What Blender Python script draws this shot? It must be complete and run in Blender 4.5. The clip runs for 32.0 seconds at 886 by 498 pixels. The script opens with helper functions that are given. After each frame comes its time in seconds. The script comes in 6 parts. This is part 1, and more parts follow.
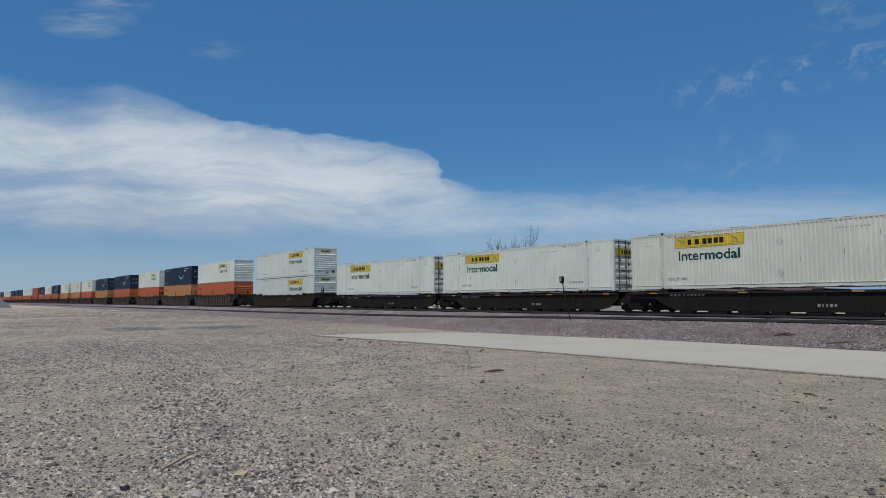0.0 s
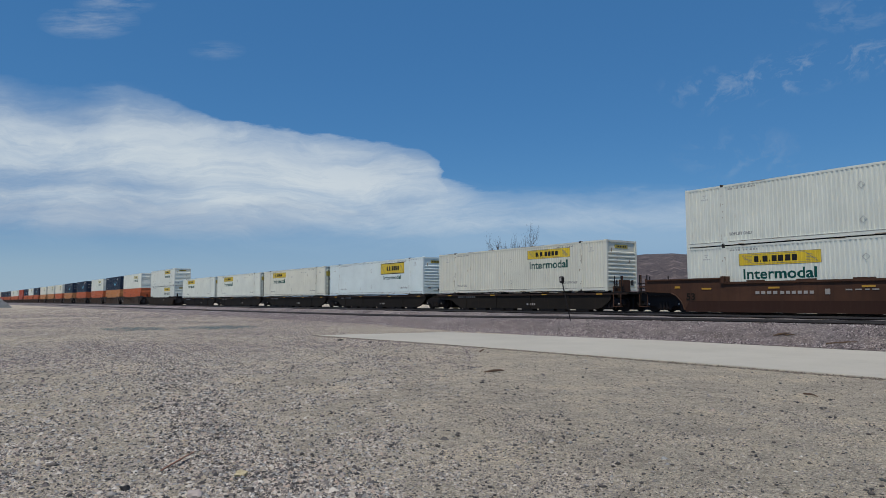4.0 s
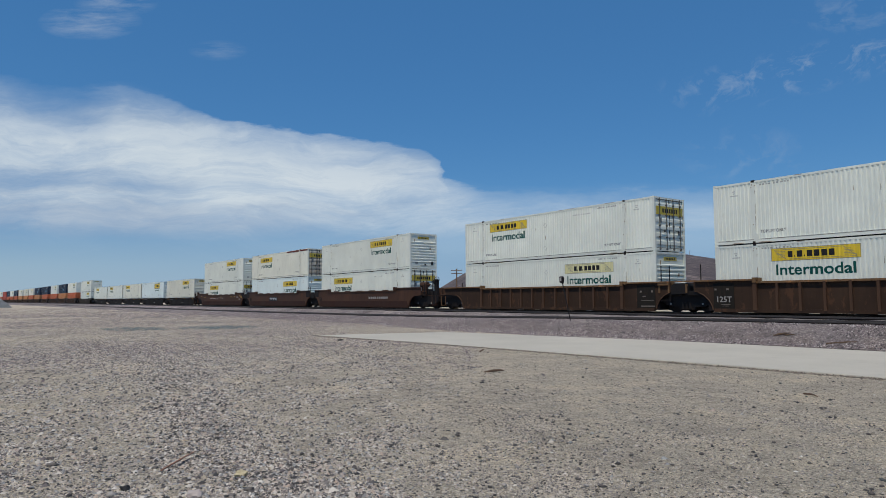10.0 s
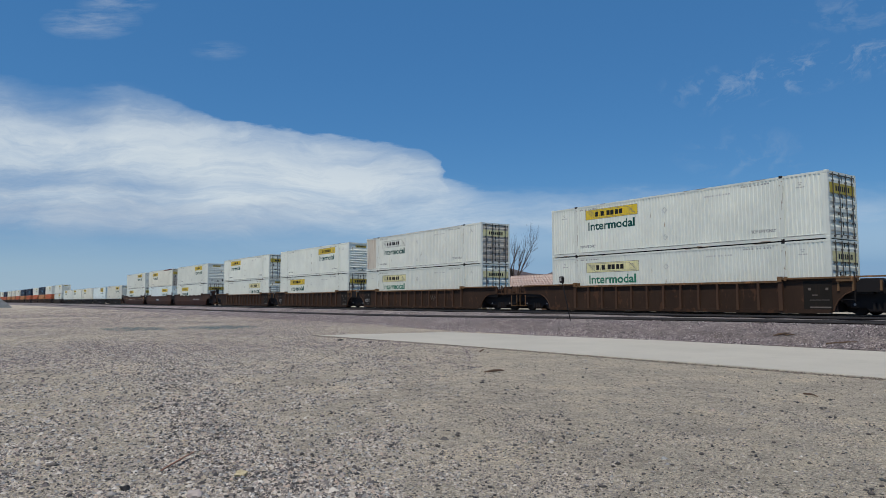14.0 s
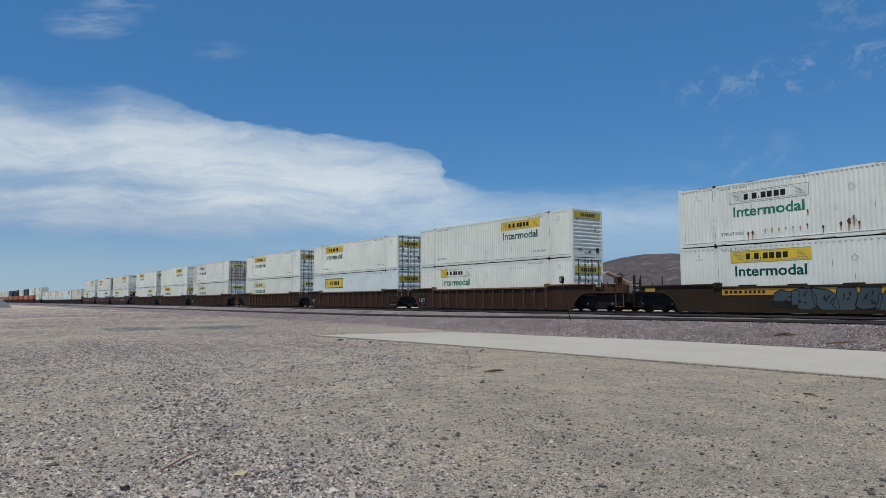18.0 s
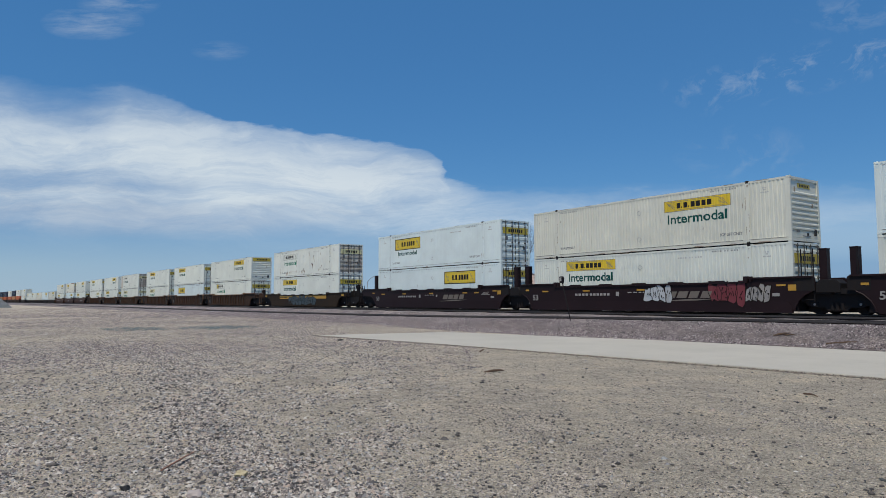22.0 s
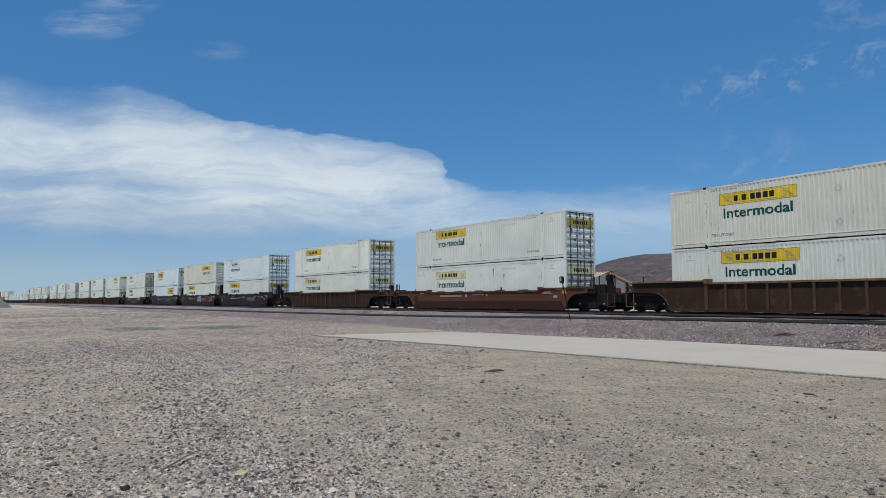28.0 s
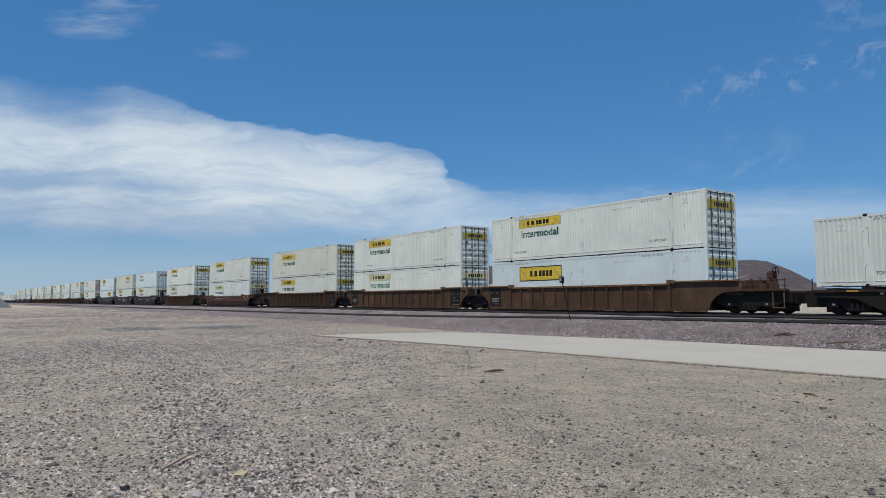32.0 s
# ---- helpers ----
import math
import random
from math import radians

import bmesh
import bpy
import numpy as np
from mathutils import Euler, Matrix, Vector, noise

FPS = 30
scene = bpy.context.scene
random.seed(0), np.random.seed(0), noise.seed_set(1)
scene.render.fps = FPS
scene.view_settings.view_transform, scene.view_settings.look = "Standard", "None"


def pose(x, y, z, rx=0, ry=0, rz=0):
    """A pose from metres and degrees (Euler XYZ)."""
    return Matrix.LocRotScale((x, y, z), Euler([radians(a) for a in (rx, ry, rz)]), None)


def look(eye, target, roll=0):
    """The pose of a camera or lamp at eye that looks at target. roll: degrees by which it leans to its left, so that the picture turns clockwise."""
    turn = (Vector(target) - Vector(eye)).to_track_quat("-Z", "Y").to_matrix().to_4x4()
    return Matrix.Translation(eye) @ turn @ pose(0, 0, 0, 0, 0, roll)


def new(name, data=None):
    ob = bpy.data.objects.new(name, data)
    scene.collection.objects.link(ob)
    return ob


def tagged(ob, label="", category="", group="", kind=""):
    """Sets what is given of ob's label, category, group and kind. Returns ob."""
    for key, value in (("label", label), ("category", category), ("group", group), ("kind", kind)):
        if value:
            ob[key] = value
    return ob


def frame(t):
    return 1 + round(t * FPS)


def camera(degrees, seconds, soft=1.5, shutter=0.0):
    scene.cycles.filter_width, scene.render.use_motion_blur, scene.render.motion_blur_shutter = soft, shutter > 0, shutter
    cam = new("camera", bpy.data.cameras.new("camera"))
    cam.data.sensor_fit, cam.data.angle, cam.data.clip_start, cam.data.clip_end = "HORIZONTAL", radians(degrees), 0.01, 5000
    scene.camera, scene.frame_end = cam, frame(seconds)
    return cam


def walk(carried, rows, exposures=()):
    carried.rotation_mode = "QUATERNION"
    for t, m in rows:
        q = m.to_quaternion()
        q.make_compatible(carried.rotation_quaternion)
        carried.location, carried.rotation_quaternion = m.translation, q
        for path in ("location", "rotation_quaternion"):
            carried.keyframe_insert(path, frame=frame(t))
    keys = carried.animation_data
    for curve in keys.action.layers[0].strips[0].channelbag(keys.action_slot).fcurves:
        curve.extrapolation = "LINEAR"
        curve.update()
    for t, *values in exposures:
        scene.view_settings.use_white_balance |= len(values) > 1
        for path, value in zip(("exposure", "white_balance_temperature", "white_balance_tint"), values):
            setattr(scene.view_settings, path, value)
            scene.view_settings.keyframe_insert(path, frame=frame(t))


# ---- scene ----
# Plan: the railway runs along x, the camera stands at the origin and looks across a gravel
# yard to the left; trains leave towards -x. Near ground is z = 0, rail tops z = 0.70.
EYE = Vector((0.0, 0.0, 1.35))
YAW, PITCH, ROLL = radians(54.458), radians(4.347), -0.157
WAY = Vector((-math.sin(YAW) * math.cos(PITCH), math.cos(YAW) * math.cos(PITCH), math.sin(PITCH)))
SECONDS = 32.0
cam = camera(66.72, SECONDS, soft=0.5)
walk(cam, [(0.0, look(EYE, EYE + WAY, ROLL)), (SECONDS, look(EYE, EYE + WAY, ROLL))],
     exposures=[(0.0, -0.11), (8.0, -0.02), (16.0, 0.02), (SECONDS, 0.11)])

# ---- light ----
SUN_EL, SUN_AZ = radians(64), radians(154)     # azimuth clockwise from +y
sun_way = Vector((math.sin(SUN_AZ) * math.cos(SUN_EL), math.cos(SUN_AZ) * math.cos(SUN_EL), math.sin(SUN_EL)))
world = bpy.data.worlds.new("sky")
scene.world = world
world.use_nodes = True
wn = world.node_tree
sky = wn.nodes.new("ShaderNodeTexSky")
sky.sky_type = "NISHITA"
sky.sun_disc = False
sky.sun_elevation, sky.sun_rotation = SUN_EL, SUN_AZ
sky.air_density, sky.dust_density, sky.ozone_density, sky.altitude = 1.0, 0.0, 5.0, 500
wn.nodes["Background"].inputs["Strength"].default_value = 0.10
deep = wn.nodes.new("ShaderNodeHueSaturation")      # the dry desert sky is a deeper blue
deep.inputs["Hue"].default_value, deep.inputs["Saturation"].default_value = 0.497, 1.28
wn.links.new(sky.outputs["Color"], deep.inputs["Color"])
even = wn.nodes.new("ShaderNodeMix")                 # thin high haze evens it out
even.data_type = "RGBA"
even.inputs["Factor"].default_value, even.inputs["B"].default_value = 0.52, (0.70, 1.98, 4.35, 1)
wn.links.new(deep.outputs["Color"], even.inputs["A"])
wn.links.new(even.outputs["Result"], wn.nodes["Background"].inputs["Color"])
sun_data = bpy.data.lights.new("sun", "SUN")
sun_data.energy, sun_data.angle, sun_data.color = 3.0, radians(0.55), (1.0, 0.91, 0.765)
sun = new("sun", sun_data)
sun.matrix_world = look(sun_way * 100, (0, 0, 0))

# ---- materials ----
MATS = {}


def nodes_of(name):
    m = bpy.data.materials.new(name)
    m.use_nodes = True
    nt = m.node_tree
    return m, nt, nt.nodes["Principled BSDF"]


def add(nt, kind, **kw):
    n = nt.nodes.new(kind)
    for k, v in kw.items():
        n.inputs[k].default_value = v
    return n


def ramp(nt, fac, stops, interp="LINEAR"):
    n = nt.nodes.new("ShaderNodeValToRGB")
    n.color_ramp.interpolation = interp
    el = n.color_ramp.elements
    while len(el) < len(stops):
        el.new(0.5)
    for e, (p, c) in zip(el, stops):
        e.position = p
        e.color = (*c, 1) if len(c) == 3 else c
    nt.links.new(fac, n.inputs["Fac"])
    return n.outputs["Color"]


def mixc(nt, fac, a, b, mode="MIX"):
    n = nt.nodes.new("ShaderNodeMix")
    n.data_type, n.blend_type = "RGBA", mode
    for sock, v in ((n.inputs["Factor"], fac), (n.inputs["A"], a), (n.inputs["B"], b)):
        if isinstance(v, (int, float)):
            sock.default_value = v
        elif isinstance(v, tuple):
            sock.default_value = (*v, 1)
        else:
            nt.links.new(v, sock)
    return n.outputs["Result"]


def noise_tex(nt, scale, detail=5, stretch=(1, 1, 1), coord="Object", rough=0.6):
    tc = nt.nodes.new("ShaderNodeTexCoord")
    mp = nt.nodes.new("ShaderNodeMapping")
    mp.inputs["Scale"].default_value = stretch
    nt.links.new(tc.outputs[coord], mp.inputs["Vector"])
    n = add(nt, "ShaderNodeTexNoise", Scale=scale, Detail=detail, Roughness=rough)
    nt.links.new(mp.outputs["Vector"], n.inputs["Vector"])
    return n.outputs["Fac"]


def bump(nt, bsdf, height, strength, distance=0.01):
    b = add(nt, "ShaderNodeBump", Strength=strength, Distance=distance)
    nt.links.new(height, b.inputs["Height"])
    nt.links.new(b.outputs["Normal"], bsdf.inputs["Normal"])


def paint(name, colour, rough=0.5, metal=0.0, dirt=(0.25, 0.19, 0.13), dirt_at=0.62, rust_at=0.0, vary=0.08, scale=1.0):
    """Weathered paint: broad fading, vertical run-off streaks, small rust spots."""
    if name in MATS:
        return MATS[name]
    m, nt, b = nodes_of(name)
    broad = noise_tex(nt, 0.55 * scale, 4)
    streak = noise_tex(nt, 3.0 * scale, 6, (1.6, 1.6, 0.16))
    fine = noise_tex(nt, 38 * scale, 4)
    lo, hi = [tuple(min(1, c * k) for c in colour) for k in (1 - vary, 1 + vary)]
    col = ramp(nt, broad, [(0.3, lo), (0.7, hi)])
    col = mixc(nt, ramp(nt, streak, [(dirt_at, (0, 0, 0)), (min(0.98, dirt_at + 0.22), (0.55, 0.55, 0.55))]), col, dirt)
    col = mixc(nt, ramp(nt, fine, [(0.35, (0.12, 0.12, 0.12)), (0.6, (0, 0, 0))]), col, tuple(c * 0.6 for c in colour))
    if rust_at:
        spots = noise_tex(nt, 2.3, 8, (1, 1, 0.5), rough=0.7)
        col = mixc(nt, ramp(nt, spots, [(rust_at, (0, 0, 0)), (rust_at + 0.06, (0.9, 0.9, 0.9))]), col, (0.16, 0.06, 0.025) if colour[0] > 0.3 else tuple(min(1, c * k) for c, k in zip(colour, (1.9, 1.6, 1.4))))
    info = nt.nodes.new("ShaderNodeObjectInfo")
    rnd = ramp(nt, info.outputs["Random"], [(0, (0.93, 0.93, 0.93)), (1, (1.05, 1.05, 1.05))])
    col = mixc(nt, 1.0, col, rnd, "MULTIPLY")
    nt.links.new(col, b.inputs["Base Color"])
    nt.links.new(ramp(nt, broad, [(0.2, (rough - 0.1,) * 3), (0.8, (min(1, rough + 0.15),) * 3)]), b.inputs["Roughness"])
    b.inputs["Metallic"].default_value = metal
    b.inputs["Specular IOR Level"].default_value = 0.5 if max(colour) > 0.3 else 0.15
    bump(nt, b, fine, 0.12, 0.004)
    MATS[name] = m
    return m


WHITE = paint("white_container_paint", (0.735, 0.765, 0.685), 0.45)
COOL = paint("cool_white_container_paint", (0.72, 0.81, 0.79), 0.4, dirt_at=0.7)
CREAM = paint("cream_container_paint", (0.70, 0.70, 0.60), 0.5, dirt_at=0.6)
STAINED = paint("stained_white_container_paint", (0.74, 0.765, 0.69), 0.55, dirt=(0.30, 0.18, 0.09), dirt_at=0.61)
RUSTY = paint("rust_spotted_white_paint", (0.77, 0.80, 0.73), 0.5, dirt=(0.36, 0.19, 0.08), dirt_at=0.60, rust_at=0.70)
GRIMY = paint("grimy_rusted_door_paint", (0.50, 0.47, 0.40), 0.65, dirt=(0.18, 0.09, 0.05), dirt_at=0.44, rust_at=0.60)
TAN = paint("rust_tan_panel_paint", (0.60, 0.555, 0.47), 0.6, dirt=(0.25, 0.12, 0.06), dirt_at=0.5)
ORANGE = paint("orange_container_paint", (0.50, 0.115, 0.035), 0.5)
TANORANGE = paint("faded_orange_container_paint", (0.52, 0.22, 0.08), 0.55)
NAVY = paint("navy_container_paint", (0.022, 0.035, 0.062), 0.45)
REDC = paint("red_container_paint", (0.42, 0.07, 0.035), 0.5)
YELLOW = paint("yellow_panel_paint", (0.72, 0.52, 0.03), 0.4, dirt_at=0.72)
PALEYELLOW = paint("faded_yellow_panel_paint", (0.70, 0.66, 0.36), 0.5, dirt_at=0.66)
BLACKP = paint("black_lettering_paint", (0.02, 0.02, 0.022), 0.5)
FAINT = paint("faint_stencil_paint", (0.50, 0.51, 0.48), 0.6)
IDMARK = paint("worn_stencil_paint", (0.33, 0.34, 0.32), 0.6)
GRIME = paint("brown_grime_streak", (0.33, 0.27, 0.19), 0.8, dirt_at=0.4, vary=0.3)
# grey below the panels' white puts the rivets' shade into the colour
RIVET = paint("shaded_rivet_paint", (0.40, 0.43, 0.43), 0.5)
GREYP = paint("grey_stencil_paint", (0.20, 0.21, 0.21), 0.6)
GREEN = paint("dark_green_lettering_paint", (0.006, 0.075, 0.065), 0.45)
PALEGREEN = paint("sun_faded_green_lettering_paint", (0.03, 0.19, 0.12), 0.5)
SMILE = paint("light_blue_stripe_paint", (0.10, 0.45, 0.68), 0.5)
MAROON = paint("maroon_tape_paint", (0.13, 0.025, 0.02), 0.6)
STEEL = paint("galvanised_steel", (0.42, 0.43, 0.42), 0.45, metal=0.5)
RODSTEEL = paint("dull_rod_steel", (0.12, 0.115, 0.105), 0.55, metal=0.3)
DARKSTEEL = paint("dark_steel", (0.018, 0.016, 0.016), 0.7, dirt=(0.035, 0.02, 0.014), dirt_at=0.55)
GASKET = paint("dark_door_edge", (0.05, 0.05, 0.048), 0.7)
DULLYELLOW = paint("dull_yellow_band_paint", (0.50, 0.39, 0.045), 0.5, dirt_at=0.5)
SILL_SHADE = paint("grimy_seam", (0.20, 0.19, 0.165), 0.8)
OXIDE = paint("oxide_brown_wagon_paint", (0.080, 0.040, 0.025), 0.6, rust_at=0.66, dirt=(0.045, 0.027, 0.02), dirt_at=0.48, vary=0.28)
OXIDELIGHT = paint("reddish_wagon_paint", (0.115, 0.050, 0.030), 0.6, dirt=(0.08, 0.045, 0.03), dirt_at=0.55, vary=0.15)
RIBWALL = paint("rusted_wagon_wall", (0.047, 0.028, 0.0185), 0.75, rust_at=0.56, dirt=(0.035, 0.022, 0.016), dirt_at=0.48, vary=0.25)
RIBPAINT = paint("rusted_rib_paint", (0.088, 0.049, 0.031), 0.7, dirt=(0.05, 0.03, 0.02), dirt_at=0.5, vary=0.2)
RUSTWALL = paint("red_rusted_wagon_wall", (0.088, 0.053, 0.033), 0.75, rust_at=0.58, dirt=(0.05, 0.028, 0.02), dirt_at=0.46, vary=0.3)
# darker brown than the wagon walls, for the sill and lower flank
SILL = paint("grimy_sill_paint", (0.045, 0.022, 0.016), 0.7, dirt=(0.06, 0.034, 0.024), dirt_at=0.5)
DARKBROWN = paint("dark_brown_wagon_paint", (0.034, 0.023, 0.014), 0.7, dirt=(0.06, 0.04, 0.025), dirt_at=0.52, vary=0.25)
CHORD = paint("worn_ochre_wagon_chord", (0.19, 0.11, 0.055), 0.65, rust_at=0.56, dirt=(0.08, 0.045, 0.03), dirt_at=0.5, vary=0.2)
MAROONWAGON = paint("dark_maroon_wagon_paint", (0.021, 0.0115, 0.013), 0.5, dirt=(0.03, 0.02, 0.018), vary=0.15)
BLACKWAGON = paint("black_wagon_paint", (0.020, 0.017, 0.014), 0.75, dirt=(0.05, 0.034, 0.024), dirt_at=0.56, vary=0.2)
GREYWAGON = paint("grey_brown_wagon_paint", (0.10, 0.075, 0.06), 0.65, dirt=(0.05, 0.03, 0.02), dirt_at=0.5)
OCHRE = paint("safety_yellow_paint", (0.50, 0.27, 0.03), 0.55, dirt_at=0.55)
GRAFFITI = paint("grey_blue_spray_paint", (0.060, 0.085, 0.10), 0.55)
SPRAYWHITE = paint("white_spray_paint", (0.5, 0.52, 0.53), 0.55)
SPRAYRED = paint("dull_red_spray_paint", (0.20, 0.05, 0.06), 0.55)
PALEMARK = paint("pale_grey_mark_paint", (0.33, 0.31, 0.29), 0.6)
DIMMARK = paint("worn_grey_mark_paint", (0.17, 0.145, 0.125), 0.7)
RAILSTEEL = paint("rusty_rail_steel", (0.03, 0.02, 0.016), 0.55, metal=0.4)
RAILHEAD = paint("worn_rail_head", (0.09, 0.08, 0.075), 0.5, metal=0.5)
TIMBER = paint("weathered_timber", (0.14, 0.09, 0.06), 0.85, dirt_at=0.5)
BARK = paint("grey_dead_wood", (0.075, 0.058, 0.05), 0.9, dirt=(0.04, 0.03, 0.025))
PLASTER = paint("pale_house_plaster", (0.52, 0.49, 0.45), 0.85)
ROOFING = paint("rusty_pink_roof_sheet", (0.62, 0.50, 0.43), 0.75, dirt=(0.30, 0.12, 0.06), dirt_at=0.44, rust_at=0.55, vary=0.25)
SHRUB = paint("dry_shrub", (0.11, 0.095, 0.06), 0.95)


def speckled(name, base, dark, light, pebble=26.0, patch=0.25, warm=None, cover=0.55):
    """Loose ground: sand with pebbles of several sizes and broad patches."""
    m, nt, b = nodes_of(name)
    tc = nt.nodes.new("ShaderNodeTexCoord")
    broad = noise_tex(nt, patch, 6)
    mid = noise_tex(nt, 2.2, 6)
    grain = noise_tex(nt, 170, 3)
    cols = []
    for scale in (pebble, pebble * 2.3):
        v = nt.nodes.new("ShaderNodeTexVoronoi")
        v.inputs["Scale"].default_value = scale
        nt.links.new(tc.outputs["Object"], v.inputs["Vector"])
        cols.append(v)
    col = ramp(nt, broad, [(0.34, base), (0.66, warm or light)])
    col = mixc(nt, ramp(nt, mid, [(0.35, (0.0,) * 3), (0.75, (0.4,) * 3)]), col, tuple(c * 0.72 for c in base))
    for i, v in enumerate(cols):
        bw = nt.nodes.new("ShaderNodeSeparateColor")
        nt.links.new(v.outputs["Color"], bw.inputs["Color"])
        tone = ramp(nt, bw.outputs["Red"], [(0.0, dark), (0.35, base), (0.7, light), (0.95, tuple(min(1, c * 1.35) for c in light))])
        keep = nt.nodes.new("ShaderNodeMath")
        keep.operation = "MULTIPLY"
        nt.links.new(ramp(nt, bw.outputs["Green"], [(1 - cover - 0.02, (0, 0, 0)), (1 - cover + 0.02, (1, 1, 1))]), keep.inputs[0])
        nt.links.new(ramp(nt, v.outputs["Distance"], [(0.30, (1,) * 3), (0.50, (0,) * 3)]), keep.inputs[1])
        col = mixc(nt, keep.outputs[0], col, tone)
    # dark rims put the shade between stones into the colour
    col = mixc(nt, ramp(nt, cols[0].outputs["Distance"], [(0.46, (0,) * 3), (0.66, (0.28,) * 3)]), col, dark)
    col = mixc(nt, 0.5, col, ramp(nt, grain, [(0.3, (0.6,) * 3), (0.7, (1.35,) * 3)]), "MULTIPLY")
    drift = noise_tex(nt, 0.9, 7, (1, 1, 1), rough=0.7)
    col = mixc(nt, 1.0, col, ramp(nt, drift, [(0.34, (0.78, 0.77, 0.79)), (0.5, (1, 1, 1)), (0.66, (1.18, 1.15, 1.10))]), "MULTIPLY")
    # the dark flecks below stand in for small shadows between grains
    speck = noise_tex(nt, 9.0, 4, (1, 1, 1), rough=0.75)
    col = mixc(nt, 1.0, col, ramp(nt, speck, [(0.34, (0.72,) * 3), (0.48, (1, 1, 1)), (0.64, (1.2,) * 3)]), "MULTIPLY")
    chips = noise_tex(nt, 34.0, 3, (1, 1, 1), rough=0.7)
    col = mixc(nt, 1.0, col, ramp(nt, chips, [(0.33, (0.38,) * 3), (0.42, (1.0,) * 3), (0.66, (1.28,) * 3)]), "MULTIPLY")
    nt.links.new(col, b.inputs["Base Color"])
    b.inputs["Roughness"].default_value = 0.92
    b.inputs["Specular IOR Level"].default_value = 0.2
    h = nt.nodes.new("ShaderNodeMath")
    h.operation = "SUBTRACT"
    nt.links.new(grain, h.inputs[0])
    nt.links.new(cols[0].outputs["Distance"], h.inputs[1])
    bump(nt, b, h.outputs[0], 0.9, 0.03)
    return m


SAND = speckled("sandy_gravel", (0.520, 0.452, 0.348), (0.13, 0.114, 0.10), (0.610, 0.536, 0.428), 48, 0.22, (0.590, 0.510, 0.388), 0.6)
BALLAST = speckled("purple_grey_ballast", (0.15, 0.122, 0.118), (0.06, 0.05, 0.05), (0.36, 0.315, 0.30), 18, 0.3, None, 0.9)
PILE = speckled("grey_stone_heap", (0.20, 0.21, 0.20), (0.10, 0.10, 0.10), (0.30, 0.31, 0.30), 6, 0.2, None, 0.8)
HILL = speckled("dry_hill_scrub", (0.078, 0.066, 0.070), (0.05, 0.044, 0.048), (0.13, 0.105, 0.10), 0.05, 0.005, None, 0.7)


def concrete():
    m, nt, b = nodes_of("pale_concrete")
    broad, mid, fine = noise_tex(nt, 0.35, 5), noise_tex(nt, 3.5, 6), noise_tex(nt, 60, 4)
    col = ramp(nt, broad, [(0.3, (0.44, 0.410, 0.345)), (0.7, (0.52, 0.485, 0.41))])
    col = mixc(nt, ramp(nt, mid, [(0.58, (0,) * 3), (0.8, (0.35,) * 3)]), col, (0.30, 0.28, 0.24))
    col = mixc(nt, 0.25, col, ramp(nt, fine, [(0.3, (0.75,) * 3), (0.7, (1.15,) * 3)]), "MULTIPLY")
    nt.links.new(col, b.inputs["Base Color"])
    b.inputs["Roughness"].default_value = 0.85
    bump(nt, b, fine, 0.2, 0.004)
    return m


CONCRETE = concrete()


def stones_material(name, tones):
    m, nt, b = nodes_of(name)
    geo = nt.nodes.new("ShaderNodeNewGeometry")
    n = len(tones)
    col = ramp(nt, geo.outputs["Random Per Island"], [(i / n, c) for i, c in enumerate(tones)], "CONSTANT")
    fine = noise_tex(nt, 90, 4)
    col = mixc(nt, 0.5, col, ramp(nt, fine, [(0.3, (0.7,) * 3), (0.7, (1.2,) * 3)]), "MULTIPLY")
    nt.links.new(col, b.inputs["Base Color"])
    b.inputs["Roughness"].default_value = 0.85
    bump(nt, b, fine, 0.3, 0.004)
    return m


PEBBLES = stones_material("mixed_pebbles", [(0.47, 0.42, 0.355), (0.19, 0.172, 0.158), (0.11, 0.10, 0.095), (0.055, 0.051, 0.05), (0.41, 0.33, 0.27), (0.30, 0.30, 0.29), (0.60, 0.555, 0.495), (0.15, 0.128, 0.123),
                                            (0.46, 0.402, 0.342), (0.045, 0.043, 0.042), (0.26, 0.233, 0.206), (0.39, 0.337, 0.30), (0.53, 0.48, 0.415), (0.09, 0.08, 0.076), (0.245, 0.24, 0.234)])
SANDSTONES = stones_material("dusty_fine_pebbles", [(0.42, 0.365, 0.30), (0.30, 0.262, 0.22), (0.22, 0.193, 0.168), (0.47, 0.415, 0.345), (0.14, 0.125, 0.115), (0.52, 0.462, 0.39), (0.24, 0.218, 0.196), (0.075, 0.069, 0.066)])
BALLASTSTONES = stones_material("purple_grey_ballast_stones", [(0.22, 0.18, 0.182), (0.135, 0.11, 0.117), (0.31, 0.262, 0.258), (0.05, 0.043, 0.047),
                                                               (0.52, 0.475, 0.455), (0.185, 0.138, 0.14), (0.26, 0.216, 0.217), (0.08, 0.068, 0.073)])
TEAL = stones_material("blue_green_chippings", [(0.10, 0.19, 0.20), (0.16, 0.22, 0.22), (0.22, 0.22, 0.21), (0.08, 0.14, 0.16), (0.27, 0.25, 0.23)])


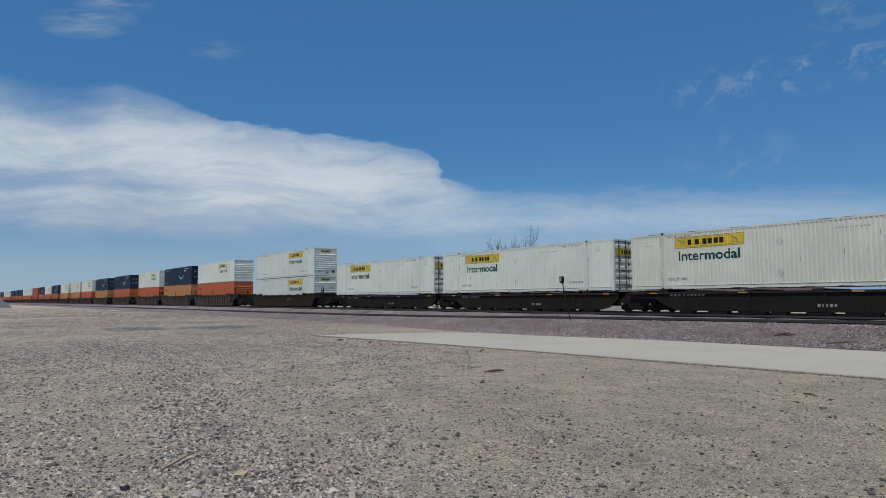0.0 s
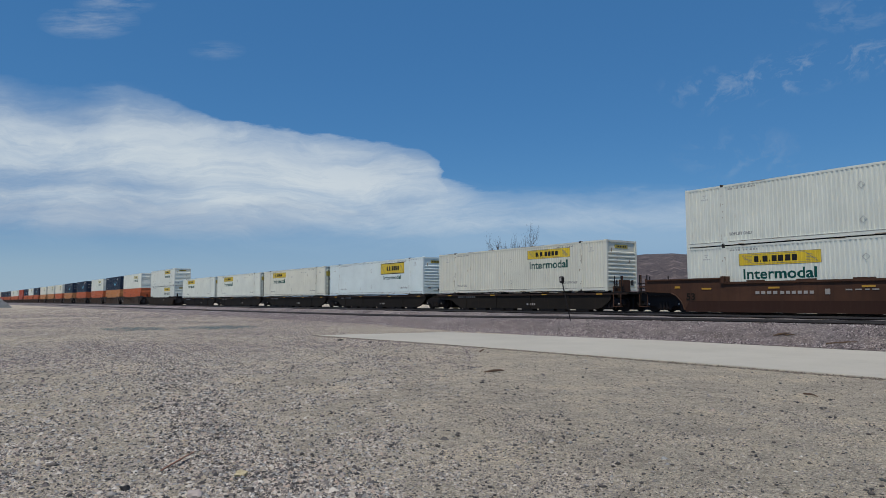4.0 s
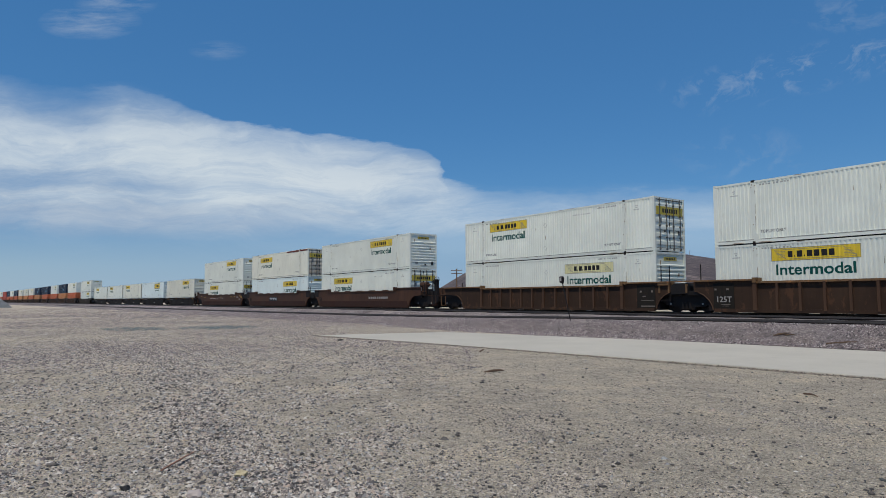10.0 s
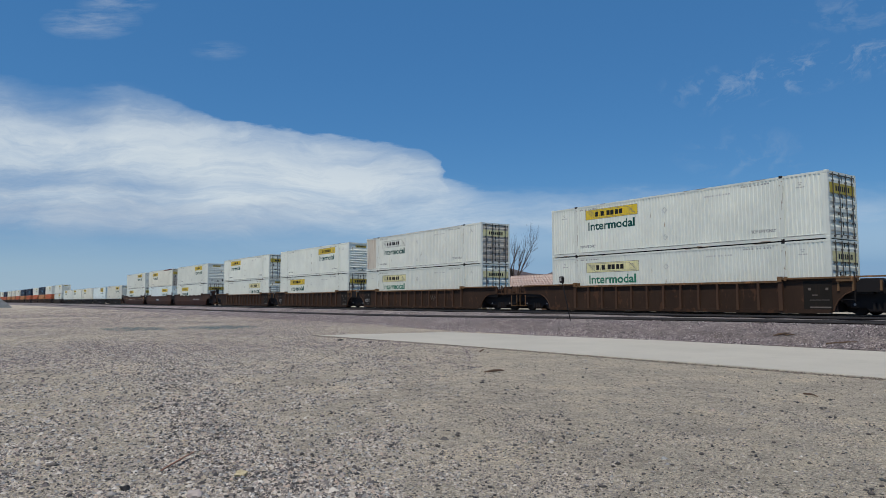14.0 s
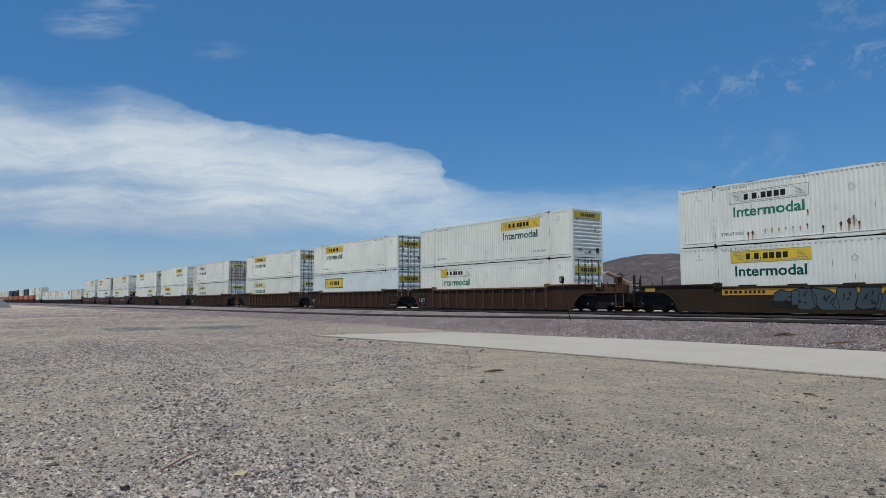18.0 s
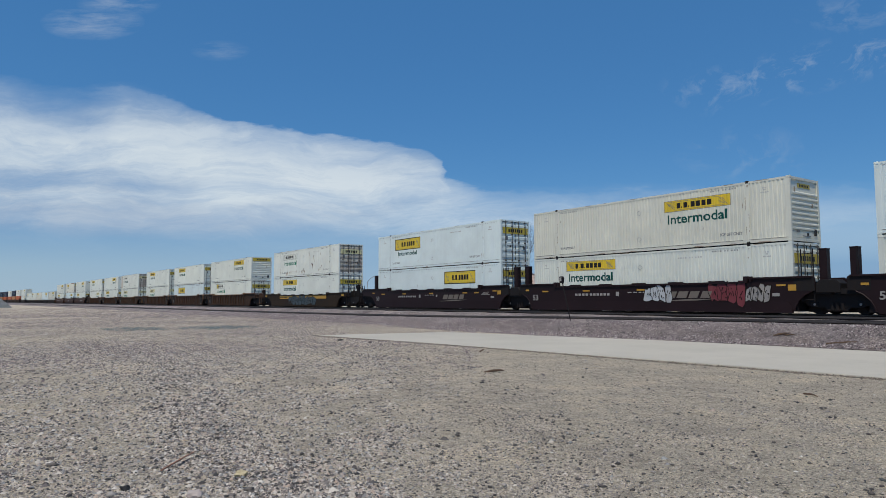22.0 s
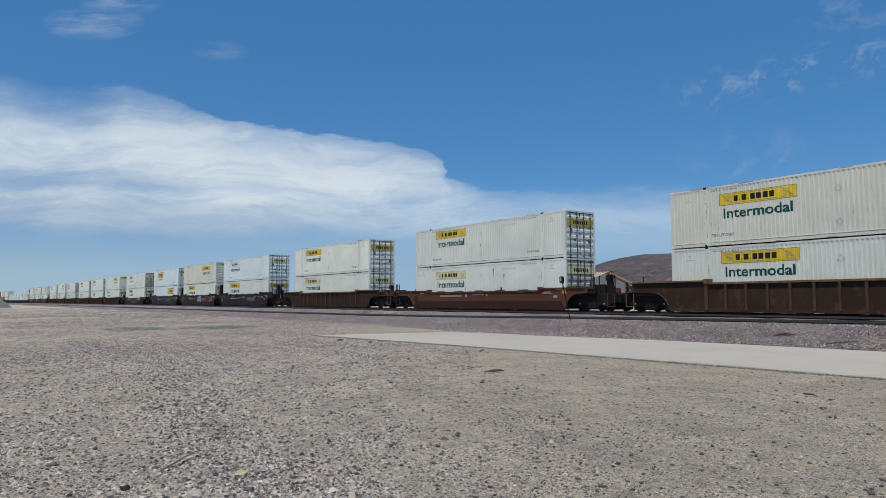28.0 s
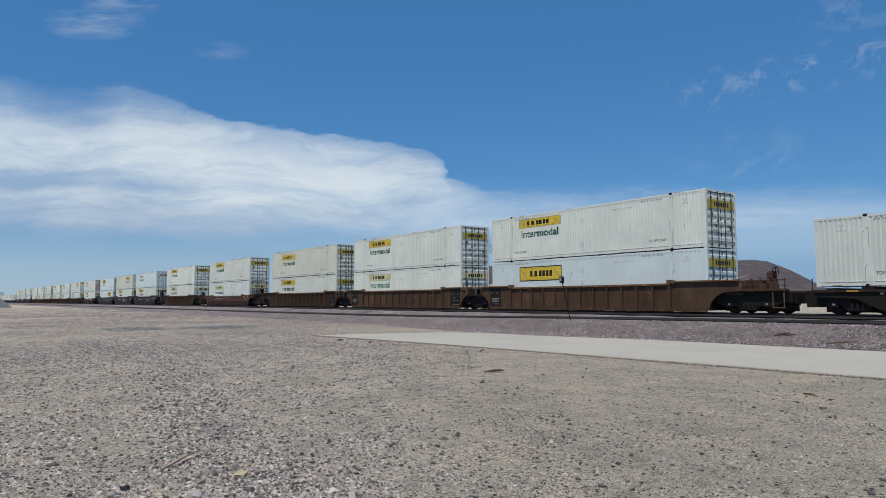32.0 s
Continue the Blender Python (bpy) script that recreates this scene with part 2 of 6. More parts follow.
# ---- building blocks ----
class Geo:
    """A small mesh builder: boxes, bars, prisms and discs joined into one mesh."""

    def __init__(self):
        self.v, self.f = [], []

    def box(self, x0, x1, y0, y1, z0, z1):
        n = len(self.v)
        self.v += [(x, y, z) for x in (x0, x1) for y in (y0, y1) for z in (z0, z1)]
        self.f += [tuple(n + i for i in q) for q in ((0, 1, 3, 2), (4, 6, 7, 5), (0, 4, 5, 1), (2, 3, 7, 6), (0, 2, 6, 4), (1, 5, 7, 3))]
        return self

    def prism(self, pts, y0, y1):
        """An outline in x, z (counter-clockwise seen from -y) drawn out along y."""
        n, k = len(self.v), len(pts)
        self.v += [(x, y0, z) for x, z in pts] + [(x, y1, z) for x, z in pts]
        self.f += [tuple(range(n, n + k)), tuple(range(n + 2 * k - 1, n + k - 1, -1))]
        self.f += [(n + i, n + k + i, n + k + (i + 1) % k, n + (i + 1) % k) for i in range(k)]
        return self

    def hoop(self, x0, x1, y0, y1, z0, z1, t):
        """A flat ring standing across x: outline y0..y1, z0..z1, bars t wide."""
        n = len(self.v)
        for x in (x0, x1):
            for a, b, c, d in ((y0, y1, z0, z1), (y0 + t, y1 - t, z0 + t, z1 - t)):
                self.v += [(x, a, c), (x, b, c), (x, b, d), (x, a, d)]
        for i in range(4):
            j = (i + 1) % 4
            self.f += [(n + i, n + j, n + 4 + j, n + 4 + i), (n + 8 + j, n + 8 + i, n + 12 + i, n + 12 + j), (n + j, n + i, n + 8 + i, n + 8 + j), (n + 4 + i, n + 4 + j, n + 12 + j, n + 12 + i)]
        return self

    def tube(self, a, b, r, sides=8, r2=None):
        a, b = Vector(a), Vector(b)
        w = (b - a).normalized()
        u = w.orthogonal().normalized()
        s = w.cross(u)
        n = len(self.v)
        for p, q in ((a, r), (b, r if r2 is None else r2)):
            self.v += [tuple(p + (u * math.cos(t) + s * math.sin(t)) * q) for t in (2 * math.pi * i / sides for i in range(sides))]
        self.f += [(n + i, n + (i + 1) % sides, n + sides + (i + 1) % sides, n + sides + i) for i in range(sides)]
        self.f += [tuple(range(n + sides - 1, n - 1, -1)), tuple(range(n + sides, n + 2 * sides))]
        return self

    def ring(self, centre, axis, r, thick, steps=18):
        c, w = Vector(centre), Vector(axis).normalized()
        u = w.orthogonal().normalized()
        s = w.cross(u)
        p = [c + (u * math.cos(2 * math.pi * i / steps) + s * math.sin(2 * math.pi * i / steps)) * r for i in range(steps)]
        for i in range(steps):
            self.tube(p[i], p[(i + 1) % steps], thick, 5)
        return self

    def mesh(self, name, mat, bevel=0.0):
        me = bpy.data.meshes.new(name)
        me.from_pydata(self.v, [], self.f)
        bm = bmesh.new()
        bm.from_mesh(me)
        bmesh.ops.recalc_face_normals(bm, faces=bm.faces)
        if bevel:
            bmesh.ops.bevel(bm, geom=list(bm.edges), offset=bevel, segments=1, affect="EDGES", clamp_overlap=True)
        bm.to_mesh(me)
        bm.free()
        me.materials.append(mat)
        return me


SHARED = {}


def shared(key, mat, build, bevel=0.0):
    """One mesh for all alike parts of one paint."""
    k = (key, mat.name)
    if k not in SHARED:
        g = Geo()
        build(g)
        SHARED[k] = g.mesh(key, mat, bevel)
    return SHARED[k]


TINY = ("small_marking", "data_marking", "number_bar", "end_mark", "emblem", "scrollwork", "reflector", "lashing", "sprayed_tag", "outline_stroke", "rust_scar", "warning_label", "grime_streak", "rivet_row", "sill_bracket")


def part(name, me, parent, label="", at=(0, 0, 0), rot=None):
    ob = new(name, me)
    ob.parent = parent
    ob.matrix_basis = Matrix.Translation(at) if rot is None else pose(*at, *rot)
    if label:
        tagged(ob, label)
    if name in TINY:
        tagged(ob, kind="stuff")
    return ob


def root(name, label, category, group="", kind=""):
    return tagged(new(name), label, category, group, kind)


def lettering(body, width, height, mat):
    """Raised flat letters of a given size, standing upright and read from -y; origin at their lower left."""
    k = ("text", body, round(width, 3), mat.name)
    if k not in SHARED:
        cu = bpy.data.curves.new("letters", "FONT")
        cu.body, cu.size, cu.extrude, cu.resolution_u, cu.offset = body, 1.0, 0.0012, 3, 0.022
        ob = new("letters", cu)
        bpy.context.view_layer.update()
        me = bpy.data.meshes.new_from_object(ob.evaluated_get(bpy.context.evaluated_depsgraph_get()))
        bpy.data.objects.remove(ob)
        co = np.array([v.co[:] for v in me.vertices])
        lo, hi = co.min(0), co.max(0)
        sx, sz = width / (hi[0] - lo[0]), height / (hi[1] - lo[1])
        for v, c in zip(me.vertices, co):
            v.co = ((c[0] - lo[0]) * sx, -c[2], (c[1] - lo[1]) * sz)
        me.materials.clear()
        me.materials.append(mat)
        SHARED[k] = me
    return SHARED[k]


# ---- the line ----
SPEED, NEAR_SIDE, RAIL, BEND = 13.36, 29.26, 0.70, 4.5e-5
CENTRE = NEAR_SIDE + 1.295


def bend(x):
    """How far the line has swung towards -y at x."""
    return -BEND * x * x if x < 0 else 0.0


MOVING = []


def on_train(ob, x0, z, y=NEAR_SIDE):
    """Stands ob where its origin is at 0 s, x0 metres along the line, and notes it as moving with the train."""
    MOVING.append((ob, x0, z, y))
    ob.matrix_basis = train_pose(x0, z, y, 0.0)
    return ob


def train_pose(x0, z, y, t):
    x = x0 - SPEED * t
    return pose(x, y + bend(x), z, 0, 0, math.degrees(math.atan2(bend(x + 16) - bend(x), 16)))


# ---- containers ----
CL, CW, CH = 16.15, 2.59, 2.88


def b_frame(g):
    for x in (0, CL - 0.13):
        for y in (0.0, CW - 0.13):
            g.box(x, x + 0.13, y, y + 0.13, 0.0, CH)
    for y in (0.0, CW - 0.07):
        g.box(0.13, CL - 0.13, y, y + 0.07, CH - 0.10, CH - 0.01)
        g.box(0.13, CL - 0.13, y, y + 0.07, 0.03, 0.16)
    for x in (0.01, CL - 0.11):
        g.box(x, x + 0.10, 0.13, CW - 0.13, CH - 0.12, CH - 0.01)
        g.box(x, x + 0.10, 0.13, CW - 0.13, 0.02, 0.17)


def b_sill(g):
    g.box(0.13, CL - 0.13, -0.006, 0.06, 0.19, 0.215)
    for x in (2.0, CL - 2.18):
        g.box(x, x + 0.2, -0.012, 0.06, 0.03, 0.42)


PITCH = 0.192


def corrugated(g, depth, pitch=PITCH):
    x = 0.13
    pts = []
    while x < CL - 0.13 - pitch:
        pts += [(x, 0.002), (x + pitch * 0.38, 0.002), (x + pitch * 0.54, depth), (x + pitch * 0.86, depth)]
        x += pitch
    pts += [(x, 0.002), (CL - 0.13, 0.002)]
    n = len(g.v)
    for px, py in pts:
        g.v += [(px, py, 0.16), (px, py, CH - 0.10)]
    g.f += [(n + 2 * i, n + 2 * i + 2, n + 2 * i + 3, n + 2 * i + 1) for i in range(len(pts) - 1)]
    g.box(0.13, CL - 0.13, depth + 0.004, depth + 0.02, 0.16, CH - 0.10)


def fold_depth(x, depth, pitch=PITCH):
    """How far the corrugated side lies back at x."""
    u = ((x - 0.13) % pitch) / pitch
    return 0.002 + (depth - 0.002) * (0.0 if u < 0.38 else (u - 0.38) / 0.16 if u < 0.54 else 1.0 if u < 0.86 else (1 - u) / 0.14)


def painted_on(me, x0, depth):
    """The same flat marks, folded along the corrugations from x0 on."""
    k = ("painted", me.name, round(x0, 3), depth)
    if k not in SHARED:
        bm = bmesh.new()
        bm.from_mesh(me)
        xs = [v.co.x for v in bm.verts]
        lo, hi = min(xs), max(xs)
        n = int((lo + x0 - 0.13) / PITCH) - 1
        while 0.13 + n * PITCH - x0 < hi:
            for q in (0.0, 0.38, 0.54, 0.86):
                cut = 0.13 + (n + q) * PITCH - x0
                if lo < cut < hi:
                    bmesh.ops.bisect_plane(bm, geom=list(bm.verts) + list(bm.edges) + list(bm.faces), dist=1e-5, plane_co=(cut, 0, 0), plane_no=(1, 0, 0))
            n += 1
        for v in bm.verts:
            v.co.y += fold_depth(v.co.x + x0, depth) - 0.002
        out = bpy.data.meshes.new(me.name)
        bm.to_mesh(out)
        bm.free()
        out.materials.append(me.materials[0])
        SHARED[k] = out
    return SHARED[k]


def b_roof(g):
    g.box(0.11, CL - 0.11, 0.07, CW - 0.07, CH - 0.05, CH - 0.02)
    for i in range(26):
        g.box(0.4 + i * 0.6, 0.7 + i * 0.6, 0.15, CW - 0.15, CH - 0.02, CH - 0.008)


def b_floor(g):
    low = []
    for i in range(19):
        x = 0.6 + i * 0.8
        low += [(x, 0.10), (x, 0.03), (x + 0.08, 0.03), (x + 0.08, 0.10)]
    g.prism([(0.11, 0.15), (0.11, 0.10)] + low + [(CL - 0.11, 0.10), (CL - 0.11, 0.15)], 0.07, CW - 0.07)


def b_post(g):
    g.box(-0.11, 0.11, -0.004, 0.06, 0.16, CH - 0.1)


def b_casting(g):
    g.box(-0.08, 0.08, -0.012, 0.16, -0.055, 0.055)


def b_endcasting(g):
    g.box(-0.005, 0.175, -0.008, 0.16, -0.008, 0.11)


def b_plainend(g):
    g.box(0.03, 0.06, 0.13, CW - 0.13, 0.17, CH - 0.12)


def folded(g, prof, y0, y1, back):
    """A sheet folded along z: profile of (x, z) drawn out along y, closed behind."""
    g.prism([(back, prof[0][1])] + prof + [(back, prof[-1][1])], y0, y1)


def b_nose(g):
    prof = [(CL - 0.06, 0.17), (CL - 0.03, 0.20), (CL - 0.03, 0.42), (CL - 0.06, 0.45)]
    for i in range(8):
        z = 0.50 + i * 0.225
        prof += [(CL - 0.06, z), (CL - 0.005, z + 0.05), (CL - 0.005, z + 0.11), (CL - 0.06, z + 0.16)]
    folded(g, prof + [(CL - 0.06, CH - 0.12)], 0.13, CW - 0.13, CL - 0.08)


def b_door(g):
    prof = [(CL - 0.04, 0.17)]
    for z, h in ((0.30, 0.28), (0.72, 0.26), (1.12, 0.26), (1.52, 0.26), (1.92, 0.26), (2.32, 0.26)):
        prof += [(CL - 0.04, z), (CL - 0.012, z + 0.06), (CL - 0.012, z + h - 0.06), (CL - 0.04, z + h)]
    folded(g, prof + [(CL - 0.04, CH - 0.12)], 0.0, 1.14, CL - 0.07)


def b_seal(g):
    g.hoop(CL - 0.065, CL - 0.022, -0.012, 1.168, 0.165, CH - 0.115, 0.035)


def b_rod(g):
    g.tube((CL + 0.02, 0, 0.06), (CL + 0.02, 0, CH - 0.06), 0.022, 8)
    for z in (0.12, 0.75, 1.35, 1.9, 2.45, CH - 0.16):
        g.box(CL - 0.02, CL + 0.045, -0.05, 0.05, z - 0.035, z + 0.035)


def b_handle(g):
    g.tube((CL + 0.05, 0.0, 1.12), (CL + 0.05, 0.34, 1.08), 0.016, 6)
    g.box(CL + 0.0, CL + 0.055, 0.28, 0.36, 1.02, 1.14)


def logo_parts(c, x, top, look_of, depth):
    """The maker's panel as plain shapes: field, rim, a row of dark blocks and slanted lines; the service's word below."""
    w, h = (3.72, 0.92) if look_of == "framed" else (3.68, 0.565)
    field = {"yellow": YELLOW, "framed": YELLOW, "faded": PALEYELLOW, "half": WHITE, "outline": WHITE}[look_of]
    panel = part("logo_panel", painted_on(shared("logo_panel_%.2f" % h, field, lambda g: g.box(0, w, -0.003, 0.002, 0, h)), x, depth), c,
                 {"yellow": "yellow painted panel", "framed": "yellow panel with black frame", "faded": "sun-faded yellow panel",
                  "half": "mostly white worn panel", "outline": "white panel with thin dark outline"}[look_of], (x, 0, top - h))

    def rim(g):
        t = 0.06 if look_of == "framed" else 0.018
        g.box(0, w, -0.006, -0.0025, 0, t).box(0, w, -0.006, -0.0025, h - t, h)
        g.box(0, t, -0.006, -0.0025, t, h - t).box(w - t, w, -0.006, -0.0025, t, h - t)
    part("rim", painted_on(shared("rim_%s_%.2f" % (look_of == "framed", h), BLACKP if look_of == "framed" else GREYP, rim), x, depth), panel)

    def blocks(g):
        # eight upright letter-sized blocks with two dots
        hh, cx = (0.36, 0.98) if look_of == "framed" else (0.27, 0.75)
        z = (h - hh) / 2
        for bw in (0.20, 0.05, 0.22, 0.05, 0.23, 0.23, 0.24, 0.22):
            tall = hh if bw > 0.1 else 0.08
            g.box(cx, cx + bw, -0.0065, -0.0028, z, z + tall)
            cx += bw + 0.07
    part("emblem", painted_on(shared("emblem_%.2f" % h, BLACKP, blocks), x, depth), panel)

    def scroll(g):
        for s in (0, 1):
            for i in range(5):
                a, b = 0.16 + i * 0.05, 0.62
                z0, z1 = h * (0.72 - i * 0.11), h * (0.72 - i * 0.11)
                p = [(a, z0), (b, z1), (b, z1 + 0.014), (a, z0 + 0.014)]
                if s:
                    p = [(w - q[0], h - q[1]) for q in p]
                g.prism(p, -0.0058, -0.0028)
        g.prism([(0.14, h * 0.84), (0.17, h * 0.84), (0.66, h * 0.14), (0.63, h * 0.14)], -0.0062, -0.0028)
        g.prism([(w - 0.66, h * 0.86), (w - 0.63, h * 0.86), (w - 0.14, h * 0.16), (w - 0.17, h * 0.16)], -0.0062, -0.0028)
        g.box(0.16, w - 0.64, -0.0062, -0.0028, h * 0.86, h * 0.86 + 0.014).box(0.64, w - 0.16, -0.0062, -0.0028, h * 0.12, h * 0.12 + 0.014)
    part("scrollwork", painted_on(shared("scrollwork_%.2f" % h, GREYP, scroll), x, depth), panel)
    if look_of == "half":
        part("remaining_yellow", painted_on(shared("remaining_yellow", YELLOW, lambda g: g.box(0.02, 0.85, -0.0045, -0.0025, 0.02, 0.545)), x, depth), panel, "patch of yellow paint left")


def stencils(c, rng, depth):
    lift = lettering("TOP LIFT ONLY", 1.17, 0.145, GREYP)
    for x in (2.28, 12.72):
        part("stencil", painted_on(lift, x, depth), c, "", (x, 0.0, 0.45))

    def small(g):
        x = 0.0
        for i in range(9):
            w = (0.10, 0.13, 0.08, 0.14, 0.11, 0.09, 0.13, 0.10, 0.12)[i]
            g.box(x, x + w * 0.7, -0.0012, 0.002, 0, 0.07)
            x += w + (0.10 if i in (3, 5) else 0.03)
    for x, z, mat in ((2.3, 2.62, IDMARK), (12.3, 2.62, IDMARK), (10.4, 2.40, FAINT)):
        part("small_marking", painted_on(shared("small_marking_" + mat.name, mat, small), x, depth), c, "", (x, 0, z))

    def column(g):
        for z, ws in ((0, (0.09, 0.06, 0.10, 0.07)), (0.11, (0.10,)), (0.20, (0.06, 0.08))):
            x = -(sum(ws) + 0.02 * (len(ws) - 1)) / 2
            for w in ws:
                g.box(x, x + w, -0.0012, 0.002, z, z + 0.05)
                x += w + 0.02
    for x in (1.05, 15.0):
        part("small_marking", painted_on(shared("weight_marking", FAINT, column), x, depth), c, "", (x, 0, 2.26))

    def diamond(g):
        s = 0.14
        for a, b in (((-s, 0), (0, -s)), ((0, -s), (s, 0)), ((s, 0), (0, s)), ((0, s), (-s, 0))):
            g.tube((a[0], -0.004, a[1]), (b[0], -0.004, b[1]), 0.009, 5)
    for z in (2.06, 0.66):
        part("placard_holder", shared("placard_holder", STEEL, diamond), c, "", (8.1 + rng.uniform(-0.03, 0.03), 0, z))


def grime(c, rng, depth, dirty):
    """Thin run-off streaks beside the lift posts, chafe marks along the sill and scuffs on the panel."""
    kind = rng.randrange(4) + (4 if dirty else 0)

    def streaks(g):
        r = random.Random(40 + kind)
        for x in (1.98, CL - 1.98):
            for i in range(5 if dirty else 3):
                xx, z1 = x + r.choice((-0.10, -0.08, 0.06, 0.09, 0.0)), r.uniform(0.5, CH - 0.12)
                w, h = r.uniform(0.012, 0.03), r.uniform(0.15, 0.7)
                g.prism([(xx, z1 - h), (xx + w * 0.5, z1 - h), (xx + w, z1), (xx, z1)], -0.0062, -0.0035)
            for i in range(4):
                xx, z = x + r.uniform(-0.1, 0.07), r.uniform(0.2, CH - 0.2)
                g.prism([(xx, z), (xx + 0.03, z - 0.015), (xx + 0.05, z + 0.03), (xx + 0.01, z + 0.05)], -0.0065, -0.0035)
        for i in range(16 if dirty else 9):
            xx, w = r.uniform(0.3, CL - 1.2), r.uniform(0.08, 0.5)
            g.prism([(xx, 0.158), (xx + w, 0.160), (xx + w * 0.8, 0.172), (xx + w * 0.3, 0.176)], -0.003, 0.0)
        for i in range(12 if dirty else 6):
            xx, w = r.uniform(0.3, CL - 1.2), r.uniform(0.1, 0.7)
            g.prism([(xx, 0.035), (xx + w, 0.032), (xx + w * 0.9, 0.06), (xx + w * 0.2, 0.07)], -0.003, 0.0)
        for i in range(10 if dirty else 4):
            xx, w = r.uniform(0.3, CL - 1.2), r.uniform(0.1, 0.8)
            g.prism([(xx, CH - 0.04), (xx + w, CH - 0.035), (xx + w * 0.9, CH - 0.015), (xx + w * 0.2, CH - 0.012)], -0.003, 0.0)
    part("grime_streak", shared("grime_%d" % kind, GRIME, streaks), c, "brown grime streaks")

    def scuffs(g):
        r = random.Random(80 + kind)
        for i in range(7 if dirty else 3):
            xx, z = r.uniform(0.4, CL - 0.6), r.uniform(0.35, 2.2)
            g.prism([(xx, z), (xx + 0.02, z - 0.02), (xx + 0.035, z + 0.10), (xx + 0.02, z + r.uniform(0.15, 0.35))], -0.0015, 0.001)
    part("grime_streak", painted_on(shared("scuffs_%d" % kind, GRIME, scuffs), 0.0, depth), c, "brown scuff marks")


WORDS = {"yellow": "yellow logo panel", "framed": "black-framed yellow logo panel", "faded": "faded logo panel",
         "half": "half worn-off logo panel", "outline": "outlined white logo panel"}


def container(x0, z, mat=None, logo="yellow", side="L", high=False, end="door", smooth=False, word=True, pale=False, extra=""):
    mat = mat or WHITE
    rng = random.Random(int(x0 * 10) + int(z * 100))
    tone = {"cool_white_container_paint": "bright white", "cream_container_paint": "cream", "rust_spotted_white_paint": "rust-spotted white",
            "stained_white_container_paint": "stained white"}.get(mat.name, "white")
    c = root("shipping_container", "%s %s container, %s, %s" % (tone, "smooth" if smooth else "corrugated", WORDS[logo],
                                                                "slatted nose end" if end.startswith("nose") else "rodded doors"), "container", "containers on the train")
    part("frame", shared("frame", mat, b_frame), c)
    part("side_sill", shared("side_sill", mat, b_sill), c)
    # a dark strip paints the shadow line above the sill
    part("sill_seam", shared("sill_seam", SILL_SHADE, lambda g: g.box(0.2, 1.95, -0.008, 0.01, 0.176, 0.19).box(2.25, CL - 2.25, -0.008, 0.01, 0.176, 0.19).box(CL - 1.95, CL - 0.2, -0.008, 0.01, 0.176, 0.19)), c, "dark strip for the shadow line along the sill")
    depth = 0.012 if smooth else 0.032
    panel = shared("side_panel_%.3f" % depth, mat, lambda g: corrugated(g, depth))
    part("side_panel", panel, c)
    part("side_panel", panel, c, "", (CL, CW, 0), (0, 0, 180))
    part("roof", shared("roof", mat, b_roof), c)
    part("floor", shared("floor", DARKSTEEL, b_floor), c)
    part("end_wall", shared("end_wall", mat, b_plainend), c)
    for x in (1.98, CL - 1.98):
        part("post", shared("post", mat, b_post), c, "", (x, 0, 0))
        for zz in (0.05, CH - 0.03):
            part("corner_casting", shared("corner_casting", DARKSTEEL, b_casting, 0.012), c, "dark steel casting", (x, 0, zz))
            part("corner_casting", shared("corner_casting", DARKSTEEL, b_casting, 0.012), c, "dark steel casting", (x, CW, zz), (0, 0, 180))
    for zz in (0.0, CH - 0.10):
        part("end_casting", shared("end_casting", mat, b_endcasting, 0.01), c, "", (CL - 0.17, 0, zz))
        part("end_casting", shared("end_casting", mat, b_endcasting, 0.01), c, "", (0.0, 0, zz))
    if end.startswith("nose"):
        part("nose_wall", shared("nose_wall", mat, b_nose), c)
        if end == "nose_wide":
            plate = part("end_plate", shared("end_plate_wide", DULLYELLOW, lambda g: g.box(CL - 0.03, CL - 0.003, 0.17, 2.42, 2.36, 2.74)), c, "dull yellow band across the nose")
            part("emblem", shared("end_emblem_wide", BLACKP, lambda g: [g.box(CL - 0.004, CL + 0.001, 0.7 + i * 0.19, 0.82 + i * 0.19, 2.46, 2.64) for i in range(7)]), plate)
        else:
            plate = part("end_plate", shared("end_plate_small", DULLYELLOW if logo != "outline" else PALEYELLOW, lambda g: g.box(CL - 0.06, CL - 0.045, 0.75, 1.85, 2.42, 2.62)), c)
            part("emblem", shared("end_emblem_small", BLACKP, lambda g: [g.box(CL - 0.046, CL - 0.041, 0.9 + i * 0.14, 0.99 + i * 0.14, 2.47, 2.57) for i in range(6)]), plate)
        for zz, yy, w, h in ((0.42, 0.5, 0.25, 0.10), (1.6, 1.9, 0.12, 0.16), (0.26, 1.0, 0.7, 0.03), (2.2, 0.4, 0.06, 0.22)):
            part("warning_label", shared("nose_label_%.2f" % zz, GREYP if zz < 1 else GRIME, lambda g: g.box(CL - 0.03, CL - 0.003, yy, yy + w, zz, zz + h)), c)
        part("gas_pipe", shared("nose_fitting", GASKET, lambda g: g.box(CL - 0.03, CL + 0.0, 2.05, 2.25, 0.32, 0.62).box(CL - 0.03, CL - 0.012, 1.4, 1.55, 0.3, 0.42)), c)
    else:
        for i, y in enumerate((0.135, 1.31)):
            d = part("door", shared("door", GRIMY if extra else mat, b_door), c, "", (0, y, 0))
            part("door_seal", shared("door_seal", GASKET, b_seal), d)
            for yy in (0.28, 0.86):
                part("lock_rod", shared("lock_rod", RODSTEEL, b_rod), d, "dull steel rod", (0, yy, 0))
            part("door_handle", shared("door_handle", RODSTEEL, b_handle), d, "", (0, 0.36, 0))
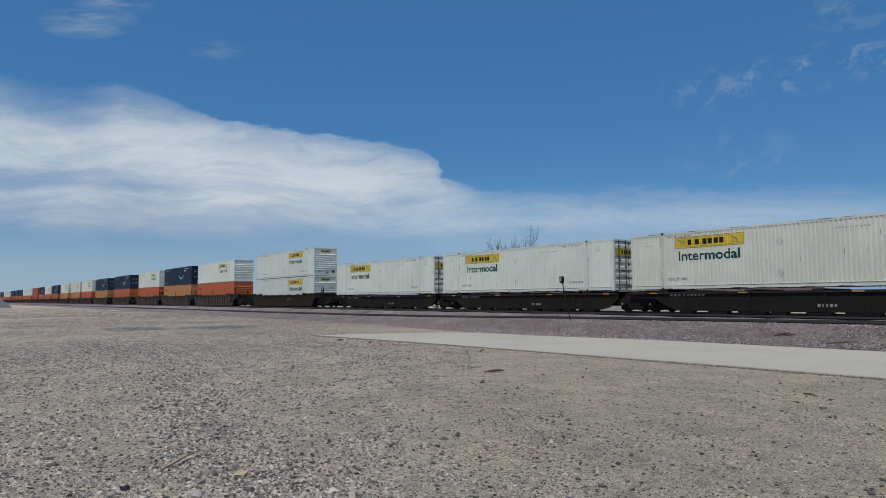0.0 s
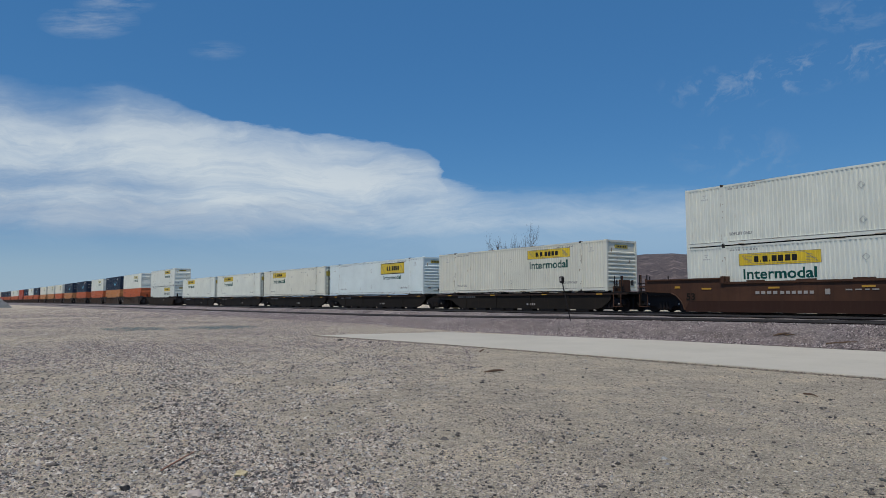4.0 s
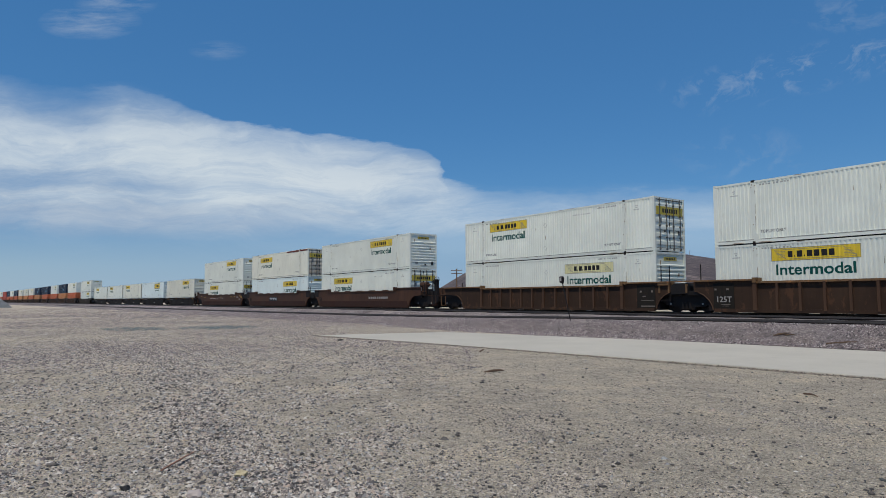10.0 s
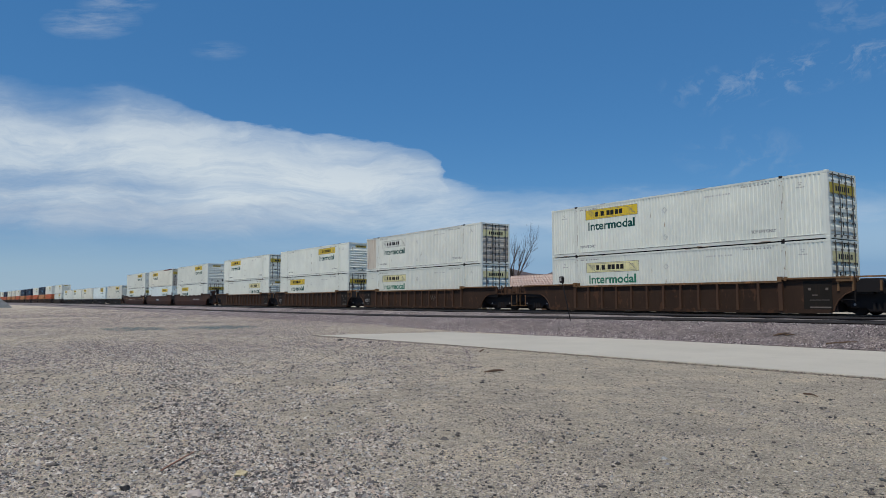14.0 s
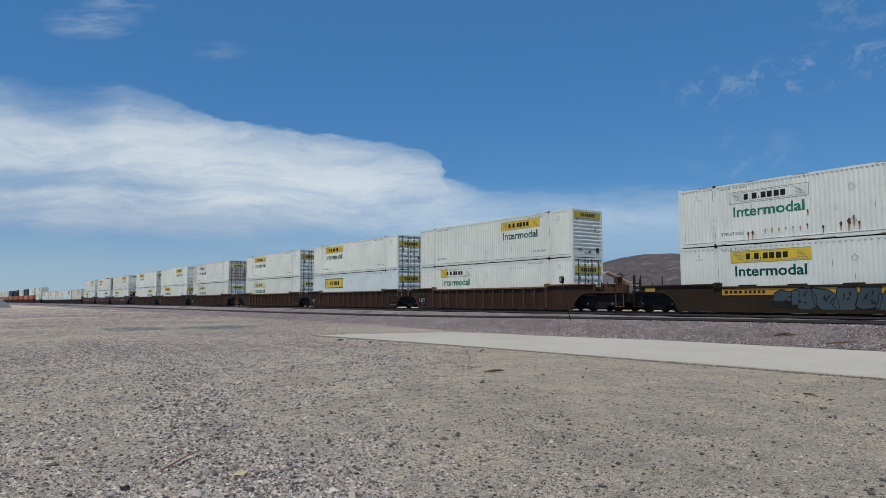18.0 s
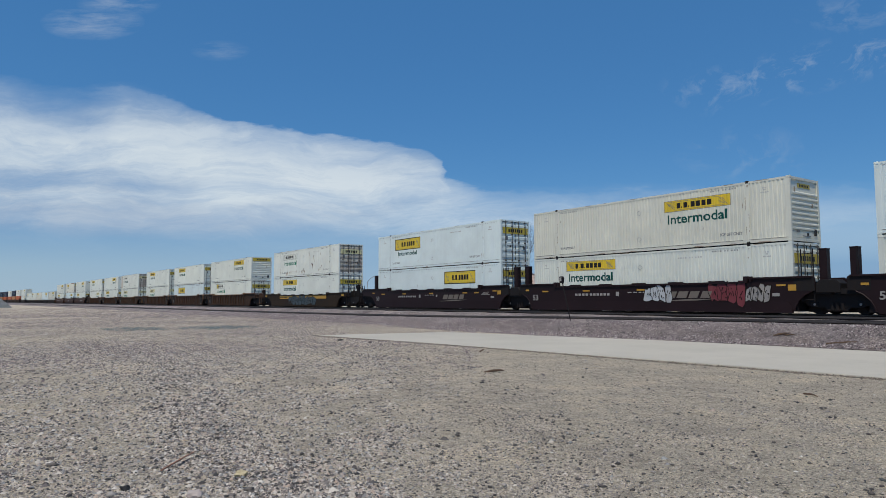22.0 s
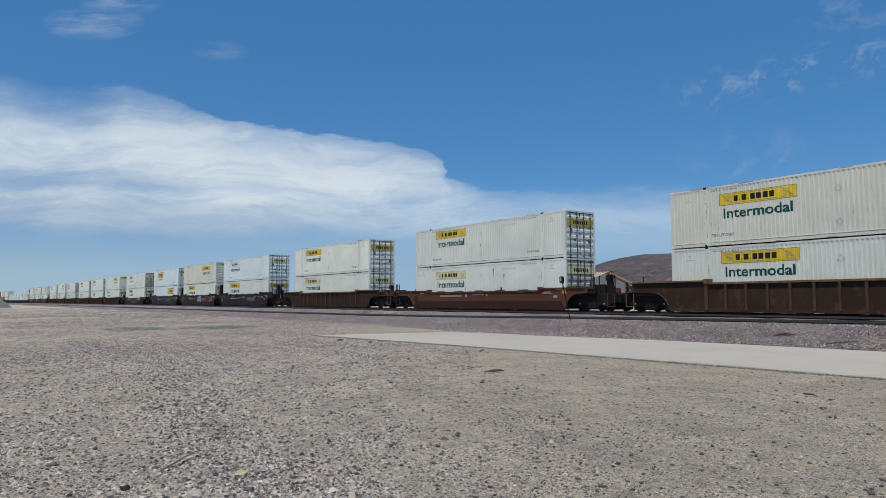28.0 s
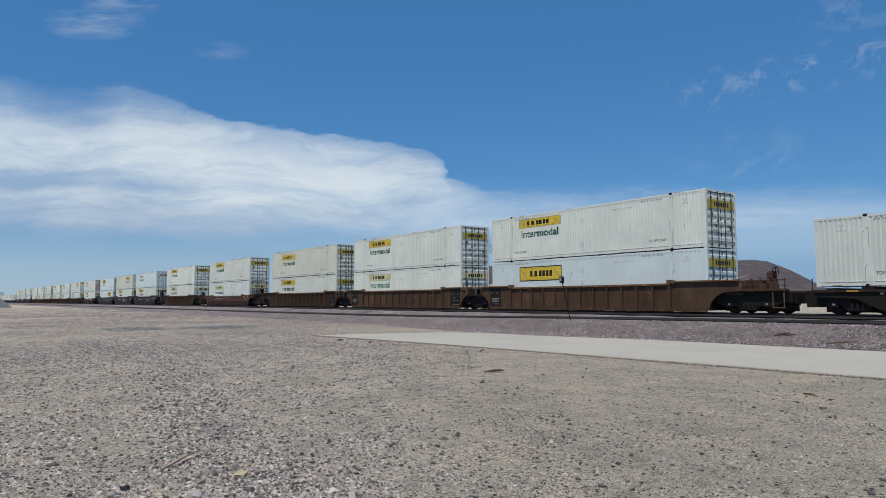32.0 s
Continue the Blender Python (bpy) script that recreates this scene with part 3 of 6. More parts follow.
        band = part("end_plate", shared("end_plate", PALEYELLOW if logo in ("outline", "faded") else DULLYELLOW,
                                        lambda g: g.box(CL - 0.012, CL - 0.002, 0.17, 2.42, 1.94, 2.38)), c, "logo band across both doors")
        part("emblem", shared("end_emblem", BLACKP, lambda g: [g.box(CL - 0.004, CL + 0.002, 0.68 + i * 0.19, 0.80 + i * 0.19, 2.05, 2.27) for i in range(7)]), band)
        part("warning_label", shared("warning_label", GREYP, lambda g: g.box(CL - 0.012, CL - 0.004, 0.4, 0.62, 1.50, 1.78).box(CL - 0.012, CL - 0.004, 2.0, 2.2, 0.9, 1.1)), c)
    x = 2.72 if side == "L" else 9.66
    top = 2.61 if high else 2.47
    logo_parts(c, x, top, logo, depth)
    if word:
        if logo == "framed":
            part("word", painted_on(lettering("Intermodal", 2.77, 0.33, GREEN), x + 0.48, depth), c, "dark green lettering", (x + 0.48, -0.002, top - 1.37))
        else:
            part("word", painted_on(lettering("Intermodal", 3.28, 0.48, PALEGREEN if pale else GREEN), x + 0.20, depth), c, "dark green lettering", (x + 0.20, -0.002, top - 1.19))
    stencils(c, rng, depth)
    grime(c, rng, depth, mat in (STAINED, RUSTY, CREAM))
    if smooth:
        part("rivet_row", shared("rivet_row", RIVET, lambda g: [g.box(0.3 + i * 0.24, 0.40 + i * 0.24, -0.003, 0.004, CH - 0.17, CH - 0.125) for i in range(65)]), c, "row of rivets under the top rail")
    if extra == "tape":
        part("tape", shared("maroon_tape", MAROON, lambda g: g.box(10.6, 13.9, -0.008, 0.002, CH - 0.20, CH - 0.05).box(14.1, 16.0, -0.008, 0.002, CH - 0.20, CH - 0.05)), c, "maroon tape along the top")
    if extra == "tan_end":
        part("patched_panel", shared("patched_panel", TAN, lambda g: corrugated_short(g)), c, "rust-stained tan end panel")
        part("patched_rail", shared("patched_rail", TAN, lambda g: g.box(2.2, 13.0, -0.004, 0.02, CH - 0.06, CH - 0.02)), c)
    if extra == "rust":
        spots = [(4.4 + 0.31 * i, 0.62, 0.9) for i in range(7)] + [(3.6, 0.42, 1.3), (3.8, 0.44, 1.5), (6.9, 0.45, 1.2), (7.6, 0.5, 1.6), (7.9, 0.55, 2.0), (8.1, 0.75, 1.6), (8.3, 0.5, 1.3), (10.2, 1.0, 2.2),
                                                                       (10.5, 1.95, 1.5), (10.0, 1.2, 0.8), (11.7, 0.6, 1.0), (12.0, 0.7, 1.4), (12.3, 0.95, 1.0), (9.4, 2.35, 1.5), (6.3, 1.2, 1.0)]

        def scars(g):
            r = random.Random(5)
            for xx, zz, k in spots[6:]:
                s = 0.045 * k * r.uniform(0.8, 1.2)
                g.prism([(xx, zz), (xx + s, zz - s * 0.6), (xx + s * 1.2, zz + s * 1.4), (xx + s * 0.5, zz + s * 2.2), (xx - s * 0.3, zz + s)], -0.004, 0.003)

        def runs(g):
            r = random.Random(6)
            for xx, zz, k in spots:
                h = r.uniform(0.12, 0.28) * min(k, 1.5)
                g.prism([(xx, zz), (xx + 0.02, zz - h), (xx + 0.05, zz - h * 0.8), (xx + 0.07, zz)], -0.0015, 0.002)
        part("rust_scar", shared("rust_runs", paint("rust_run_stain", (0.33, 0.19, 0.10), 0.9), runs), c, "rust run-off streaks")
        part("rust_scar", shared("rust_scars", paint("raw_rust", (0.10, 0.045, 0.025), 0.9), scars), c, "rust scars and scrapes")
    return on_train(c, x0, z)


def corrugated_short(g):
    pts = []
    for n in range(8):
        pts += [(0.13 + (n + q) * PITCH, d) for q, d in ((0, -0.001), (0.38, -0.001), (0.54, 0.028), (0.86, 0.028)) if 0.13 + (n + q) * PITCH < 1.87]
    n = len(g.v)
    for px, py in pts:
        g.v += [(px, py, 0.2), (px, py, CH - 0.11)]
    g.f += [(n + 2 * i, n + 2 * i + 2, n + 2 * i + 3, n + 2 * i + 1) for i in range(len(pts) - 1)]


def far_container(x0, z, mat, word):
    """One of the boxes at the head of the train, seen small."""
    c = root("shipping_container", word, "container", "containers on the train")
    part("frame", shared("frame", mat, b_frame), c)
    panel = shared("side_panel_0.032", mat, lambda g: corrugated(g, 0.032))
    part("side_panel", panel, c)
    part("side_panel", panel, c, "", (CL, CW, 0), (0, 0, 180))
    part("roof", shared("roof", mat, b_roof), c)
    part("nose_wall", shared("nose_wall", mat, b_nose), c)
    part("end_wall", shared("end_wall", mat, b_plainend), c)
    if mat is NAVY:
        def arc(g):
            p = [(9.2 + 2.6 * i / 10, 1.75 - 0.85 * math.sin(math.pi * (0.12 + 0.80 * i / 10))) for i in range(11)]
            g.prism([(a, b) for a, b in p] + [(a, b + 0.26) for a, b in reversed(p)], -0.010, 0.002)
        part("stripe", shared("curved_stripe", SMILE, arc), c, "curved light blue stripe")
        part("small_marking", shared("navy_marks", PALEMARK, lambda g: g.box(12.2, 13.3, -0.008, 0.002, 2.1, 2.4).box(1.0, 3.4, -0.008, 0.002, 2.5, 2.6).box(12.4, 14.9, -0.008, 0.002, 2.5, 2.6).box(1.2, 2.2, -0.008, 0.002, 0.35, 0.45)), c)
        part("end_mark", shared("navy_end_marks", PALEMARK, lambda g: [g.box(CL - 0.02, CL + 0.004, 0.5 + 0.55 * (i % 4), 0.72 + 0.55 * (i % 4), 1.1 + 0.8 * (i // 4), 1.3 + 0.8 * (i // 4)) for i in range(8)]), c)
    elif mat in (ORANGE, TANORANGE, REDC):
        part("small_marking", shared("orange_marks", BLACKP, lambda g: g.box(0.9, 2.1, -0.008, 0.002, 2.05, 2.2).box(7.2, 7.6, -0.008, 0.002, 1.2, 1.8)), c)
    else:
        logo_parts(c, 9.66, 2.45, "faded", 0.032)
        part("word", painted_on(lettering("Intermodal", 3.28, 0.48, GREEN), 9.86, 0.032), c, "dark green lettering", (9.86, -0.002, 1.28))
    return on_train(c, x0, z)


# ---- running gear ----
def b_wheelset(g):
    for y in (-0.76, 0.76):
        s = 1 if y > 0 else -1
        g.tube((0, y - 0.065 * s, 0), (0, y + 0.065 * s, 0), 0.42, 20)
        g.tube((0, y - 0.085 * s, 0), (0, y - 0.065 * s, 0), 0.45, 20)
        g.tube((0, y + 0.06 * s, 0), (0, y + 0.09 * s, 0), 0.13, 10)
        for i in range(5):
            a = 2 * math.pi * i / 5
            g.tube((0.27 * math.cos(a), y + 0.065 * s, 0.27 * math.sin(a)), (0.27 * math.cos(a), y + 0.08 * s, 0.27 * math.sin(a)), 0.045, 6)
    g.tube((0, -0.98, 0), (0, 0.98, 0), 0.085, 10)


def b_sideframe(g):
    g.prism([(-1.25, 0.36), (-0.62, 0.40), (-0.36, 0.14), (0.36, 0.14), (0.62, 0.40), (1.25, 0.36), (1.25, 0.60), (0.55, 0.80), (-0.55, 0.80), (-1.25, 0.60)], -0.09, 0.09)
    for x in (-0.9, 0.9):
        g.box(x - 0.15, x + 0.15, -0.13, 0.13, 0.30, 0.56)
    for x in (-0.2, 0.0, 0.2):
        g.tube((x, -0.10, 0.18), (x, -0.10, 0.52), 0.075, 8)


def bogie(car, x):
    # the wide block is added to keep light from showing through
    g = part("bogie", shared("bolster", DARKSTEEL, lambda g: g.box(-0.22, 0.22, -1.15, 1.15, 0.42, 0.72).box(-1.45, 1.45, -0.62, 0.62, 0.10, 0.78)), car, "black cast bogie", (x, 1.295, -RAIL + RAIL))
    for y in (-1.06, 1.06):
        part("side_frame", shared("side_frame", DARKSTEEL, b_sideframe, 0.015), g, "", (0, y, 0))
        for xx in (-0.9, 0.9):
            part("bearing_cap", shared("bearing_cap", PALEMARK, lambda g: g.tube((0, -0.15, 0.43), (0, -0.125, 0.43), 0.05, 8)), g, "pale bearing cap", (xx, y, 0)) if y < 0 else None
    for i, xx in enumerate((-0.9, 0.9)):
        w = part("wheelset", shared("wheelset", DARKSTEEL, b_wheelset), g, "", (xx, 0, 0.43))
        WHEELS[i].append(w)
    return g


WHEELS = ([], [])


# ---- wagons: z = 0 is the rail top ----
ARCH = [(16.24, 0.15), (16.30, 0.36), (16.44, 0.60), (16.70, 0.84), (16.98, 0.97)]
ARCH_LEFT = [(16.15 - x, z) for x, z in ARCH]


def wall_outline(x0, x1, top, mid):
    return ([(x0, 1.04)] + ARCH_LEFT[::-1] + ARCH + [(x1, 1.04), (x1, top - 0.06), (x1 - 0.1, top), (14.12, top), (14.02, mid),
            (2.08, mid), (1.98, top), (x0 + 0.1, top), (x0, top - 0.06)])


def well_wagon(x0, kind="rib", left="joint", right="joint", wall=None, chord=None, label="", marks="", bogie_right=True, brake=True):
    """A deep-well container wagon; left and right: 'joint' (shared bogie) or 'coupler'."""
    wall = wall or (RIBWALL if kind == "rib" else OXIDE)
    chord = chord or (CHORD if kind == "rib" else wall)
    c = root("well_wagon", label, "wagon", "wagons of the train")
    a = -1.12 if left == "joint" else -2.4
    b = 17.12 if right == "joint" else 17.95
    inset = 0.05 if kind == "rib" else 0.0
    top = 1.55 if kind == "rib" else 1.61 if wall is MAROONWAGON else 1.36 if wall in (DARKBROWN, OXIDELIGHT) else 1.65
    mid = 1.24 if wall in (DARKBROWN, OXIDELIGHT) else 1.45
    outline = shared("side_wall_%s%s%s%.2f" % (kind, left, right, top), wall, lambda g: g.prism(wall_outline(a, b, top, mid), -0.20 + inset, -0.12 + inset))
    part("side_wall", outline, c)
    part("side_wall", outline, c, "", (0, 2.91 - 2 * inset, 0))

    def sill(g):
        g.box(0.0, 16.15, -0.23, -0.08, 0.055, 0.22)
        if kind != "rib":
            g.prism([(0.0, 0.22), (16.15, 0.22), (15.95, 0.58), (0.2, 0.58)], -0.222, -0.19)

    def hangers(g):
        for i in range(11):
            g.box(0.5 + i * 1.43, 0.86 + i * 1.43 + 0.2 * (i % 3), -0.16, 0.3, 0.035, 0.11)
        for i in range(3):
            g.box(2.2 + i * 4.9, 2.9 + i * 4.9, 0.5, 2.1, 0.0, 0.15)

    def chord_b(g):
        g.box(2.08, 14.02, -0.26, -0.06, mid - 0.08, mid + 0.01)
        for p, q in ((a, 2.04), (14.06, b)):
            g.box(p + 0.12, q - 0.12, -0.27, -0.06, top - 0.05, top + 0.02)
        for p in (1.95, 14.0):
            g.box(p, p + 0.18, -0.30, -0.10, mid - 0.05, top + 0.08).box(p + 0.28, p + 0.36, -0.28, -0.10, mid - 0.01, top + 0.07)
    part("bottom_sill", shared("bottom_sill_" + kind, SILL if wall in (OXIDE, OXIDELIGHT) else wall, sill), c)
    part("top_chord", shared("top_chord_%s%s%s%.2f" % (kind, left, right, top), chord, chord_b), c, "worn ochre top edge" if chord is CHORD else "")
    part("sill_bracket", shared("sill_bracket", DARKSTEEL, hangers), c, "dark brackets under the sill")
    for pts, side in ((ARCH, "right"), (ARCH_LEFT, "left")):
        part("arch_rim", shared("arch_rim_%s%.2f" % (side, inset), RIBPAINT if chord is CHORD else chord, lambda g: [g.tube((p[0], -0.21 + inset, p[1]), (q[0], -0.21 + inset, q[1]), 0.028, 6) for p, q in zip(pts, pts[1:])]), c)
    if kind == "rib":
        for i in range(11):
            part("rib", shared("rib", RIBPAINT if chord is CHORD else chord, lambda g: g.box(-0.055, 0.055, -0.26, -0.14, 0.16, 1.40)), c, "", (3.045 + i * 1.005, 0, 0))
        for x in (2.04, 14.1):
            part("rib", shared("rib_end", RIBPAINT if chord is CHORD else chord, lambda g: g.box(-0.09, 0.09, -0.265, -0.14, 0.16, 1.50)), c, "", (x, 0, 0))
    else:
        for i in range(5):
            part("lashing_step", shared("lashing_step_%.2f" % mid, wall, lambda g: g.box(-0.4, 0.4, -0.24, -0.12, mid, mid + 0.07)), c, "", (3.6 + i * 2.25, 0, 0))
    for i in range(6):
        part("floor_beam", shared("floor_beam", DARKSTEEL, lambda g: g.box(0, 0.6, -0.1, 2.7, 0.16, 0.27)), c, "", (0.3 + i * 3.0, 0, 0))
    # end bulkheads, each with an added dark plate against light gaps, and platforms
    for k, x, u, v in ((0, -0.32, 0.0, 0.8), (1, 16.32, -0.8, 0.0)):
        part("bulkhead", shared("bulkhead_%d" % k, DARKSTEEL, lambda g: g.box(-0.05, 0.05, -0.10, 2.69, 0.12, 1.40).box(u, v, -0.105, -0.06, 0.12, 1.38)), c, "", (x, 0, 0))
    for xa, xb in ((a - 0.5 * (left == "joint"), -0.35), (16.5, b + 0.6 * (right == "joint"))):
        part("end_deck", shared("end_deck_%.2f_%.2f" % (xa, xb), DARKSTEEL, lambda g: g.box(xa, xb, -0.10, 2.69, 0.86, 1.08)), c)
    # dark plates are added below to blacken the openings over the bogies
    if left == "coupler":
        bogie(c, -1.5)
        part("skirt", shared("skirt_left", DARKSTEEL, lambda g: g.prism([(-2.9, 0.60), (-2.3, 0.34), (-0.7, 0.34), (-0.25, 0.50), (-0.25, 1.0), (-2.9, 1.0)], 0.12, 0.20)), c)
        part("centre_sill", shared("centre_sill_left", DARKSTEEL, lambda g: g.box(-2.9, -0.3, 0.5, 2.1, 0.45, 0.93)), c)
        wagon_end(c, -2.4, -1, wall, chord, False)
    if right == "coupler":
        bogie(c, 18.05)
        part("skirt", shared("skirt_right", DARKSTEEL, lambda g: g.prism([(16.35, 0.50), (16.9, 0.34), (19.3, 0.34), (19.9, 0.60), (19.9, 1.0), (16.35, 1.0)], 0.12, 0.20)), c)
        part("centre_sill", shared("centre_sill_right", DARKSTEEL, lambda g: g.box(16.3, 20.1, 0.5, 2.1, 0.45, 0.93).box(19.4, 20.05, 0.2, 0.6, 0.5, 0.9)), c)
        wagon_end(c, 17.95, 1, wall, chord, brake)
    elif bogie_right:
        bogie(c, 17.84)
        part("skirt", shared("skirt_joint", DARKSTEEL, lambda g: g.prism([(16.35, 0.55), (16.9, 0.30), (18.8, 0.30), (19.35, 0.55), (19.35, 1.0), (16.35, 1.0)], 0.12, 0.20)), c)
        part("joint_casting", shared("joint_casting", DARKSTEEL, lambda g: g.box(17.3, 18.4, 0.75, 1.85, 0.75, 1.25)), c)
    # posts and handrails by the ends
    tip = (2.35 if x0 < 150 else 1.75) if kind == "rib" else 2.78 if wall is MAROONWAGON else 2.05
    if left == "joint" and tip > 2.2:
        part("handrail", shared("handrail_end_%.2f" % tip, DARKSTEEL, lambda g: g.tube((0, -0.08, 1.0), (0, -0.08, tip), 0.026, 6)), c, "", (-0.75, 0, 0))
    if right == "joint":
        for x in (16.55, 17.05):
            part("handrail", shared("handrail_joint_%.2f" % tip, DARKSTEEL, lambda g: g.tube((0, -0.12, 0.55), (0, -0.12, tip), 0.026, 6)), c, "", (x, 0, 0))
        for z in (0.62, 0.92, 1.22, tip - 0.2):
            part("rung", shared("rung", DARKSTEEL, lambda g: g.tube((16.55, -0.12, 0), (17.05, -0.12, 0), 0.018, 6)), c, "", (0, 0, z))
        if kind == "rib":
            part("end_box", shared("end_box", chord, lambda g: g.box(16.4, 17.05, -0.25, 0.3, 1.36, 1.56), 0.012), c, "ochre steel box")
            for x in (16.42, 16.98, 18.0):
                part("bracket", shared("end_bracket", chord, lambda g: g.box(0, 0.08, -0.2, -0.1, 0.98, 1.40)), c, "", (x, 0, 0))
            part("top_bar", shared("joint_top_bar", chord, lambda g: g.box(17.1, 18.5, -0.12, 0.1, 1.52, 1.58)), c, "ochre bar over the joint")
        part("end_casting", shared("joint_end_casting", DARKSTEEL, lambda g: g.prism([(17.12, 0.92), (18.1, 0.92), (18.1, 1.3), (17.95, 1.46), (17.3, 1.46), (17.12, 1.3)], -0.16, 0.5), 0.015), c, "black cast joint cover")
    if wall is MAROONWAGON:
        for x, on in ((-1.02, True), (17.25, right == "joint")):
            if on:
                part("column", shared("end_column", MAROONWAGON, lambda g: g.box(-0.16, 0.16, 0.30, 0.62, 1.05, 2.78).box(-0.17, 0.17, 0.29, 0.63, 2.74, 2.80), 0.012), c, "square steel column", (x, 0, 0))
        if left == "coupler":
            part("curved_pipe", shared("curved_pipe_left", STEEL, lambda g: [g.tube(p, q, 0.022, 6) for p, q in zip(PIPE_LEFT, PIPE_LEFT[1:])]), c, "thin curved steel pipe")
    # lettering and marks on the flank
    y = -0.215 + inset
    if kind != "rib":
        # dark plates over the flank ends at the joints
        for x, on in ((-1.1, left == "joint"), (16.25, right == "joint")):
            if on:
                part("grimy_end", shared("grimy_end_%.2f" % top, DARKSTEEL, lambda g: g.box(0, 0.86, y + 0.004, y + 0.03, 1.0, top - 0.06)), c, "dark plate over the end of the flank", (x, 0, 0))
    if kind == "rib":
        if left == "joint":
            part("number", lettering("125T", 0.74, 0.27, PALEMARK), c, "", (0.14, y - 0.012, 0.52))
            part("number_board", shared("number_board", BLACKWAGON, lambda g: g.box(-0.04, 1.0, y - 0.008, y + 0.012, 0.22, 1.40)), c, "black data board")
            part("data_marking", shared("data_lines_left", DIMMARK, lambda g: g.box(0.35, 0.8, y - 0.013, y, 0.40, 0.425).box(0.4, 0.75, y - 0.013, y, 0.33, 0.35).box(0.02, 0.12, y - 0.013, y, 1.08, 1.16).box(0.62, 0.74, y - 0.013, y, 1.08, 1.16)), c)
        if right == "joint":
            part("data_board", shared("data_board_right", BLACKWAGON, lambda g: g.box(15.05, 16.2, y - 0.008, y + 0.012, 0.22, 1.40)), c, "black data board")
            part("data_marking", shared("data_lines_rib", DIMMARK, lambda g: g.box(15.3, 16.1, y - 0.013, y, 0.60, 0.625).box(15.3, 16.15, y - 0.013, y, 0.28, 0.34).box(15.25, 15.36, y - 0.013, y, 1.02, 1.12).box(15.95, 16.06, y - 0.013, y, 1.02, 1.12)
                                              .box(15.4, 15.62, y - 0.013, y, 0.80, 0.84)), c)
    else:
        if wall is not DARKBROWN:
            part("number", lettering("53", 0.48, 0.34, PALEMARK if wall is MAROONWAGON else BLACKWAGON), c, "", (0.05, y - 0.008, 0.62))
    if marks:
        wagon_marks(c, marks, y)
    return on_train(c, x0, RAIL)


def bars(g, x, z, h, widths, gap, y):
    for w in widths:
        if w:
            g.box(x, x + w * 0.8, y - 0.006, y + 0.012, z + h * 0.1, z + h * 0.75)
        x += w + gap


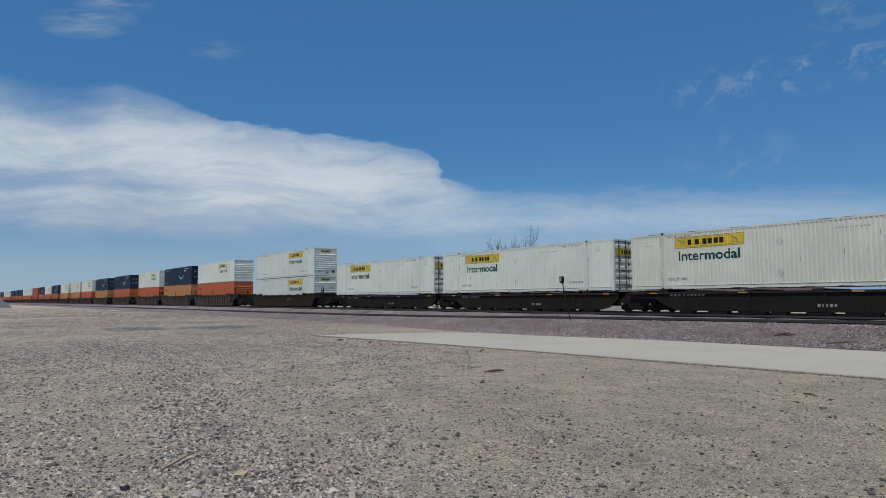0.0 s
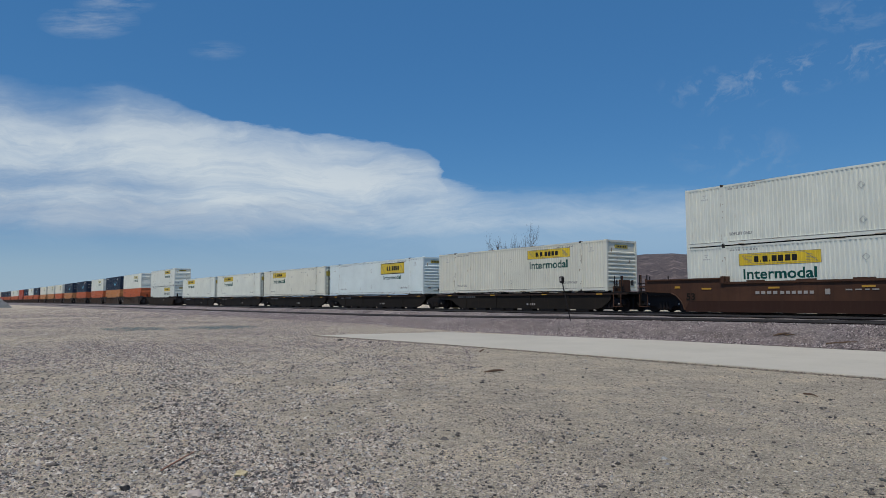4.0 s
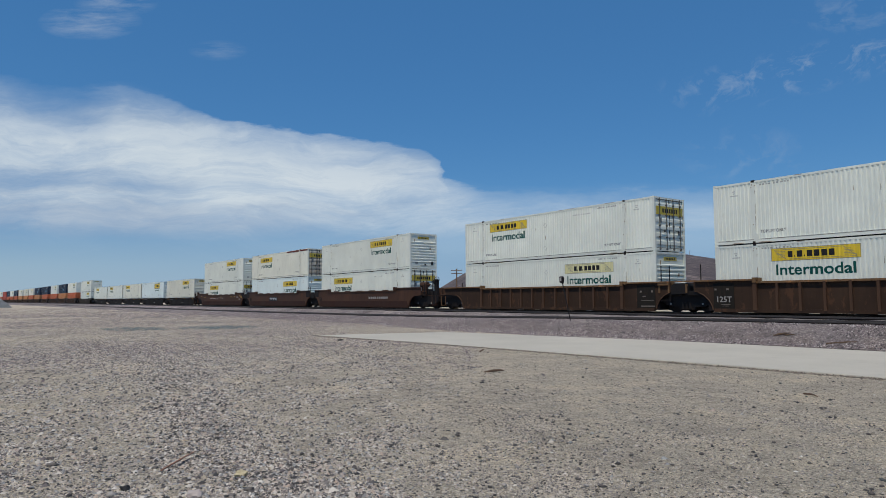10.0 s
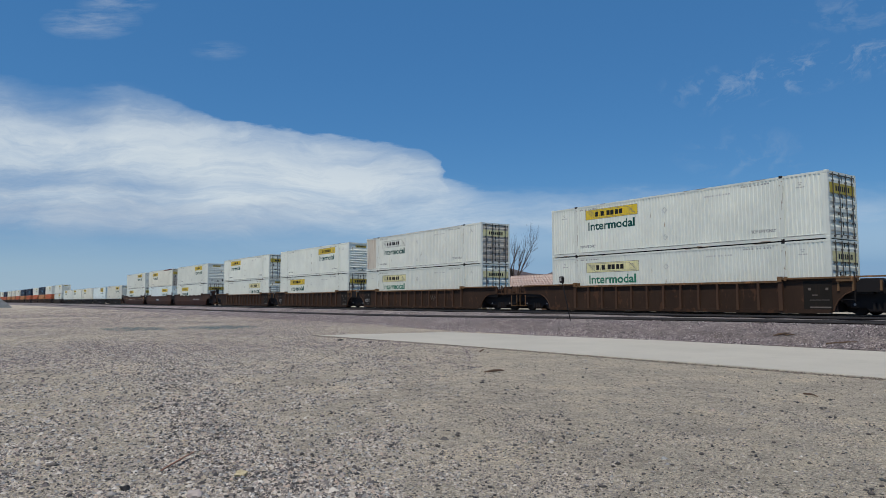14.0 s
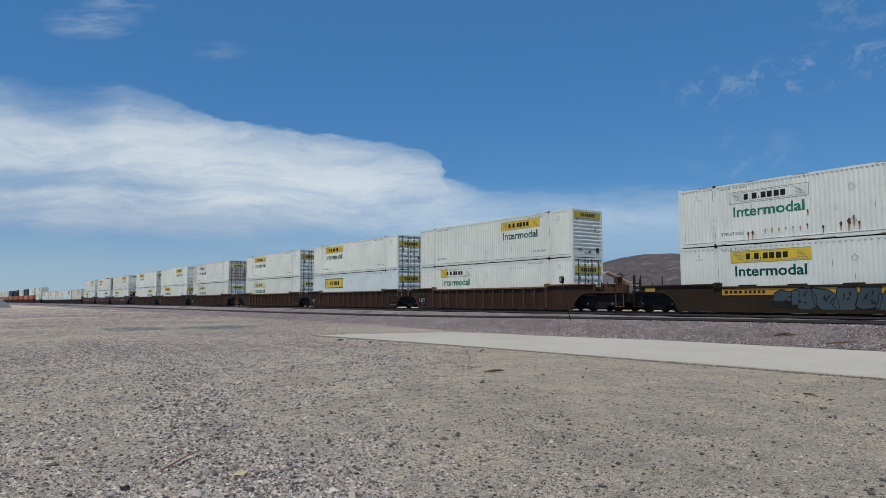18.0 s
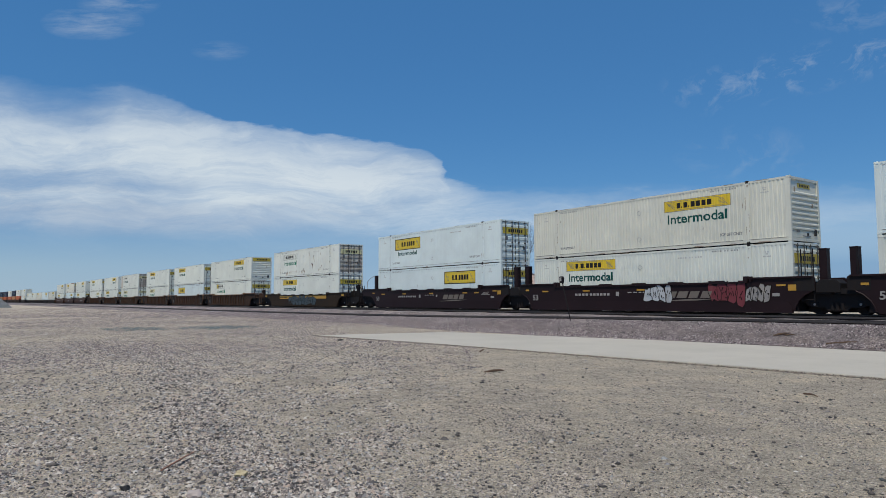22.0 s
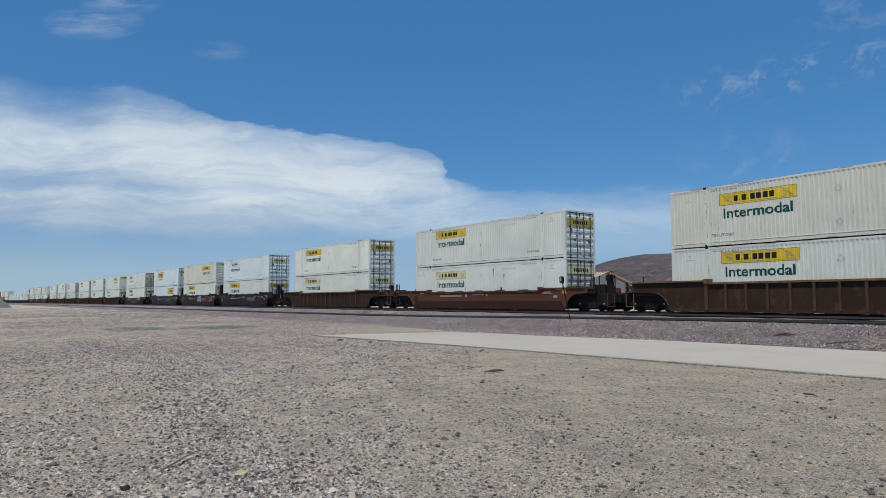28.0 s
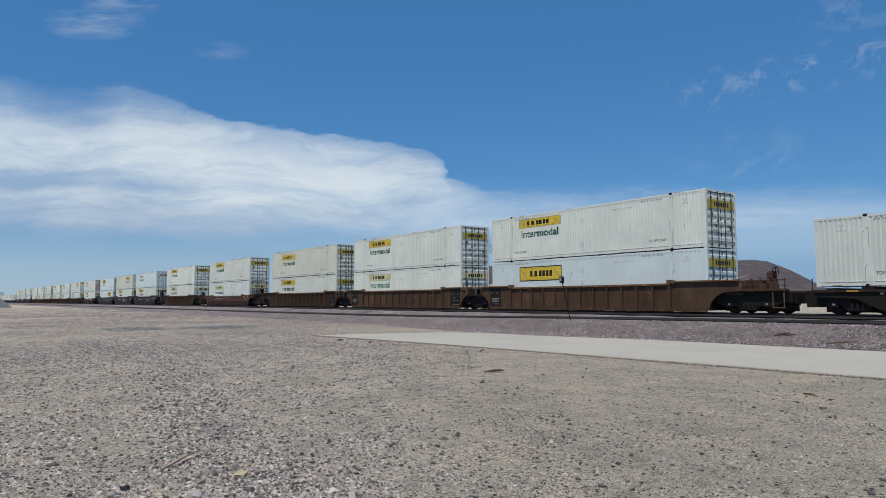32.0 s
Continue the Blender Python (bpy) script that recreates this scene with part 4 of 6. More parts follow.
def wagon_marks(c, marks, y):
    for m in marks.split():
        if m == "plate":
            p = part("logo_plate", shared("logo_plate", BLACKP, lambda g: g.box(6.3, 8.6, y - 0.006, y + 0.012, 0.62, 1.05)), c, "black plate with white blocks")
            part("emblem", shared("plate_emblem", SPRAYWHITE, lambda g: g.box(6.42, 7.2, y - 0.012, y, 0.88, 0.97).box(6.72, 6.9, y - 0.012, y, 0.7, 0.88)
                                  .box(7.25, 7.9, y - 0.0125, y, 0.88, 0.97).box(7.42, 7.62, y - 0.0125, y, 0.7, 0.88).prism([(7.9, 0.7), (8.05, 0.7), (8.5, 0.97), (8.35, 0.97)], y - 0.012, y)
                                  .prism([(8.35, 0.7), (8.5, 0.7), (8.05, 0.97), (7.9, 0.97)], y - 0.0115, y)), p)
        elif m == "number":
            part("number_bar", shared("number_bars_mid", PALEMARK, lambda g: bars(g, 9.84, 0.75, 0.28, (0.28, 0.28, 0.28, 0.28, 0.0, 0.26, 0.24, 0.26, 0.24, 0.26, 0.24), 0.06, y)), c)
        elif m == "number_left":
            part("number_bar", shared("number_bars_left", PALEMARK, lambda g: bars(g, 3.6, 0.86, 0.20, (0.22, 0.22, 0.22, 0.22, 0.0, 0.2, 0.2, 0.2, 0.2, 0.2, 0.2), 0.05, y)), c)
            part("data_marking", shared("data_lines_mid", PALEMARK, lambda g: [bars(g, 7.4, 1.0, 0.08, (0.3, 0.3, 0.2, 0.3), 0.06, y), g.box(6.6, 6.8, y - 0.006, y + 0.012, 0.85, 1.08), g.box(8.9, 9.05, y - 0.006, y + 0.012, 0.9, 1.05)]), c)
            part("reflector", shared("reflectors", OCHRE, lambda g: [g.box(xx, xx + 0.5, y - 0.006, y + 0.012, 1.12, 1.20) for xx in (0.9, 4.2, 8.0, 12.2, 13.5)] and g.box(16.0, 16.35, y - 0.006, y + 0.012, 1.02, 1.28).box(-0.6, -0.3, y - 0.006, y + 0.012, 1.2, 1.3).box(15.5, 15.9, y - 0.006, y + 0.012, 1.22, 1.3)), c)
            part("data_marking", shared("data_lines_end", PALEMARK, lambda g: [g.box(14.3 + 0.1 * i, 14.6 + 0.1 * i, y - 0.006, y + 0.012, 1.02 + 0.07 * (i % 3), 1.05 + 0.07 * (i % 3)) for i in range(7)] and g.box(15.3, 15.62, y - 0.006, y + 0.012, 0.78, 0.92)), c)
        elif m == "swoosh":
            def sw(g):
                for i, w in enumerate((0.55, 0.55, 0.5, 0.5)):
                    xx = 9.75 + i * 0.66
                    g.prism([(xx, 0.72), (xx + w, 0.72), (xx + w + 0.16, 1.05), (xx + 0.16, 1.05)], y - 0.008, y + 0.012)
                g.prism([(9.3, 0.56), (11.6, 0.60), (12.6, 0.68), (11.0, 0.67)], y - 0.008, y + 0.012)
            part("emblem", shared("swoosh_emblem", paint("worn_tan_emblem_paint", (0.19, 0.165, 0.14), 0.6), sw), c, "pale slanted emblem blocks")
        elif m == "graffiti_wide":
            blob_letters(c, GRAFFITI, 4.9, 0.22, 6.6, 0.84, 8, y, "grey-blue spray-painted shapes")
        elif m == "graffiti_pair":
            blob_letters(c, SPRAYWHITE, 8.55, 0.55, 1.6, 0.75, 4, y, "white spray-painted shapes")
            blob_letters(c, SPRAYRED, 12.3, 0.5, 1.75, 0.9, 4, y, "dull red spray-painted shapes")
            blob_letters(c, PALEMARK, 14.1, 0.55, 1.1, 0.7, 4, y, "pale sprayed outline shapes")
        elif m == "tag":
            def tg(g):
                r = random.Random(3)
                x = 0.0
                for i in range(7):
                    h = r.uniform(0.5, 0.7)
                    g.tube((x, y - 0.004, h), (x + r.uniform(0.02, 0.1), y - 0.004, h + r.uniform(0.15, 0.3)), 0.010, 5)
                    g.tube((x + 0.05, y - 0.004, h + 0.2), (x + r.uniform(0.08, 0.2), y - 0.004, h + r.uniform(-0.05, 0.1)), 0.010, 5)
                    x += 0.13
            part("sprayed_tag", shared("sprayed_tag_" + str(round(y, 2)), DIMMARK, tg), c, "pale sprayed scribble", (9.9, 0, 0.12))
        elif m == "yellow_panels":
            part("painted_panel", shared("painted_panel", OCHRE, lambda g: g.box(2.35, 13.9, y - 0.004, y + 0.012, 0.84, 1.14).box(-2.0, -1.4, y - 0.004, y + 0.012, 1.06, 1.26)
                                               .box(17.05, 17.6, y - 0.004, y + 0.012, 1.06, 1.26)), c, "worn yellow painted band")
            part("number_bar", shared("number_bars_dark", BLACKP, lambda g: bars(g, 2.5, 0.90, 0.20, (0.2, 0.16, 0.2, 0.16, 0.0, 0.16, 0.16, 0.16, 0.16, 0.16), 0.05, y - 0.006)), c)


def blob_letters(c, mat, x, z, width, height, n, y, label):
    """Sprayed swelling shapes that crowd each other, without any word."""
    r = random.Random(int(x * 7))
    w = width / n
    edge = Geo()
    ob = None
    for i in range(n):
        cx, cz, lean = x + (i + 0.5) * w, z + height * (0.5 + r.uniform(-0.05, 0.05)), r.uniform(-0.15, 0.3)
        p = []
        for k in range(14):
            a = 2 * math.pi * k / 14
            q = 0.62 + 0.10 * math.cos(2 * a + i) + r.uniform(-0.10, 0.10)
            dx, dz = math.copysign(abs(math.cos(a)) ** 0.6, math.cos(a)) * q * w, math.copysign(abs(math.sin(a)) ** 0.6, math.sin(a)) * (q - 0.10) * height
            p.append((cx + dx + lean * dz, cz + dz))
        depth = y - 0.007 - 0.0012 * i
        ob = part("sprayed_shape", shared("sprayed_shape_%.1f_%d" % (x, i), mat, lambda g: g.prism(p, depth, y + 0.010)), c, label)
        for k in range(14):
            (ax, az), (bx, bz) = p[k], p[(k + 1) % 14]
            edge.tube((ax, depth - 0.002, az), (bx, depth - 0.002, bz), 0.013, 5)
        for k in range(5):
            ax, az = cx + r.uniform(-0.25, 0.25) * w, cz + r.uniform(-0.25, 0.2) * height
            edge.tube((ax, depth - 0.002, az), (ax + r.uniform(-0.12, 0.2) * w, depth - 0.002, az + r.uniform(-0.2, 0.28) * height), 0.02, 5)
    part("outline_stroke", edge.mesh("outline_stroke", BLACKWAGON), ob, "dark sprayed outlines")


PIPE_LEFT = [(-1.18, 0.42, 2.72), (-1.5, 0.38, 2.74), (-1.8, 0.3, 2.62), (-2.05, 0.22, 2.46), (-2.15, 0.15, 2.3), (-2.15, 0.1, 1.0)]
PIPE = [(18.38, 0.4, 2.42), (18.8, 0.3, 2.46), (19.2, 0.2, 2.36), (19.6, 0.1, 2.18), (19.85, 0.0, 1.95), (19.9, -0.05, 0.95)]


def wagon_end(c, x, s, wall, chord, brake):
    """Platform, coupler, steps, rails and, at one end, the hand brake."""
    e = x + s * (2.0 if brake else 0.55)
    gear = RIBPAINT if chord is CHORD else DARKSTEEL
    tall, low = wall is MAROONWAGON, chord is CHORD
    rail_top = 1.58 if low else 1.95
    wheel_z = 1.45 if brake == "plain" else 1.88 if low else 2.22 if wall is OXIDE else 2.02
    lo, hi = min(x, e), max(x, e)
    part("end_post", shared("end_post_%.2f%d" % (x, low), wall, lambda g: [g.tube((x + s * d, 0.0, 0.95), (x + s * d, 0.0, h), 0.035, 6) for d, h in ((0.12, rail_top - 0.2), (0.42, rail_top))] and g.box(min(x, x + s * 0.5), max(x, x + s * 0.5), -0.08, 0.02, 1.28, 1.36)), c)
    part("end_platform", shared("end_platform_%.2f%s" % (x, gear.name), gear if chord is CHORD else wall, lambda g: g.box(lo, hi, 0.15, 2.45, 0.92, 1.02).box(lo, hi, 0.9, 1.7, 0.72, 0.95)), c)
    part("coupler", shared("coupler_%.2f" % x, DARKSTEEL, lambda g: g.box(min(e, e + s * 0.75), max(e, e + s * 0.75), 1.16, 1.43, 0.68, 0.95)
                           .box(min(e + s * 0.6, e + s * 0.95), max(e + s * 0.6, e + s * 0.95), 1.05, 1.55, 0.62, 1.0), 0.02), c)
    part("brake_hose", shared("brake_hose_%.2f" % x, DARKSTEEL, lambda g: [g.tube((e + s * 0.1 * i, 0.9 - 0.03 * i, 0.75 - 0.11 * i), (e + s * 0.1 * (i + 1), 0.87 - 0.03 * i, 0.64 - 0.10 * i), 0.03, 6) for i in range(4)]), c)
    part("step", shared("step_%.2f" % x, chord, lambda g: g.tube((e - s * 0.1, -0.1, 0.95), (e - s * 0.1, -0.1, 0.28), 0.025, 6).tube((e - s * 0.6, -0.1, 0.95), (e - s * 0.6, -0.1, 0.28), 0.025, 6)
                        .box(min(e - s * 0.1, e - s * 0.6), max(e - s * 0.1, e - s * 0.6), -0.16, 0.05, 0.26, 0.30)), c)
    for z, rad in ((1.50, 0.022), (1.24, 0.016)):
        part("guard_rail", shared("guard_rail_%.2f%s%.2f" % (x, gear.name, z), gear, lambda g: g.tube((lo, -0.05, z), (hi, -0.05, z), rad, 6)), c)
    part("toe_board", shared("toe_board_%.2f%s" % (x, gear.name), gear, lambda g: g.box(lo, hi, -0.1, 0.2, 1.02, 1.10)), c)
    post = shared("end_handrail_%s%d" % (gear.name, low), gear, lambda g: g.tube((0, 0, 1.0), (0, 0, rail_top), 0.03, 6))
    for px, py in ((e - s * 0.08, -0.05), (e - s * 0.55, -0.05), (e - s * 0.08, 2.4)):
        part("handrail", post, c, "", (px, py, 0))
    if brake:
        part("brake_stand", shared("brake_stand_%s%d%.2f" % (gear.name, tall, wheel_z), gear, lambda g: g.box(18.85, 19.4, 0.36, 0.7, 1.02, 1.3) if tall else g.prism([(18.9, 1.0), (19.3, 1.0), (19.14, wheel_z + 0.04), (18.92, wheel_z + 0.04)], 0.40, 0.66).box(18.86, 19.16, 0.34, 0.7, wheel_z - 0.3, wheel_z - 0.02)
                                   .box(18.45, 18.85, 0.3, 0.9, 1.02, 1.36).box(18.2, 18.5, 0.2, 0.6, 1.02, 1.5), 0.012), c)
        part("air_tank", shared("air_tank_" + wall.name, OXIDE if wall is OXIDE else DARKSTEEL, lambda g: g.tube((17.15, 0.45, 1.86), (17.95, 0.45, 1.86), 0.215, 14).box(17.3, 17.4, 0.35, 0.55, 1.02, 1.7).box(17.7, 17.8, 0.35, 0.55, 1.02, 1.7).tube((17.95, 0.45, 1.86), (18.3, 0.45, 1.86), 0.06, 8)
                               if wall is OXIDE else g.tube((17.9, 0.6, 1.36), (18.62, 0.6, 1.36), 0.17, 12).box(18.0, 18.1, 0.5, 0.7, 1.02, 1.3).box(18.4, 18.5, 0.5, 0.7, 1.02, 1.3)), c)
        if not tall and brake != "plain":
            part("brake_wheel", shared("brake_wheel_%.2f" % wheel_z, DARKSTEEL, lambda g: g.ring((19.24, 0.42, wheel_z), (1, -0.12, 0), 0.215, 0.019)
                                   .tube((19.05, 0.45, wheel_z), (19.27, 0.42, wheel_z), 0.035, 6).tube((19.24, 0.22, wheel_z), (19.24, 0.62, wheel_z), 0.014, 5).tube((19.24, 0.42, wheel_z - 0.2), (19.24, 0.42, wheel_z + 0.2), 0.014, 5)), c)
        if tall:
            part("brake_column", shared("brake_column", MAROONWAGON, lambda g: g.box(18.05, 18.4, 0.3, 0.75, 1.05, 2.48).box(18.35, 18.85, 0.3, 0.8, 1.45, 1.85), 0.015), c)
            part("curved_pipe", shared("curved_pipe", STEEL, lambda g: [g.tube(p, q, 0.022, 6) for p, q in zip(PIPE, PIPE[1:])]), c, "thin curved steel pipe")
        for px in (18.35, 18.8):
            part("hoop_rail", shared("hoop_rail_%s%d" % (gear.name, low), gear, lambda g: g.tube((0, -0.1, 1.0), (0, -0.1, rail_top + 0.05), 0.03, 6)), c, "", (px, 0, 0))


EDGEPAINT = paint("worn_black_edge_paint", (0.035, 0.024, 0.020), 0.75, dirt=(0.16, 0.08, 0.045), dirt_at=0.55)


def spine_wagon(x0, left="joint", right="joint", label=""):
    """A low black spine wagon: one beam with cross arms and end pedestals."""
    c = root("spine_wagon", label, "wagon", "wagons of the train")
    a = -0.6 if left == "joint" else -0.9
    b = 16.75 if right == "joint" else 17.6
    part("spine_beam", shared("spine_beam_" + left + right, BLACKWAGON, lambda g: g.box(a, b, 0.95, 1.65, 0.30, 1.00)), c)
    part("side_girder", shared("side_girder", BLACKWAGON, lambda g: g.prism([(2.7, 0.10), (15.2, 0.10), (15.75, 0.22), (16.2, 0.52), (16.4, 0.70), (16.4, 0.98), (-0.1, 0.98), (-0.1, 0.74), (1.5, 0.66), (2.2, 0.30)], -0.02, 0.08)), c)
    for xs in (3.3, 6.6, 9.9, 13.2):
        part("stiffener", shared("girder_stiffener", BLACKWAGON, lambda g: g.box(-0.05, 0.05, -0.06, -0.015, 0.16, 0.94)), c, "", (xs, 0, 0))
    part("side_rail", shared("side_rail" + right, EDGEPAINT, lambda g: g.box(-0.2, 16.4 if right == "joint" else 17.5, -0.09, 0.02, 0.93, 1.03)), c)
    part("reflector", shared("spine_reflectors", OCHRE, lambda g: [g.box(xx, xx + 0.45, -0.097, -0.088, 0.94, 1.0) for xx in (1.2, 6.1, 11.0, 15.4)]), c, "faded ochre reflector strips")
    part("data_marking", shared("spine_data", PALEMARK, lambda g: bars(g, 9.6, 0.30, 0.20, (0.14, 0.06, 0.14, 0.14, 0.10), 0.05, -0.03)), c)
    part("sill_bracket", shared("spine_bracket", DARKSTEEL, lambda g: [g.box(2.9 + i * 1.55, 3.6 + i * 1.55 + 0.3 * (i % 3), 0.0, 0.4, -0.02, 0.13) for i in range(8)]), c, "dark brackets under the girder")
    for i in range(6):
        part("cross_arm", shared("cross_arm", BLACKWAGON, lambda g: g.box(-0.2, 0.2, -0.05, 2.64, 0.98, 1.10)), c, "", (0.6 + i * 3.0, 0, 0))
    for x in (1.98, 14.17):
        part("pedestal", shared("pedestal", DARKSTEEL, lambda g: g.box(-0.25, 0.25, 0.0, 2.59, 1.02, 1.14)), c, "", (x, 0, 0))
    part("number_bar", shared("spine_number", PALEMARK, lambda g: bars(g, 2.4, 0.80, 0.16, (0.18, 0.18, 0.18, 0.0, 0.16, 0.16, 0.16, 0.16, 0.16, 0.16), 0.05, -0.03)), c)
    if left == "coupler":
        bogie(c, 1.5)
    if right == "coupler":
        bogie(c, 15.95)
        part("end_deck", shared("spine_deck", BLACKWAGON, lambda g: g.box(16.4, 17.6, 0.0, 2.5, 0.95, 1.06)), c)
        wagon_end(c, 16.7, 1, BLACKWAGON, OXIDE, False)
        part("brake_gear", shared("spine_brake_gear", OXIDE, lambda g: g.box(16.55, 16.85, 0.5, 1.1, 1.06, 1.75).tube((16.95, 0.3, 1.1), (16.95, 0.3, 1.95), 0.05, 6).box(16.45, 16.6, 0.1, 0.9, 1.06, 1.4)), c)
    else:
        bogie(c, 17.5)
    if left == "coupler":
        part("coupler", shared("spine_coupler", DARKSTEEL, lambda g: g.box(-1.9, -0.9, 1.16, 1.43, 0.5, 0.8)), c)
    return on_train(c, x0, RAIL)


# ---- the train, head first ----
LOW, UP, FLAT = RAIL + 0.28, RAIL + 3.18, RAIL + 1.15


def far_section():
    tops = [WHITE, NAVY, WHITE, NAVY, NAVY, CREAM, CREAM, CREAM, NAVY, WHITE, NAVY, REDC, WHITE, WHITE, NAVY, NAVY, NAVY, CREAM, WHITE, NAVY, WHITE]
    lows = [ORANGE, TANORANGE, ORANGE, ORANGE, TANORANGE, ORANGE, TANORANGE, TANORANGE, ORANGE, ORANGE, ORANGE, REDC, ORANGE, ORANGE, ORANGE, ORANGE, REDC, ORANGE, ORANGE, ORANGE, ORANGE]
    names = {"white_container_paint": "white corrugated container stacked on an orange one", "cream_container_paint": "cream corrugated container stacked on an orange one",
             "navy_container_paint": "navy container with light blue curved stripe", "red_container_paint": "red corrugated steel container in a stack",
             "orange_container_paint": "orange corrugated container in a well wagon", "faded_orange_container_paint": "faded orange container in a well wagon"}
    at = [-103.6, -123.2, -142.9, -166.8, -190.6, -211.4, -230.4, -252.4, -274.0, -292.6, -310.2, -330.8, -350.6, -367.6, -385.4, -403.4, -422.0, -441.0, -460.5, -480.0, -499.5]
    for x, t, l in zip(at, tops, lows):
        far_container(x, UP, t, names[t.name])
        far_container(x, LOW + 0.02, l, names[l.name])
        well_wagon(x, "rib", "joint", "joint", GREYWAGON, GREYWAGON, "grey-brown ribbed well wagon with two stacked containers")


def near_section():
    spine = "low black spine wagon carrying one container"
    for i, (logo, side, end, mat, smooth) in enumerate((("yellow", "L", "door", WHITE, False), ("yellow", "L", "door", WHITE, False), ("yellow", "L", "door", CREAM, False),
                                                        ("framed", "R", "nose", COOL, True), ("yellow", "R", "nose", CREAM, False))):
        x = (-58.2, -40.85, -23.5, -6.2, 12.1)[i]
        container(x, FLAT, mat, logo, side, True, end, smooth)
        spine_wagon(x, "coupler" if i == 0 else "joint", "coupler" if i == 4 else "joint", spine)
    container(-79.4, UP, WHITE, "yellow", "R", True, "nose", True)
    container(-79.4, LOW, WHITE, "yellow", "R", True, "nose", True)
    well_wagon(-79.4, "smooth", "coupler", "coupler", DARKBROWN, None, "dark well wagon with pale scribbles on its flank", "tag", brake=False)
    # three brown smooth-sided wells
    brown = "oxide-brown smooth-sided well wagon with stacked containers"
    container(33.35, UP, WHITE, "yellow", "R", True, "nose")
    container(33.35, LOW, WHITE, "yellow", "L", False, "door")
    well_wagon(33.35, "smooth", "coupler", "joint", OXIDE, None, brown, "number_left")
    container(52.7, UP, CREAM, "yellow", "L", False, "door", extra="tape")
    container(52.7, LOW, COOL, "yellow", "R", False, "nose")
    well_wagon(52.7, "smooth", "joint", "joint", OXIDE, None, brown, "plate")
    container(72.1, UP, WHITE, "yellow", "R", True, "nose")
    container(72.1, LOW, WHITE, "yellow", "L", False, "door")
    well_wagon(72.1, "smooth", "joint", "coupler", OXIDE, None, brown, "number")
    rusty = "rusted brown ribbed well wagon with stacked containers"
    container(95.5, UP, WHITE, "yellow", "L", True, "door")
    container(95.5, LOW, WHITE, "faded", "R", False, "nose")
    well_wagon(95.5, "rib", "coupler", "joint", label=rusty)
    container(115.05, UP, WHITE, "yellow", "R", True, "nose")
    container(115.05, LOW, WHITE, "yellow", "L", True, "door")
    well_wagon(115.05, "rib", "joint", "joint", label=rusty)
    container(134.6, UP, STAINED, "outline", "L", False, "door", extra="tan_end")
    container(134.6, LOW, WHITE, "faded", "L", False, "door", pale=True)
    well_wagon(134.6, "rib", "joint", "coupler", label=rusty, marks="tag", brake="plain")
    container(157.6, UP, WHITE, "yellow", "L", True, "door")
    container(157.6, LOW, WHITE, "faded", "L", False, "door", pale=True)
    well_wagon(157.6, "rib", "coupler", "joint", label=rusty)
    container(177.1, UP, WHITE, "yellow", "L", True, "door")
    container(177.1, LOW, COOL, "framed", "L", False, "door", True, word=False)
    well_wagon(177.1, "rib", "joint", "joint", label=rusty)
    container(196.6, UP, WHITE, "yellow", "R", True, "nose_wide")
    container(196.6, LOW, WHITE, "half", "L", True, "door", pale=True)
    well_wagon(196.6, "rib", "joint", "coupler", label=rusty)
    container(220.0, UP, RUSTY, "outline", "L", False, "door", pale=True, extra="rust")
    container(220.0, LOW, WHITE, "yellow", "L", True, "door", True)
    well_wagon(220.0, "smooth", "coupler", "coupler", DARKBROWN, DARKBROWN, "dark brown well wagon with yellow bands and grey-blue graffiti", "yellow_panels graffiti_wide")
    dark = "dark maroon smooth-sided well wagon with stacked containers"
    container(243.55, UP, COOL, "framed", "L", False, "door", True)
    container(243.55, LOW, COOL, "framed", "R", False, "door", True, word=False)
    well_wagon(243.55, "smooth", "coupler", "joint", MAROONWAGON, None, dark, "number_left swoosh")
    container(262.9, UP, CREAM, "yellow", "R", False, "nose")
    container(262.9, LOW, WHITE, "yellow", "L", True, "door")
    well_wagon(262.9, "smooth", "joint", "joint", MAROONWAGON, None, dark + " and graffiti", "number_left swoosh graffiti_pair")
    container(282.4, UP, COOL, "outline", "L", False, "door", True)
    container(282.4, LOW, WHITE, "yellow", "L", True, "door")
    well_wagon(282.4, "smooth", "joint", "coupler", MAROONWAGON, None, dark, "number_left swoosh")
    container(306.0, UP, WHITE, "yellow", "L", True, "door")
    container(306.0, LOW, WHITE, "faded", "L", True, "door")
    well_wagon(306.0, "rib", "coupler", "coupler", label=rusty)
    container(329.6, UP, WHITE, "yellow", "L", True, "door")
    container(329.6, LOW, RUSTY, "faded", "L", False, "door", True, extra="rust")
    well_wagon(329.6, "smooth", "coupler", "coupler", OXIDELIGHT, None, "reddish-brown smooth-sided well wagon with stacked containers", "number_left")
    container(353.1, UP, CREAM, "yellow", "L", False, "door")
    container(353.1, LOW, WHITE, "yellow", "L", True, "door")
    well_wagon(353.1, "rib", "coupler", "joint", label=rusty)
    container(372.75, UP, WHITE, "yellow", "L", True, "door")
    container(372.75, LOW, WHITE, "faded", "L", True, "door", pale=True)
    well_wagon(372.75, "rib", "joint", "joint", wall=RUSTWALL, label=rusty, marks="tag")
    container(392.4, UP, WHITE, "yellow", "L", True, "door")
    container(392.4, LOW, COOL, "framed", "L", False, "door", True, word=False)
    well_wagon(392.4, "rib", "joint", "coupler", wall=RUSTWALL, label=rusty)
    container(413.6, FLAT, WHITE, "yellow", "L", True, "door")
    spine_wagon(413.6, "coupler", "joint", spine)


far_section()
near_section()


